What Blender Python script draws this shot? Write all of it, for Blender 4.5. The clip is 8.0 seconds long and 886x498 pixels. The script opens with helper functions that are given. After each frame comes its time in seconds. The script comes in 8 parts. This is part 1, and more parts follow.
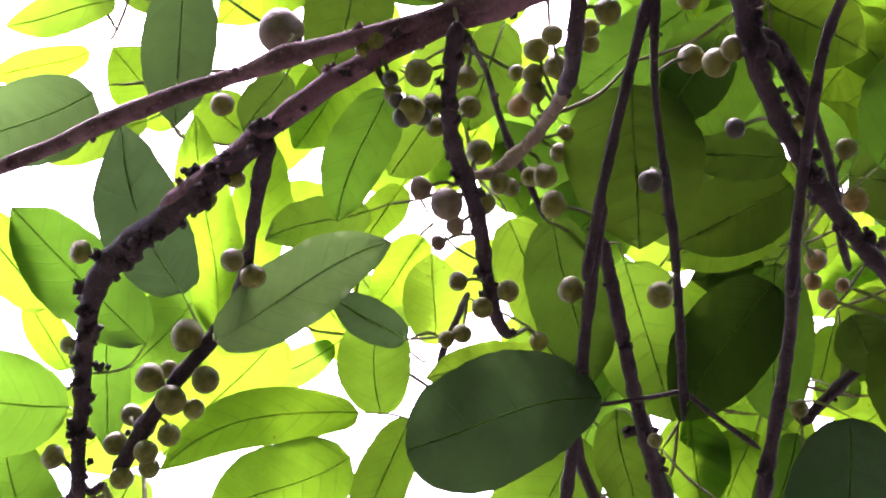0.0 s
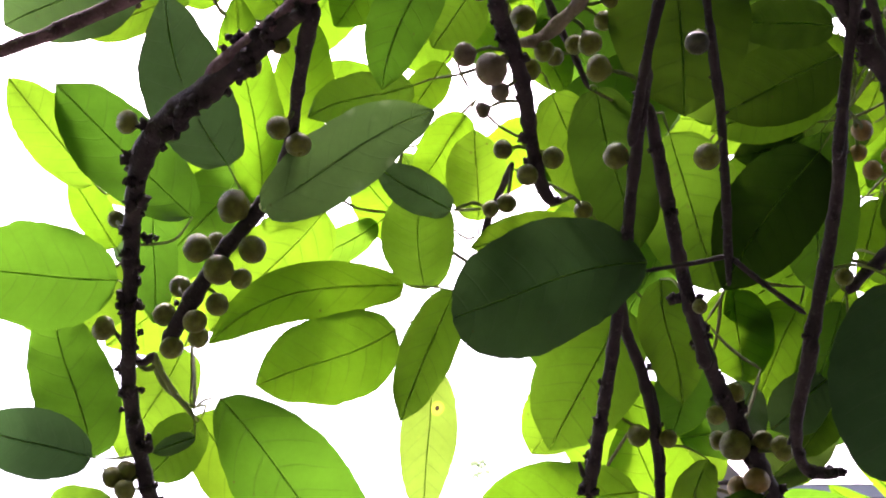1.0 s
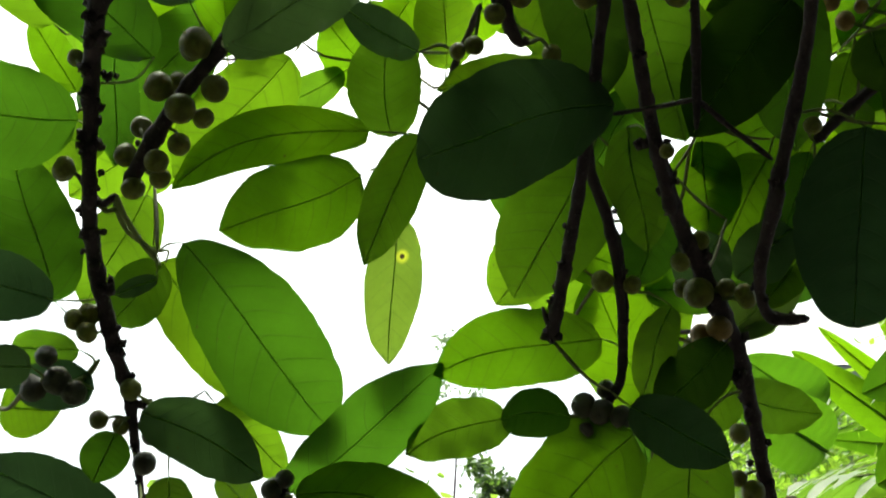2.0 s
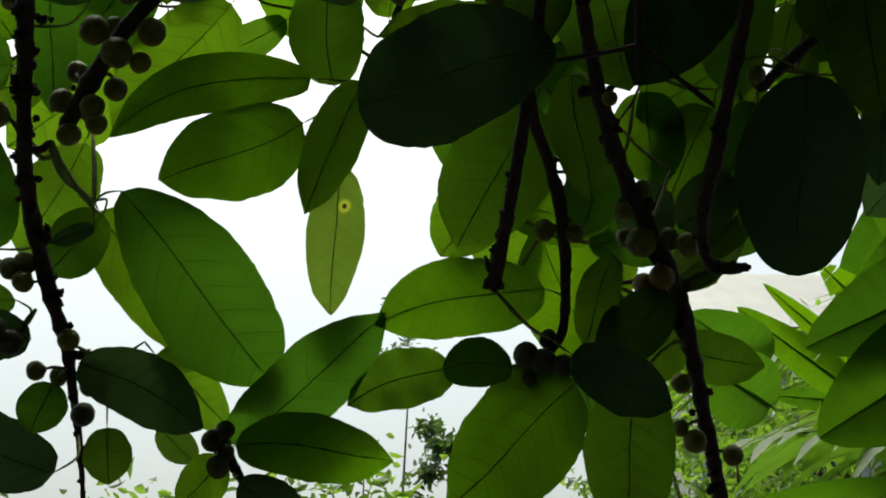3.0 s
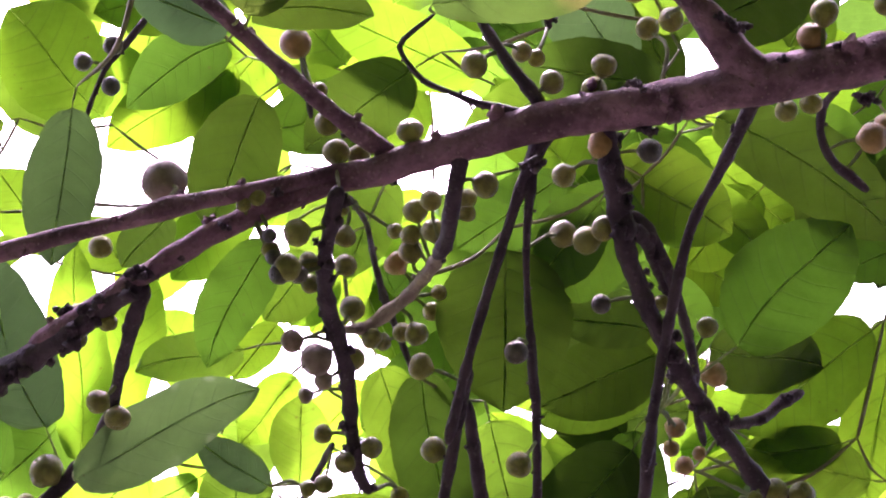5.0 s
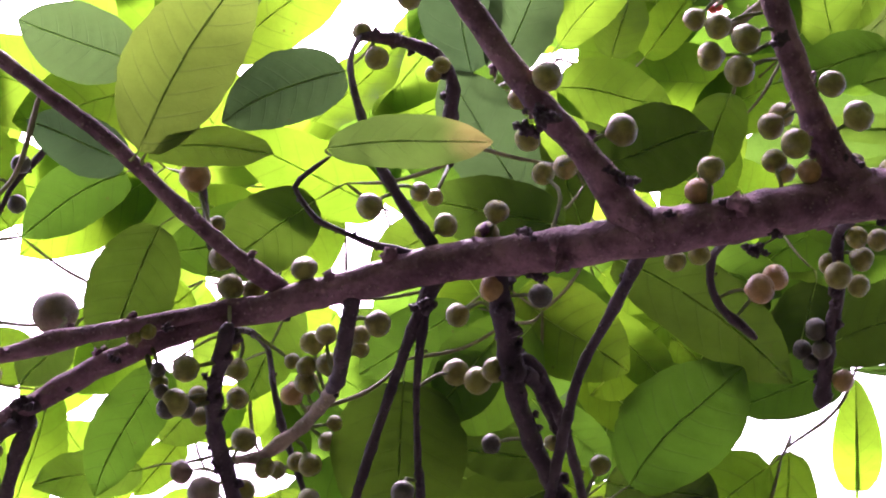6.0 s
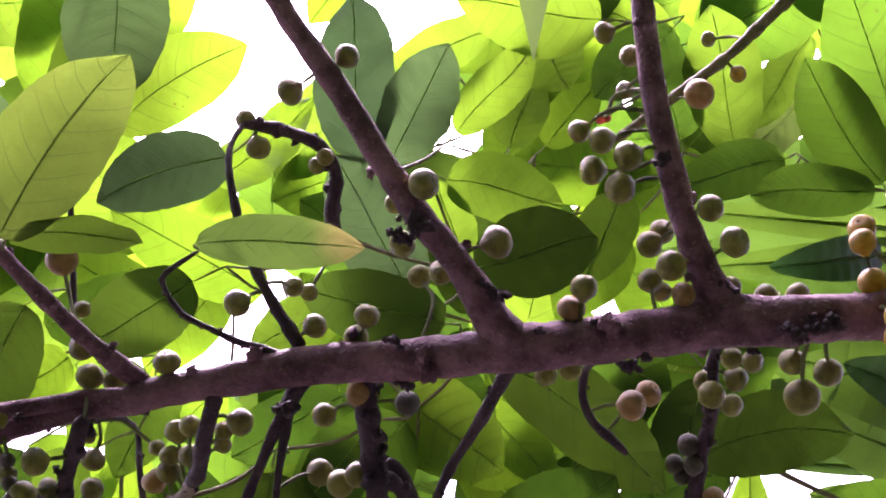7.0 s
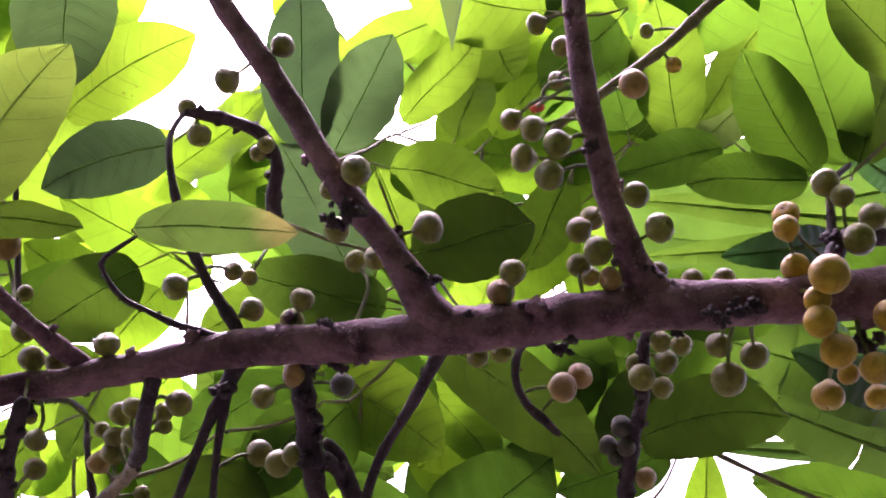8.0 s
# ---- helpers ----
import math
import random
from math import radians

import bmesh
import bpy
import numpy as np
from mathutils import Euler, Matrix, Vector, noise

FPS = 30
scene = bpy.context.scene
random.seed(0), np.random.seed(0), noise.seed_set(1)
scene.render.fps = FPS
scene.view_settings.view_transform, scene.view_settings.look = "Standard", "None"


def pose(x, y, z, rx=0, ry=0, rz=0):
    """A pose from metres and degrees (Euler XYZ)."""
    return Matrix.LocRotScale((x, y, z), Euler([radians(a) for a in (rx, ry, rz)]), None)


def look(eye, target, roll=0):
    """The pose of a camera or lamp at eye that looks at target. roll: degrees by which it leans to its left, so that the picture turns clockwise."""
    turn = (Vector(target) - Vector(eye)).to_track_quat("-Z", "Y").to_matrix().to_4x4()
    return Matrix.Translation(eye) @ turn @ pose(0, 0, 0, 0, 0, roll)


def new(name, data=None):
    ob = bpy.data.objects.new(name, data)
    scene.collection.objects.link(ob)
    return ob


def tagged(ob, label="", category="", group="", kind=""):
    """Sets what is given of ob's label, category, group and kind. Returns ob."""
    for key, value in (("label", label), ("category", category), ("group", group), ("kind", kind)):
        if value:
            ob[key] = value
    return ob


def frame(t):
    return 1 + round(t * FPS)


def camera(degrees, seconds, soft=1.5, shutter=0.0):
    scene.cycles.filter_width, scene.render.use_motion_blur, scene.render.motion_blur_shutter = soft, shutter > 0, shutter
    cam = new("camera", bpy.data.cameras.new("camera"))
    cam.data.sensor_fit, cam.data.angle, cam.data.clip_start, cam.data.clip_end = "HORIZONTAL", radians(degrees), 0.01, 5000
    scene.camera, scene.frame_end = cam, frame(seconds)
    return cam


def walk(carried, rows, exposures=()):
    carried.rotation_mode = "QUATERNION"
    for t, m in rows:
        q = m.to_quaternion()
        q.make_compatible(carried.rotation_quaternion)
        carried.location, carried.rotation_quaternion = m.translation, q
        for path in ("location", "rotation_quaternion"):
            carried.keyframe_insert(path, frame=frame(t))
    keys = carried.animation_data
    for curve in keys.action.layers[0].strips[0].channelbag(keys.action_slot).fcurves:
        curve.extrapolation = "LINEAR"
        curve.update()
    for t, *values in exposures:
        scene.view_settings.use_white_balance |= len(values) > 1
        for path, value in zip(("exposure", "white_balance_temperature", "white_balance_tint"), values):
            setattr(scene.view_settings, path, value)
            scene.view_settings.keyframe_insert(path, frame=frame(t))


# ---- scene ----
cam = camera(33.560, 8.0, soft=1.9, shutter=0.15)
PATH = [
    (0.0, pose(0.0000, 0.0000, 1.6000, 118.000, 0.000, -0.000)),
    (0.5, pose(-0.0037, 0.0055, 1.5899, 116.179, -0.423, 1.217)),
    (1.0, pose(-0.0060, 0.0089, 1.5772, 114.449, -0.215, 1.416)),
    (1.5, pose(-0.0039, 0.0231, 1.5717, 112.203, -0.534, 0.714)),
    (2.0, pose(-0.0019, 0.0256, 1.5594, 109.788, -0.400, 0.159)),
    (2.2, pose(-0.0004, 0.0264, 1.5532, 108.463, -0.222, 0.240)),
    (3.3, pose(0.0058, 0.0374, 1.5533, 108.352, 0.094, -2.142)),
    (3.5, pose(0.0066, 0.0299, 1.5641, 110.495, 0.009, -2.157)),
    (4.0, pose(0.0039, 0.0090, 1.5872, 114.852, -0.389, -3.039)),
    (4.5, pose(0.0012, -0.0104, 1.6002, 118.980, -0.647, -3.732)),
    (5.0, pose(0.0062, -0.0296, 1.6191, 122.163, -1.122, -5.824)),
    (5.2, pose(0.0094, -0.0336, 1.6223, 122.845, -0.893, -6.201)),
    (6.3, pose(0.0472, -0.0634, 1.6612, 125.708, -2.003, -9.528)),
    (6.5, pose(0.0544, -0.0641, 1.6745, 125.754, -2.262, -10.330)),
    (7.0, pose(0.0662, -0.0774, 1.6893, 126.459, -2.771, -12.372)),
    (7.5, pose(0.0786, -0.0956, 1.6811, 126.747, -2.528, -12.229)),
    (8.0, pose(0.0926, -0.0977, 1.6749, 126.214, -2.505, -12.843)),
]
walk(cam, PATH, [(0.0, 3.78, 6000, 46), (0.5, 3.2, 6100, 38), (1.0, 3.1, 6200, 30), (1.6, 2.42, 6500, 4), (2.1, 1.58, 6500, -8), (2.7, 0.7, 6500, -8), (3.3, 0.35, 6500, -6), (3.5, 0.45, 6500, -4), (3.7, 1.3, 6500, 0), (3.9, 2.72, 6400, 14), (4.1, 3.6, 6200, 28), (4.5, 3.85, 6000, 46), (5.0, 3.75, 5900, 56), (6.5, 3.52, 5900, 58), (8.0, 3.4, 6000, 56)])

# ---- light ----
world = bpy.data.worlds.new("sky")
scene.world = world
world.use_nodes = True
wn = world.node_tree.nodes
sky_node = wn.new("ShaderNodeTexSky")
sky_node.sky_type = "NISHITA"
sky_node.sun_disc = False
sky_node.sun_elevation = radians(64)
sky_node.sun_rotation = radians(-8)
sky_node.air_density, sky_node.dust_density, sky_node.ozone_density = 0.7, 9.0, 1.0
world.node_tree.links.new(sky_node.outputs[0], wn["Background"].inputs[0])
wn["Background"].inputs[1].default_value = 0.15

sun = new("sun", bpy.data.lights.new("sun", "SUN"))
sun.data.energy, sun.data.angle, sun.data.color = 1.5, radians(12), (1.0, 0.96, 0.88)
sun.matrix_world = look((-1.5, 11, 24), (0, 0.8, 2))


# ---- materials ----
def material(name):
    m = bpy.data.materials.new(name)
    m.use_nodes = True
    m.node_tree.nodes.clear()
    return m, m.node_tree.nodes, m.node_tree.links


def node(nodes, links, kind, socket_values=(), **settings):
    n = nodes.new(kind)
    for key, value in settings.items():
        setattr(n, key, value)
    for key, value in socket_values:
        if isinstance(value, bpy.types.NodeSocket):
            links.new(value, n.inputs[key])
        else:
            n.inputs[key].default_value = value
    return n


def calc(nodes, links, op, a, b=0.0, clamp=False):
    return node(nodes, links, "ShaderNodeMath", ((0, a), (1, b)), operation=op, use_clamp=clamp).outputs[0]


def blend(nodes, links, fac, a, b, mode="MIX"):
    return node(nodes, links, "ShaderNodeMix", ((0, fac), (6, a), (7, b)), data_type="RGBA", blend_type=mode).outputs[2]


def ramp(nodes, links, value, low, high):
    return node(nodes, links, "ShaderNodeMapRange", ((0, value), (1, low), (2, high)), interpolation_type="SMOOTHSTEP").outputs[0]


def rgb(r, g, b):
    return (r, g, b, 1.0)


def leaf_material(name, face, glow, vein_face, through_share, ribs=8.0, spots=0.0, tip=None, pits=0.0):
    """A leaf blade: its face and the light that comes through it, with ribs, a fine net and blotches."""
    m, n, l = material(name)
    uv = node(n, l, "ShaderNodeUVMap", uv_map="blade").outputs[0]
    parts = node(n, l, "ShaderNodeSeparateXYZ", ((0, uv),))
    u, v = parts.outputs[0], calc(n, l, "ABSOLUTE", parts.outputs[1])
    rnd = node(n, l, "ShaderNodeObjectInfo").outputs["Random"]
    geo = node(n, l, "ShaderNodeTexCoord").outputs["Object"]
    warp = node(n, l, "ShaderNodeTexNoise", (("Vector", geo), ("Scale", 30.0), ("Detail", 2.0))).outputs[0]
    # side ribs leave the midrib and sweep towards the tip
    sweep = calc(n, l, "MULTIPLY", calc(n, l, "POWER", v, 1.35), 0.20)
    along = calc(n, l, "SUBTRACT", u, sweep)
    along = calc(n, l, "ADD", along, calc(n, l, "MULTIPLY", warp, 0.035))
    side = calc(n, l, "GREATER_THAN", parts.outputs[1], 0.0)
    along = calc(n, l, "ADD", along, calc(n, l, "MULTIPLY", side, 0.045))
    phase = calc(n, l, "FRACT", calc(n, l, "MULTIPLY", along, ribs))
    dist = calc(n, l, "ABSOLUTE", calc(n, l, "SUBTRACT", phase, 0.5))
    thick = calc(n, l, "SUBTRACT", 0.085, calc(n, l, "MULTIPLY", v, 0.06))
    rib = calc(n, l, "SUBTRACT", 1.0, node(n, l, "ShaderNodeMapRange", ((0, dist), (1, 0.0), (2, thick)), interpolation_type="SMOOTHSTEP").outputs[0])
    rib = calc(n, l, "MULTIPLY", rib, ramp(n, l, calc(n, l, "SUBTRACT", 1.0, v), 0.0, 0.35))
    mid = calc(n, l, "SUBTRACT", 1.0, ramp(n, l, v, 0.003, 0.022))
    net = node(n, l, "ShaderNodeTexVoronoi", (("Vector", geo), ("Scale", 190.0)), feature="DISTANCE_TO_EDGE").outputs[0]
    net = calc(n, l, "SUBTRACT", 1.0, ramp(n, l, net, 0.0, 0.09))
    vein = calc(n, l, "MAXIMUM", calc(n, l, "MULTIPLY", rib, 0.95), mid)
    vein = calc(n, l, "MAXIMUM", vein, calc(n, l, "MULTIPLY", net, 0.16))
    # blotches, paler between the ribs, one leaf unlike the next
    big = node(n, l, "ShaderNodeTexNoise", (("Vector", geo), ("Scale", 22.0), ("Detail", 3.0))).outputs[0]
    fine = node(n, l, "ShaderNodeTexNoise", (("Vector", geo), ("Scale", 260.0), ("Detail", 3.0))).outputs[0]
    cloud = node(n, l, "ShaderNodeTexNoise", (("Vector", geo), ("Scale", 70.0), ("Detail", 4.0), ("Roughness", 0.6))).outputs[0]
    vary = calc(n, l, "ADD", 0.52, calc(n, l, "MULTIPLY", big, 0.46))
    vary = calc(n, l, "ADD", vary, calc(n, l, "MULTIPLY", cloud, 0.26))
    vary = calc(n, l, "ADD", vary, calc(n, l, "MULTIPLY", fine, 0.14))
    vary = calc(n, l, "ADD", vary, calc(n, l, "MULTIPLY", calc(n, l, "SUBTRACT", rnd, 0.5), 0.34))
    grey = node(n, l, "ShaderNodeCombineColor", ((0, vary), (1, vary), (2, vary))).outputs[0]
    hue = blend(n, l, rnd, glow, rgb(glow[0] * 1.15, glow[1] * 1.02, glow[2] * 0.7))
    light = blend(n, l, 1.0, hue, grey, "MULTIPLY")
    light = blend(n, l, calc(n, l, "MULTIPLY", vein, 0.46), light, rgb(glow[0] * 0.25, glow[1] * 0.28, glow[2] * 0.4))
    front = blend(n, l, 1.0, face, grey, "MULTIPLY")
    front = blend(n, l, calc(n, l, "MULTIPLY", vein, 0.35), front, vein_face)
    speck = node(n, l, "ShaderNodeTexVoronoi", (("Vector", geo), ("Scale", 95.0), ("Randomness", 1.0))).outputs[0]
    speck = calc(n, l, "MULTIPLY", calc(n, l, "SUBTRACT", 1.0, ramp(n, l, speck, 0.05, 0.13)), ramp(n, l, big, 0.52, 0.62))
    light, front = blend(n, l, calc(n, l, "MULTIPLY", speck, 0.75), light, rgb(0.05, 0.05, 0.015)), blend(n, l, speck, front, rgb(0.05, 0.04, 0.02))
    if spots:
        where = node(n, l, "ShaderNodeTexVoronoi", (("Vector", geo), ("Scale", 55.0))).outputs[0]
        patch = calc(n, l, "SUBTRACT", 1.0, ramp(n, l, where, 0.10, 0.34))
        patch = calc(n, l, "MULTIPLY", patch, ramp(n, l, big, 0.45, 0.6))
        light = blend(n, l, calc(n, l, "MULTIPLY", patch, spots), light, rgb(0.12, 0.16, 0.09))
        front = blend(n, l, calc(n, l, "MULTIPLY", patch, spots), front, rgb(0.17, 0.19, 0.13))
    if pits:
        where = node(n, l, "ShaderNodeTexVoronoi", (("Vector", geo), ("Scale", 48.0))).outputs[0]
        ring = calc(n, l, "MULTIPLY", calc(n, l, "SUBTRACT", 1.0, ramp(n, l, where, 0.12, 0.3)), calc(n, l, "SUBTRACT", 1.0, ramp(n, l, u, 0.35, 0.5)))
        core = calc(n, l, "MULTIPLY", calc(n, l, "SUBTRACT", 1.0, ramp(n, l, where, 0.07, 0.12)), calc(n, l, "SUBTRACT", 1.0, ramp(n, l, u, 0.35, 0.5)))
        light, front = blend(n, l, ring, light, rgb(0.45, 0.5, 0.04)), blend(n, l, ring, front, rgb(0.3, 0.32, 0.06))
        light, front = blend(n, l, core, light, rgb(0.02, 0.015, 0.01)), blend(n, l, core, front, rgb(0.05, 0.03, 0.02))
    if tip:
        old = ramp(n, l, calc(n, l, "ADD", u, calc(n, l, "MULTIPLY", calc(n, l, "SUBTRACT", big, 0.5), 0.7)), 0.62, 0.98)
        light, front = blend(n, l, old, light, tip), blend(n, l, old, front, tip)
    height = calc(n, l, "ADD", calc(n, l, "MULTIPLY", vein, 0.7), calc(n, l, "MULTIPLY", fine, 0.25))
    bump = node(n, l, "ShaderNodeBump", (("Strength", 0.35), ("Distance", 0.0006), ("Height", height))).outputs[0]
    shine = node(n, l, "ShaderNodeBsdfPrincipled", (("Base Color", front), ("Roughness", 0.5), ("Normal", bump)))
    shine.inputs["Specular IOR Level"].default_value = 0.22
    lit = node(n, l, "ShaderNodeBsdfTranslucent", (("Color", light), ("Normal", bump)))
    mix = node(n, l, "ShaderNodeMixShader", ((0, through_share), (1, shine.outputs[0]), (2, lit.outputs[0])))
    node(n, l, "ShaderNodeOutputMaterial", ((0, mix.outputs[0]),))
    return m


# five tones of one leaf: shade and sunlight are put into the colour
LEAF_DEEP_SHADE = leaf_material("leaf_deep_shade", rgb(0.039, 0.057, 0.038), rgb(0.026, 0.060, 0.018), rgb(0.10, 0.13, 0.08), 0.5)
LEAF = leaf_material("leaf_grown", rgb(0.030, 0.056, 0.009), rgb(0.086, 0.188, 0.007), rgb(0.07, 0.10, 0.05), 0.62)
LEAF_HALF_SHADE = leaf_material("leaf_half_shade", rgb(0.030, 0.060, 0.010), rgb(0.045, 0.124, 0.006), rgb(0.07, 0.10, 0.05), 0.58)
LEAF_SHADE = leaf_material("leaf_shaded", rgb(0.028, 0.046, 0.009), rgb(0.027, 0.063, 0.004), rgb(0.05, 0.08, 0.03), 0.58)
LEAF_LIT = leaf_material("leaf_lit", rgb(0.032, 0.062, 0.008), rgb(0.090, 0.205, 0.004), rgb(0.08, 0.12, 0.05), 0.66)
LEAF_SPOTTED = leaf_material("leaf_spotted", rgb(0.07, 0.10, 0.065), rgb(0.065, 0.125, 0.03), rgb(0.10, 0.15, 0.07), 0.5, spots=0.8)
LEAF_ENDING = leaf_material("leaf_yellow_tip", rgb(0.036, 0.056, 0.024), rgb(0.036, 0.078, 0.012), rgb(0.08, 0.11, 0.05), 0.5, tip=rgb(0.12, 0.115, 0.03))
LEAF_PITTED = leaf_material("leaf_with_pits", rgb(0.06, 0.10, 0.03), rgb(0.10, 0.178, 0.022), rgb(0.10, 0.15, 0.05), 0.55, pits=1.0)
# plain, shaded and sunlit banana blades differ by light put into their colour
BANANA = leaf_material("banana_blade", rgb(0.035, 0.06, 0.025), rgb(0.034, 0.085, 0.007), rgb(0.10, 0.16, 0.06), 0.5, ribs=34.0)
BANANA_SHADE = leaf_material("shaded_banana_blade", rgb(0.03, 0.05, 0.025), rgb(0.012, 0.046, 0.008), rgb(0.04, 0.07, 0.03), 0.5, ribs=34.0)
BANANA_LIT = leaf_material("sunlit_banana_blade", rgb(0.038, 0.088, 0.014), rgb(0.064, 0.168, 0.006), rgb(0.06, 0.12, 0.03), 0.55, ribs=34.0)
LEAF_PALE = leaf_material("leaf_pale", rgb(0.06, 0.085, 0.035), rgb(0.078, 0.14, 0.018), rgb(0.08, 0.11, 0.05), 0.5)
BLADE = leaf_material("palm_blade", rgb(0.07, 0.14, 0.03), rgb(0.13, 0.26, 0.02), rgb(0.10, 0.16, 0.05), 0.5, ribs=2.0)


def bark_material(name, low, high, dust):
    m, n, l = material(name)
    geo = node(n, l, "ShaderNodeTexCoord").outputs["Object"]
    coarse = node(n, l, "ShaderNodeTexNoise", (("Vector", geo), ("Scale", 55.0), ("Detail", 6.0), ("Roughness", 0.65))).outputs[0]
    fine = node(n, l, "ShaderNodeTexNoise", (("Vector", geo), ("Scale", 420.0), ("Detail", 4.0))).outputs[0]
    dots = node(n, l, "ShaderNodeTexVoronoi", (("Vector", geo), ("Scale", 260.0))).outputs[0]
    dots = calc(n, l, "SUBTRACT", 1.0, ramp(n, l, dots, 0.12, 0.3))
    colour = blend(n, l, ramp(n, l, coarse, 0.33, 0.68), low, high)
    colour = blend(n, l, calc(n, l, "MULTIPLY", dots, 0.4), colour, dust)
    colour = blend(n, l, calc(n, l, "MULTIPLY", fine, 0.35), colour, rgb(low[0] * 0.5, low[1] * 0.5, low[2] * 0.5))
    height = calc(n, l, "ADD", coarse, calc(n, l, "MULTIPLY", fine, 0.4))
    height = calc(n, l, "ADD", height, calc(n, l, "MULTIPLY", dots, 0.4))
    bump = node(n, l, "ShaderNodeBump", (("Strength", 1.0), ("Distance", 0.0022), ("Height", height))).outputs[0]
    b = node(n, l, "ShaderNodeBsdfPrincipled", (("Base Color", colour), ("Roughness", 0.75), ("Specular IOR Level", 0.2), ("Normal", bump)))
    node(n, l, "ShaderNodeOutputMaterial", ((0, b.outputs[0]),))
    return m


BARK = bark_material("bark", rgb(0.066, 0.030, 0.048), rgb(0.22, 0.115, 0.16), rgb(0.27, 0.19, 0.19))
BARK_DARK = bark_material("bark_of_twigs", rgb(0.028, 0.017, 0.028), rgb(0.062, 0.040, 0.056), rgb(0.10, 0.075, 0.09))
BARK_PALE = bark_material("pale_young_bark", rgb(0.16, 0.12, 0.10), rgb(0.34, 0.27, 0.22), rgb(0.42, 0.36, 0.30))
GREEN_BARK = bark_material("olive_young_bark", rgb(0.09, 0.085, 0.04), rgb(0.18, 0.16, 0.09), rgb(0.25, 0.22, 0.14))
STALK = bark_material("green_stalk", rgb(0.13, 0.16, 0.05), rgb(0.22, 0.25, 0.09), rgb(0.24, 0.23, 0.12))


def rib_material():
    m, n, l = material("leaf_rib")
    geo = node(n, l, "ShaderNodeTexCoord").outputs["Object"]
    a = node(n, l, "ShaderNodeTexNoise", (("Vector", geo), ("Scale", 120.0), ("Detail", 3.0))).outputs[0]
    colour = blend(n, l, a, rgb(0.09, 0.13, 0.04), rgb(0.15, 0.19, 0.07))
    b = node(n, l, "ShaderNodeBsdfPrincipled", (("Base Color", colour), ("Roughness", 0.5)))
    t = node(n, l, "ShaderNodeBsdfTranslucent", (("Color", rgb(0.30, 0.44, 0.09)),))
    mix = node(n, l, "ShaderNodeMixShader", ((0, 0.8), (1, b.outputs[0]), (2, t.outputs[0])))
    node(n, l, "ShaderNodeOutputMaterial", ((0, mix.outputs[0]),))
    return m


RIB = rib_material()


def fig_material(name, low, high, fleck):
    m, n, l = material(name)
    geo = node(n, l, "ShaderNodeTexCoord").outputs["Object"]
    rnd = node(n, l, "ShaderNodeObjectInfo").outputs["Random"]
    place = node(n, l, "ShaderNodeVectorMath", ((0, geo), (1, node(n, l, "ShaderNodeCombineXYZ", ((0, calc(n, l, "MULTIPLY", rnd, 37.0)),)).outputs[0])), operation="ADD").outputs[0]
    big = node(n, l, "ShaderNodeTexNoise", (("Vector", place), ("Scale", 1.6), ("Detail", 4.0))).outputs[0]
    fine = node(n, l, "ShaderNodeTexNoise", (("Vector", place), ("Scale", 14.0), ("Detail", 4.0))).outputs[0]
    dots = node(n, l, "ShaderNodeTexVoronoi", (("Vector", place), ("Scale", 9.0))).outputs[0]
    dots = calc(n, l, "SUBTRACT", 1.0, ramp(n, l, dots, 0.08, 0.24))
    tone = calc(n, l, "ADD", ramp(n, l, big, 0.35, 0.65), calc(n, l, "MULTIPLY", calc(n, l, "SUBTRACT", rnd, 0.5), 0.8), clamp=True)
    colour = blend(n, l, tone, low, high)
    colour = blend(n, l, calc(n, l, "MULTIPLY", dots, 0.55), colour, fleck)
    colour = blend(n, l, calc(n, l, "MULTIPLY", ramp(n, l, fine, 0.55, 0.75), 0.4), colour, rgb(low[0] * 0.5, low[1] * 0.45, low[2] * 0.4))
    bump = node(n, l, "ShaderNodeBump", (("Strength", 0.35), ("Distance", 0.05), ("Height", calc(n, l, "ADD", fine, calc(n, l, "MULTIPLY", dots, 0.5))))).outputs[0]
    b = node(n, l, "ShaderNodeBsdfPrincipled", (("Base Color", colour), ("Roughness", 0.5), ("Specular IOR Level", 0.28), ("Normal", bump), ("Sheen Weight", 0.15), ("Sheen Roughness", 0.25), ("Sheen Tint", (1.0, 0.95, 0.75, 1.0)), ("Subsurface Weight", 0.3), ("Subsurface Radius", (1.0, 0.7, 0.35)), ("Subsurface Scale", 0.004)))
    node(n, l, "ShaderNodeOutputMaterial", ((0, b.outputs[0]),))
    return m


FIG_SKIN = {
    "green": fig_material("fig_skin_green", rgb(0.098, 0.096, 0.015), rgb(0.165, 0.165, 0.028), rgb(0.24, 0.22, 0.065)),
    "orange": fig_material("fig_skin_orange", rgb(0.19, 0.115, 0.034), rgb(0.27, 0.165, 0.056), rgb(0.33, 0.23, 0.10)),
    "yellow": fig_material("fig_skin_yellow", rgb(0.26, 0.155, 0.005), rgb(0.38, 0.24, 0.010), rgb(0.42, 0.30, 0.04)),
    "brown": fig_material("fig_skin_brown", rgb(0.12, 0.085, 0.062), rgb(0.18, 0.13, 0.10), rgb(0.22, 0.17, 0.13)),
    # near-black skin: the shade on silhouetted clusters is put into the colour
    "dark": fig_material("fig_skin_shaded", rgb(0.034, 0.030, 0.026), rgb(0.060, 0.053, 0.040), rgb(0.085, 0.075, 0.055)),
}


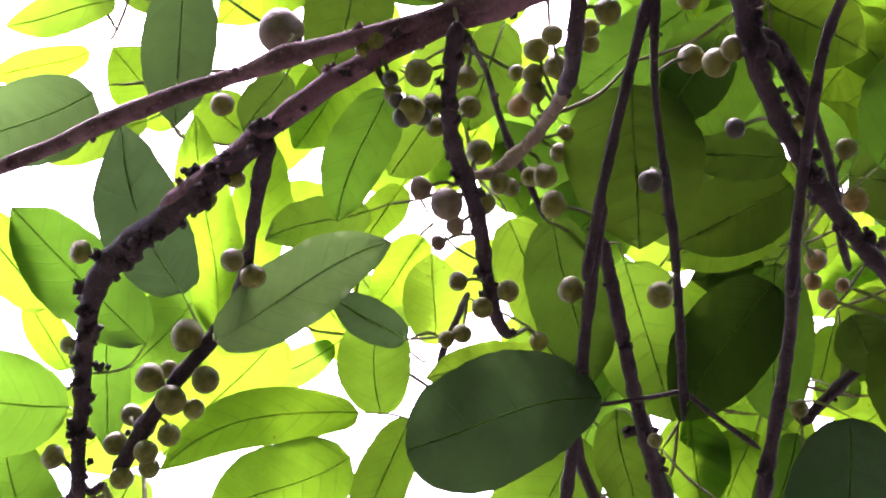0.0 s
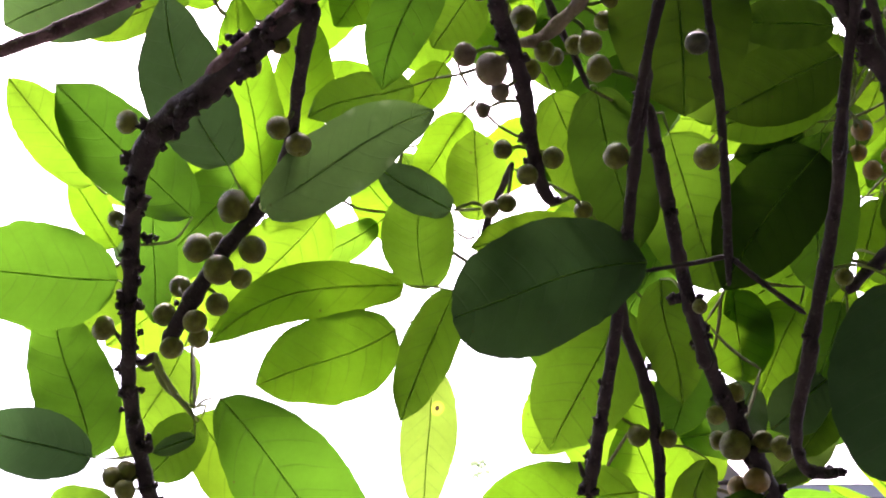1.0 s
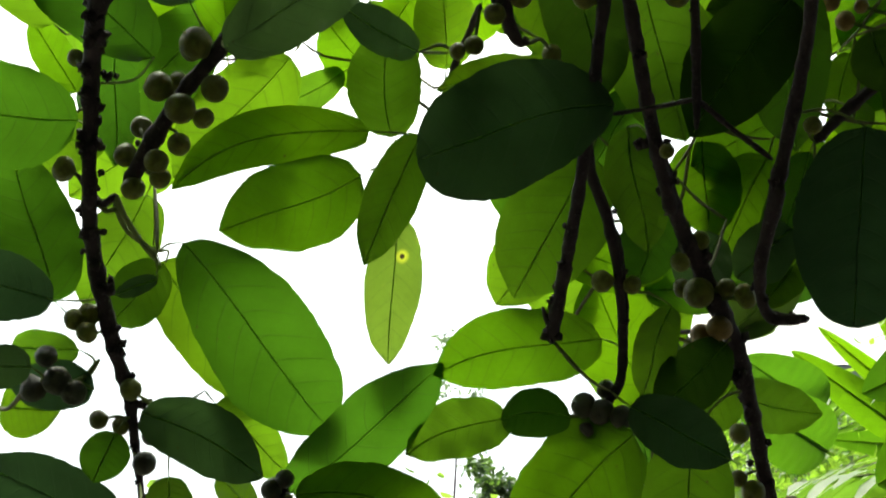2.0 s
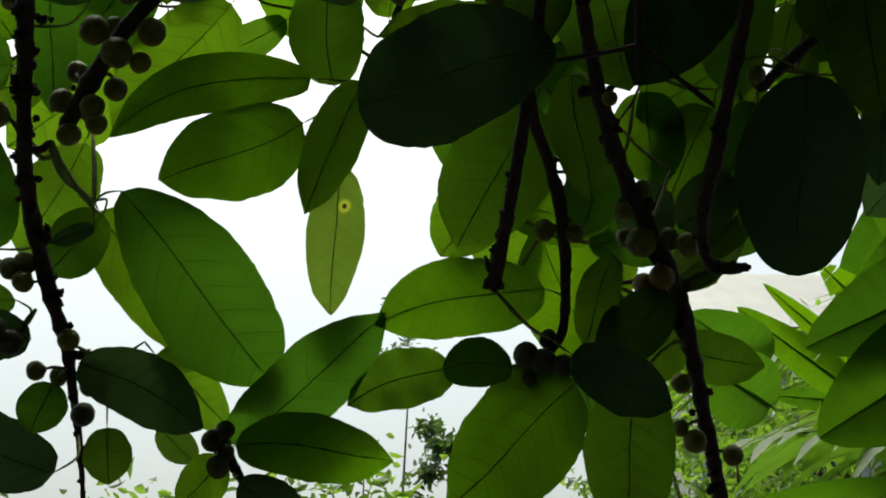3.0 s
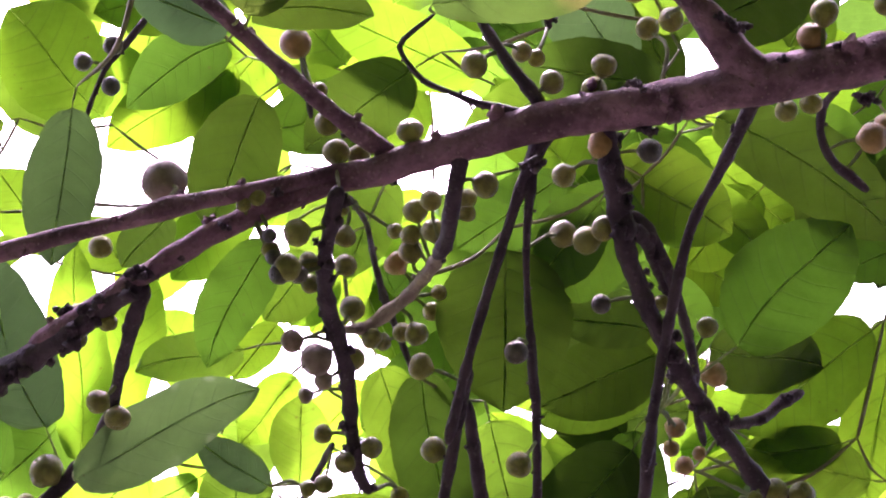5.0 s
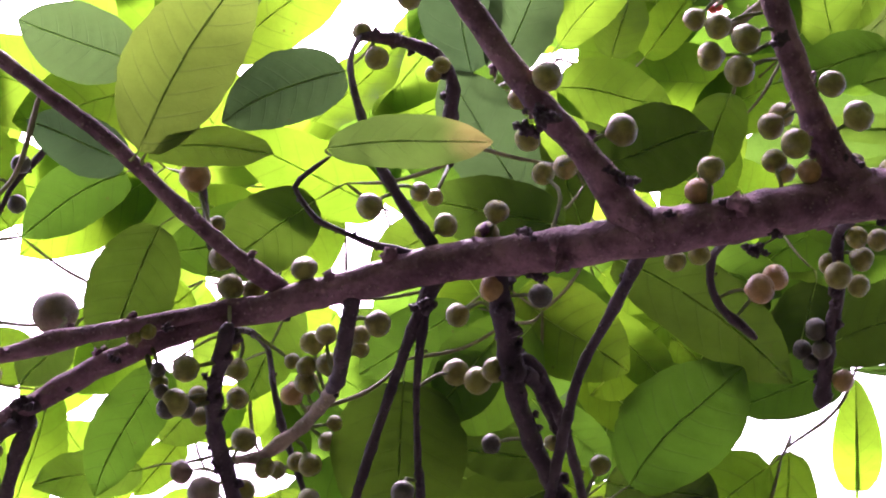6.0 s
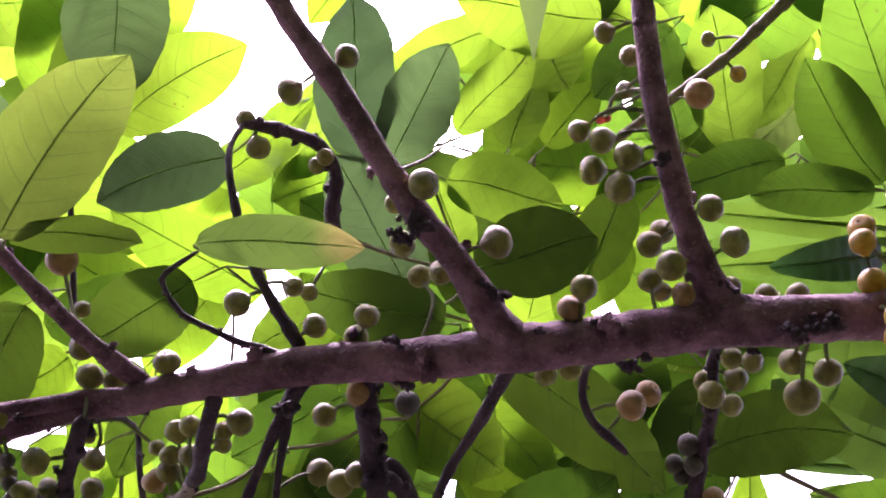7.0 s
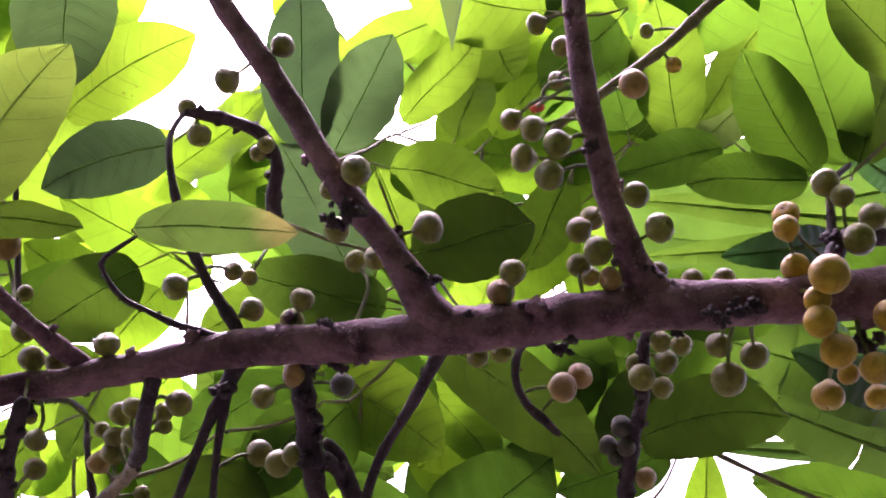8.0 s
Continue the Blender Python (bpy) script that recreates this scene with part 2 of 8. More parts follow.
def plain_material(name, low, high, scale, rough=0.9, bump_height=0.0):
    m, n, l = material(name)
    geo = node(n, l, "ShaderNodeTexCoord").outputs["Object"]
    a = node(n, l, "ShaderNodeTexNoise", (("Vector", geo), ("Scale", scale), ("Detail", 8.0), ("Roughness", 0.65))).outputs[0]
    colour = blend(n, l, ramp(n, l, a, 0.3, 0.7), low, high)
    b = node(n, l, "ShaderNodeBsdfPrincipled", (("Base Color", colour), ("Roughness", rough)))
    if bump_height:
        l.new(node(n, l, "ShaderNodeBump", (("Strength", 0.7), ("Distance", bump_height), ("Height", a))).outputs[0], b.inputs["Normal"])
    node(n, l, "ShaderNodeOutputMaterial", ((0, b.outputs[0]),))
    return m


SOIL = plain_material("soil_and_grass", rgb(0.030, 0.030, 0.020), rgb(0.060, 0.056, 0.038), 3.0, bump_height=0.03)
ROOF_SHEET = plain_material("grey_roof_sheet", rgb(0.17, 0.17, 0.175), rgb(0.21, 0.21, 0.215), 1.2, 0.55)
PLASTER_WALL = plain_material("pale_wall", rgb(0.55, 0.54, 0.5), rgb(0.66, 0.65, 0.6), 2.0)
DARK_GLASS = plain_material("dark_window", rgb(0.03, 0.035, 0.04), rgb(0.05, 0.05, 0.055), 1.0, 0.1)


def clump_material(name, face, glow):
    m, n, l = material(name)
    rnd = node(n, l, "ShaderNodeNewGeometry").outputs["Random Per Island"]
    vary = calc(n, l, "ADD", 0.6, calc(n, l, "MULTIPLY", rnd, 0.8))
    grey = node(n, l, "ShaderNodeCombineColor", ((0, vary), (1, vary), (2, vary))).outputs[0]
    b = node(n, l, "ShaderNodeBsdfPrincipled", (("Base Color", blend(n, l, 1.0, face, grey, "MULTIPLY")), ("Roughness", 0.55)))
    t = node(n, l, "ShaderNodeBsdfTranslucent", (("Color", blend(n, l, 1.0, glow, grey, "MULTIPLY")),))
    mix = node(n, l, "ShaderNodeMixShader", ((0, 0.45), (1, b.outputs[0]), (2, t.outputs[0])))
    node(n, l, "ShaderNodeOutputMaterial", ((0, mix.outputs[0]),))
    return m


FAR_LEAVES = clump_material("far_leaves", rgb(0.05, 0.085, 0.03), rgb(0.12, 0.22, 0.03))
# paler copy of the far leaves: distance haze is put into the colour
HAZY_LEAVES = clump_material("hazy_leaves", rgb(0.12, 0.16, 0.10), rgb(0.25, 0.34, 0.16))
BRIGHT_LEAVES = clump_material("bright_shrub_leaves", rgb(0.08, 0.15, 0.03), rgb(0.3, 0.5, 0.04))


# ---- mesh helpers ----
def mesh_part(name, verts, faces, mat, parent=None, label="", smooth=True):
    me = bpy.data.meshes.new(name)
    me.from_pydata([tuple(p) for p in verts], [], faces)
    me.materials.append(mat)
    if smooth:
        me.polygons.foreach_set("use_smooth", [True] * len(me.polygons))
    me.update()
    ob = new(name, me)
    if parent:
        ob.parent = parent
    if label:
        tagged(ob, label)
    return ob


def smooth_path(points, step):
    """Points of a soft curve through the given ones (Catmull-Rom), each with its radius."""
    p = [Vector(q) for q in points]
    p = [p[0] * 2 - p[1], *p, p[-1] * 2 - p[-2]]
    out = []
    for i in range(1, len(p) - 2):
        a, b, c, d = p[i - 1:i + 3]
        count = max(2, int((c - b).length / step))
        for k in range(count):
            t = k / count
            out.append(0.5 * (2 * b + (c - a) * t + (2 * a - 5 * b + 4 * c - d) * t * t + (3 * b - a - 3 * c + d) * t ** 3))
    out.append(p[-2])
    return out


def tube(points, step=0.006, sides=9, lump=0.12, seed=0.0, ends=True, nodes=0.0):
    """Vertices and faces of a tapered, slightly lumpy stem along points (x, y, z, radius)."""
    path = smooth_path([Vector((*q[:3], q[3])) for q in points], step)
    verts, faces = [], []
    side = None
    gone, last = seed * 0.013, None
    for i, q in enumerate(path):
        here = Vector(q[:3])
        gone += (here - last).length if last else 0.0
        last = here
        # rings left by old leaf stalks swell the stem at uneven steps
        ring = 0.0
        if nodes:
            off = (gone + 0.3 * nodes * noise.noise(Vector((gone * 20, seed, 0)))) % nodes - nodes / 2
            ring = 0.2 * math.exp(-(off / 0.0032) ** 2)
        ahead = (Vector(path[min(i + 1, len(path) - 1)][:3]) - Vector(path[max(i - 1, 0)][:3])).normalized()
        if side is None:
            side = ahead.orthogonal().normalized()
        side = (side - ahead * side.dot(ahead)).normalized()
        up = ahead.cross(side)
        r = max(q[3], 0.0005) * (0.45 if i in (0, len(path) - 1) else 0.85 if i in (1, len(path) - 2) else 1.0)
        for k in range(sides):
            a = 2 * math.pi * k / sides
            way = side * math.cos(a) + up * math.sin(a)
            swell = 1 + lump * noise.noise((here + way * r) * 90 + Vector((seed, 0, 0))) + 0.6 * lump * noise.noise(here * 45 + Vector((0, seed, 0))) + ring
            verts.append(here + way * r * swell)
    n = len(path)
    for i in range(n - 1):
        for k in range(sides):
            a, b = i * sides + k, i * sides + (k + 1) % sides
            faces.append((a, b, b + sides, a + sides))
    if ends:
        faces.append(tuple(reversed(range(sides))))
        faces.append(tuple(range((n - 1) * sides, n * sides)))
    return verts, faces, path


def knob(verts, faces, centre, size, seed):
    """Adds one wart or scar to a stem's mesh."""
    rings, sides, start = 5, 9, len(verts)
    for i in range(rings + 1):
        th = math.pi * i / rings
        for k in range(sides):
            a = 2 * math.pi * k / sides
            way = Vector((math.sin(th) * math.cos(a), math.sin(th) * math.sin(a), math.cos(th)))
            verts.append(centre + way * size * (0.75 + 0.7 * noise.noise(way * 1.9 + Vector((seed, seed, 0)))))
    for i in range(rings):
        for k in range(sides):
            a, b = start + i * sides + k, start + i * sides + (k + 1) % sides
            faces.append((a, a + sides, b + sides, b))


def broad_blade(plant, base, tip, width, normal, mat, name="banana_leaf", sag=0.08, torn=0.0, label=""):
    """A long broad blade with a thick midrib and many straight side ribs, torn along some of them."""
    base, tip, up = Vector(base), Vector(tip), Vector(normal)
    rng = random.Random(int(abs(base.x) * 9000 + abs(tip.z) * 700))
    ahead = tip - base
    long = ahead.length
    ahead.normalize()
    side = up.cross(ahead).normalized()
    up = ahead.cross(side)
    rows = 40
    tears = [rng.random() < torn for _ in range(rows)]
    verts, faces, uvs = [], [], []
    for flank in (-1, 1):
        lean = 0.0
        for i in range(rows):
            lean = lean if not tears[i] else rng.uniform(-0.25, 0.1)
            for u in (i / rows, (i + 1) / rows):
                h = width / 2 * math.sin(math.pi * min(0.999, 0.04 + 0.96 * u) ** 0.8) ** 0.6
                mid = base + ahead * (u * long) + up * (sag * long * 4 * u * (1 - u))
                rim = mid + side * (flank * h) + ahead * (h * 0.25) + up * (h * (0.22 + lean) + 0.0008 * math.sin(u * 60))
                half_way = mid.lerp(rim, 0.5) + up * h * 0.1
                verts += [mid, half_way, rim]
                uvs += [(u, 0.0), (u, flank * 0.5), (u, flank * 1.0)]
            k = len(verts) - 6
            faces += [(k, k + 1, k + 4, k + 3), (k + 1, k + 2, k + 5, k + 4)]
    ob = mesh_part(name, [plant.matrix_world.inverted() @ p for p in verts], faces, mat, plant, label)
    layer = ob.data.uv_layers.new(name="blade")
    for loop in ob.data.loops:
        layer.data[loop.index].uv = uvs[loop.vertex_index]
    rib = [(*(plant.matrix_world.inverted() @ (base + ahead * (u * long) + up * (sag * long * 4 * u * (1 - u)))), 0.0032 * (1.1 - u)) for u in (-0.15, 0.2, 0.5, 0.8, 1.0)]
    v, f, _ = tube(rib, 0.03, 6, 0.0)
    mesh_part("midrib", v, f, RIB, ob)
    return ob


# ---- the fig tree ----
tree = tagged(new("fig_tree"), "fig tree with leathery green leaves and clustered round figs", "tree")
tree.location = (1.25, 0.75, 0.0)
HERE = Matrix.Translation(tree.location)


def grow(ob):
    ob.parent = tree
    ob.matrix_parent_inverse = HERE.inverted()
    return ob


count = {"stem": 0, "leaf": 0, "fig": 0}
WOOD, LOOSE = [], []


def stem(name, points, mat, step, sides, lump, warts, label, big=1.0, nodes=0.0):
    count["stem"] += 1
    rng = random.Random(count["stem"] * 17)
    v, f, path = tube(points, step, sides, lump, count["stem"] * 3.7, True, nodes)
    WOOD.extend(Vector(q[:3]) for q in path)
    since = 0.0
    for a, b in zip(path[:-1], path[1:]):
        since += (Vector(b[:3]) - Vector(a[:3])).length
        if warts and since > warts:
            since = rng.uniform(-0.5, 0.2) * warts
            around = rng.uniform(0, 6.28)
            ahead = (Vector(b[:3]) - Vector(a[:3])).normalized()
            side = Matrix.Rotation(around, 3, ahead) @ ahead.orthogonal().normalized()
            for k in range(rng.choice((1, 2, 2, 3))):
                spot = Vector(a[:3]) + side * a[3] * 1.05 + Vector((rng.uniform(-1, 1), rng.uniform(-1, 1), rng.uniform(-1, 1))) * a[3] * 0.4
                knob(v, f, spot, a[3] * rng.uniform(0.3, 0.6) * big, rng.uniform(0, 50))
                side = Matrix.Rotation(rng.uniform(-0.9, 0.9), 3, ahead) @ side
    return grow(mesh_part(name, v, f, mat, None, label))


def branch(*points):
    return stem("branch", points, BARK, 0.005, 18, 0.17, 0.035, "brown-grey bark with scars")


def twig(*points):
    return stem("twig", points, BARK_DARK, 0.003, 10, 0.16, 0.03, "", 1.1, 0.036)


def pale_twig(*points):
    return stem("twig", points, BARK_PALE, 0.003, 10, 0.16, 0.02, "pale grey-brown young twig", 1.0, 0.02)


def knobby(*points):
    return stem("twig", points, BARK_DARK, 0.003, 10, 0.22, 0.010, "knobbly twig with fruit scars", 1.7, 0.026)


def stem_of_green(*points):
    return stem("twig", points, GREEN_BARK, 0.003, 10, 0.12, 0.03, "olive-brown young twig", 1.0, 0.03)


def stalk(*points):
    return stem("twig", points, STALK, 0.006, 7, 0.06, 0, "")


def scar(centre, size):
    """A rough dark clump of old fruit stalks on the bark."""
    count["stem"] += 1
    rng = random.Random(count["stem"] * 7)
    v, f = [], []
    for k in range(13):
        way = Vector((rng.gauss(0, 0.48), rng.gauss(0, 0.22), rng.gauss(0, 0.26)))
        knob(v, f, Vector(centre) + way * size, size * rng.uniform(0.28, 0.6), rng.uniform(0, 90))
    return grow(mesh_part("fruit_scar", v, f, BARK_DARK, None, "rough dark scar of fallen figs"))


def fig_mesh(name, mat, squash, dent, seed):
    verts, faces, rings, sides = [], [], 12, 18
    for i in range(rings + 1):
        th = math.pi * i / rings
        for k in range(sides):
            a = 2 * math.pi * k / sides
            way = Vector((math.sin(th) * math.cos(a), math.sin(th) * math.sin(a), math.cos(th)))
            r = 1 + 0.05 * noise.noise(way * 1.3 + Vector((seed, 0, 0)))
            z = way.z * squash
            if th > 2.7:
                z += dent * (1 - ((math.pi - th) / 0.44) ** 2)
            if th < 0.5:
                z += 0.16 * (1 - (th / 0.5) ** 2)
            verts.append(Vector((way.x * r, way.y * r, z * r)))
    for i in range(rings):
        for k in range(sides):
            a, b = i * sides + k, i * sides + (k + 1) % sides
            faces.append((a, a + sides, b + sides, b))
    knob(verts, faces, Vector((0, 0, -squash + dent * 0.8)), 0.13, seed)
    me = bpy.data.meshes.new(name)
    me.from_pydata([tuple(p) for p in verts], [], faces)
    me.materials.append(mat)
    me.polygons.foreach_set("use_smooth", [True] * len(me.polygons))
    me.update()
    return me


FIG_SKIN["red"] = fig_material("fig_bud_red", rgb(0.42, 0.05, 0.03), rgb(0.55, 0.10, 0.05), rgb(0.5, 0.2, 0.1))
FIG_SHAPES = {key: [fig_mesh("fig", mat, 0.97 - 0.05 * i, 0.10 + 0.03 * i, 3.1 * i + 1) for i in range(3)] for key, mat in FIG_SKIN.items()}
FIG_LABEL = {"green": "grey-green fig", "orange": "ripening orange-brown fig", "yellow": "ripe yellow fig", "brown": "ripening mauve-brown fig", "dark": "small dark fig with shade in its colour", "red": "small red bud"}


def fig(centre, radius, hold, skin="green"):
    """One fig that hangs by a short stalk from a twig."""
    count["fig"] += 1
    rng = random.Random(count["fig"] * 31)
    centre, hold = Vector(centre), Vector(hold)
    up = (hold - centre).normalized()
    up = (up + Vector((rng.uniform(-0.3, 0.3), rng.uniform(-0.3, 0.3), rng.uniform(-0.1, 0.4)))).normalized()
    ob = new("fig", FIG_SHAPES[skin][count["fig"] % 3])
    tagged(ob, FIG_LABEL[skin])
    ob.matrix_world = Matrix.LocRotScale(centre, up.to_track_quat("Z", "Y"), (radius, radius, radius))
    grow(ob)
    top = centre + up * radius * 0.95
    gap = (hold - top).length
    v, f, _ = tube([(*top, 0.0017), (*(top + up * gap * 0.4), 0.0012), (*hold, 0.0015)], 0.006, 6, 0.1, count["fig"])
    base = Matrix.LocRotScale(centre, up.to_track_quat("Z", "Y"), (radius, radius, radius)).inverted()
    mesh_part("stalk", [base @ p for p in v], f, STALK, ob)
    return ob


def leaf(base, tip, width, normal, hold, bend=0.0, tone=0.0, spots=0.0, holes=0.0, tipyellow=0.0, blunt=0.0, peak=0.0):
    """One leaf: a blade with a keel and waves, its midrib and its stalk."""
    count["leaf"] += 1
    rng = random.Random(count["leaf"] * 13)
    base, tip, hold, up = Vector(base), Vector(tip), Vector(hold), Vector(normal)
    ahead = tip - base
    long = ahead.length
    ahead.normalize()
    side = up.cross(ahead).normalized()
    up = ahead.cross(side)
    # tone picks how much light or shade is coloured into the blade
    mat = LEAF_PITTED if holes else LEAF_SPOTTED if spots else LEAF_ENDING if tipyellow else LEAF_DEEP_SHADE if tone <= -0.6 else LEAF_SHADE if tone <= -0.4 else LEAF_HALF_SHADE if tone <= -0.25 else LEAF_LIT if tone >= 0.3 else LEAF_PALE if tone > 0 else LEAF
    rows, cols = 40, 10
    peak = peak or rng.uniform(0.43, 0.50)
    power = math.log(0.5) / math.log(peak)
    droop = rng.uniform(-0.05, 0.06)
    keel = rng.uniform(0.01, 0.09)
    sway = rng.uniform(-0.018, 0.018)
    wave, waves, shift = rng.uniform(0.004, 0.02), rng.uniform(2, 4), rng.uniform(0, 6)

    def half(u):
        w = math.sin(math.pi * min(u, 0.999) ** power) ** (0.42 if blunt else 0.43 + 0.16 * u)
        # the blade draws in to a short point
        if u > 0.86 and not blunt:
            w *= 1 - 0.42 * ((u - 0.86) / 0.14) ** 1.5
        return max(w, 0.0) * width / 2

    def spine(u):
        return base + ahead * (u * long) + side * (bend * long * 4 * u * (1 - u) + sway * long * math.sin(6.28 * u)) + up * (droop * long * 4 * u * (1 - u))

    verts, uvs, faces = [], [], []
    for i in range(rows + 1):
        u = i / rows
        h = half(u)
        for j in range(cols + 1):
            v = 2 * j / cols - 1
            edge = h * v * (1 + 0.06 * noise.noise(Vector((u * 4, shift, 2 * v))) + (0.035 * noise.noise(Vector((u * 22, shift, v))) if abs(v) > 0.9 else 0))
            rise = keel * abs(edge) + wave * long * math.sin(waves * 6.28 * u + shift + (1.5 if v > 0 else 0)) * v * v
            # the blade puffs up a little between its side ribs
            rise += 0.012 * width * math.sin((u - 0.2 * abs(v) ** 1.35) * 8 * 6.28) * min(1, abs(v) * 3) * (1 - v * v)
            verts.append(spine(u) + side * edge + up * (rise + 0.02 * long * noise.noise(Vector((u * 2.2, v * 1.4, shift)))))
            uvs.append((u, v * h / (width / 2)))
    for i in range(rows):
        for j in range(cols):
            a = i * (cols + 1) + j
            faces.append((a, a + 1, a + cols + 2, a + cols + 1))
    ob = mesh_part("leaf", verts, faces, mat)
    layer = ob.data.uv_layers.new(name="blade")
    for loop in ob.data.loops:
        layer.data[loop.index].uv = uvs[loop.vertex_index]
    grow(ob)
    if tipyellow:
        tagged(ob, "leaf with a yellowed tip")
    elif spots:
        tagged(ob, "dark leaf with pale blotches")
    elif holes:
        tagged(ob, "narrow pale leaf with small holes")
    elif tone <= -0.6:
        tagged(ob, "leaf coloured dark for shade")
    elif tone >= 0.3:
        tagged(ob, "bright yellow-green leaf coloured as lit through")
    thick = 0.00015 + 0.0005 * long
    rib = [(*(spine(u) + up * 0.0003), max(0.0004, thick * (1 - 0.85 * u))) for u in (0, 0.2, 0.4, 0.6, 0.8, 0.97)]
    v, f, _ = tube(rib, 0.012, 5, 0.0)
    mesh_part("midrib", v, f, RIB, ob)
    # the stalk reaches the nearest wood, where there is some close by
    near = min(WOOD, key=lambda q: (q - hold).length_squared)
    if (near - hold).length < 0.045:
        hold = near
    else:
        LOOSE.append((hold.copy(), near))
    away = (base - hold).length
    bow = base.lerp(hold, 0.5) - ahead * away * 0.14
    v, f, _ = tube([(*base, 0.0007), (*bow, 0.0009), (*hold, 0.0012)], 0.006, 6, 0.06)
    mesh_part("leaf_stalk", v, f, STALK, ob)
    return ob


# branches and twigs: kind, then points with their radius
branch((0.496, 0.520, 2.167, 0.0176), (0.472, 0.523, 2.160, 0.0149), (0.401, 0.536, 2.148, 0.0136), (0.333, 0.545, 2.137, 0.0134), (0.277, 0.554, 2.123, 0.0129), (0.220, 0.566, 2.112, 0.0124), (0.170, 0.589, 2.111, 0.0115), (0.116, 0.608, 2.108, 0.0105), (0.081, 0.622, 2.102, 0.0099), (0.045, 0.636, 2.096, 0.0086), (0.021, 0.645, 2.090, 0.0074))
branch((0.058, 0.628, 2.101, 0.0075), (0.029, 0.637, 2.090, 0.0066), (-0.000, 0.644, 2.087, 0.0052), (-0.043, 0.640, 2.069, 0.0047), (-0.067, 0.632, 2.056, 0.0050), (-0.082, 0.626, 2.046, 0.0064), (-0.101, 0.631, 2.040, 0.0046), (-0.128, 0.637, 2.034, 0.0047), (-0.174, 0.653, 2.025, 0.0052), (-0.210, 0.668, 2.017, 0.0042), (-0.238, 0.677, 2.010, 0.0042), (-0.287, 0.693, 2.001, 0.0036))
branch((0.058, 0.629, 2.099, 0.0075), (0.030, 0.640, 2.089, 0.0069), (0.005, 0.648, 2.085, 0.0066), (-0.022, 0.654, 2.075, 0.0063), (-0.058, 0.663, 2.057, 0.0063), (-0.096, 0.676, 2.033, 0.0065), (-0.127, 0.700, 2.020, 0.0063), (-0.159, 0.723, 2.009, 0.0064))
knobby((-0.097, 0.677, 2.030, 0.0068), (-0.120, 0.695, 2.019, 0.0062), (-0.150, 0.719, 2.006, 0.0067), (-0.180, 0.744, 2.000, 0.0071), (-0.198, 0.765, 1.994, 0.0069), (-0.210, 0.788, 1.981, 0.0061), (-0.220, 0.827, 1.962, 0.0052), (-0.226, 0.861, 1.930, 0.0049), (-0.230, 0.890, 1.896, 0.0046))
knobby((-0.231, 0.886, 1.904, 0.0043), (-0.232, 0.907, 1.885, 0.0047), (-0.230, 0.932, 1.859, 0.0052), (-0.225, 0.966, 1.827, 0.0049), (-0.220, 0.996, 1.804, 0.0042), (-0.218, 1.025, 1.771, 0.0031), (-0.216, 1.045, 1.743, 0.0024), (-0.217, 1.075, 1.708, 0.0016))
twig((-0.094, 0.678, 2.029, 0.0049), (-0.100, 0.696, 2.016, 0.0044), (-0.106, 0.719, 2.004, 0.0038), (-0.113, 0.752, 1.996, 0.0036), (-0.126, 0.802, 1.988, 0.0041), (-0.143, 0.821, 1.972, 0.0048), (-0.161, 0.831, 1.954, 0.0048), (-0.179, 0.847, 1.935, 0.0052), (-0.194, 0.862, 1.916, 0.0052), (-0.205, 0.879, 1.907, 0.0042))
stalk((-0.213, 0.886, 1.904, 0.0032), (-0.210, 0.896, 1.895, 0.0022), (-0.204, 0.934, 1.888, 0.0019), (-0.197, 0.960, 1.883, 0.0015))
twig((-0.213, 0.886, 1.904, 0.0032), (-0.223, 0.893, 1.901, 0.0025), (-0.234, 0.898, 1.913, 0.0022), (-0.239, 0.884, 1.918, 0.0015))
knobby((0.008, 0.628, 2.069, 0.0048), (0.005, 0.646, 2.057, 0.0045), (0.003, 0.670, 2.044, 0.0043), (0.007, 0.699, 2.033, 0.0044), (0.016, 0.726, 2.023, 0.0048), (0.022, 0.750, 2.010, 0.0046), (0.026, 0.771, 1.992, 0.0043), (0.032, 0.791, 1.975, 0.0044), (0.039, 0.802, 1.966, 0.0027))
twig((0.074, 0.625, 2.097, 0.0048), (0.072, 0.651, 2.079, 0.0046), (0.072, 0.686, 2.077, 0.0045), (0.069, 0.712, 2.081, 0.0043))
pale_twig((0.071, 0.700, 2.079, 0.0040), (0.067, 0.729, 2.083, 0.0043), (0.055, 0.759, 2.080, 0.0041), (0.042, 0.773, 2.074, 0.0042), (0.030, 0.773, 2.064, 0.0036), (0.012, 0.756, 2.051, 0.0026))
twig((0.010, 0.651, 2.080, 0.0022), (0.019, 0.737, 2.131, 0.0021), (0.029, 0.802, 2.158, 0.0019), (0.035, 0.804, 2.133, 0.0022), (0.044, 0.808, 2.104, 0.0026), (0.055, 0.810, 2.078, 0.0022), (0.065, 0.821, 2.058, 0.0018))
twig((0.121, 0.620, 2.117, 0.0076), (0.115, 0.634, 2.101, 0.0048), (0.109, 0.648, 2.086, 0.0035), (0.101, 0.673, 2.060, 0.0029), (0.090, 0.706, 2.019, 0.0029), (0.081, 0.746, 1.976, 0.0033))
twig((0.091, 0.725, 2.015, 0.0032), (0.089, 0.737, 2.003, 0.0032), (0.084, 0.773, 1.967, 0.0036), (0.079, 0.809, 1.921, 0.0037), (0.073, 0.848, 1.879, 0.0037), (0.069, 0.877, 1.856, 0.0038))
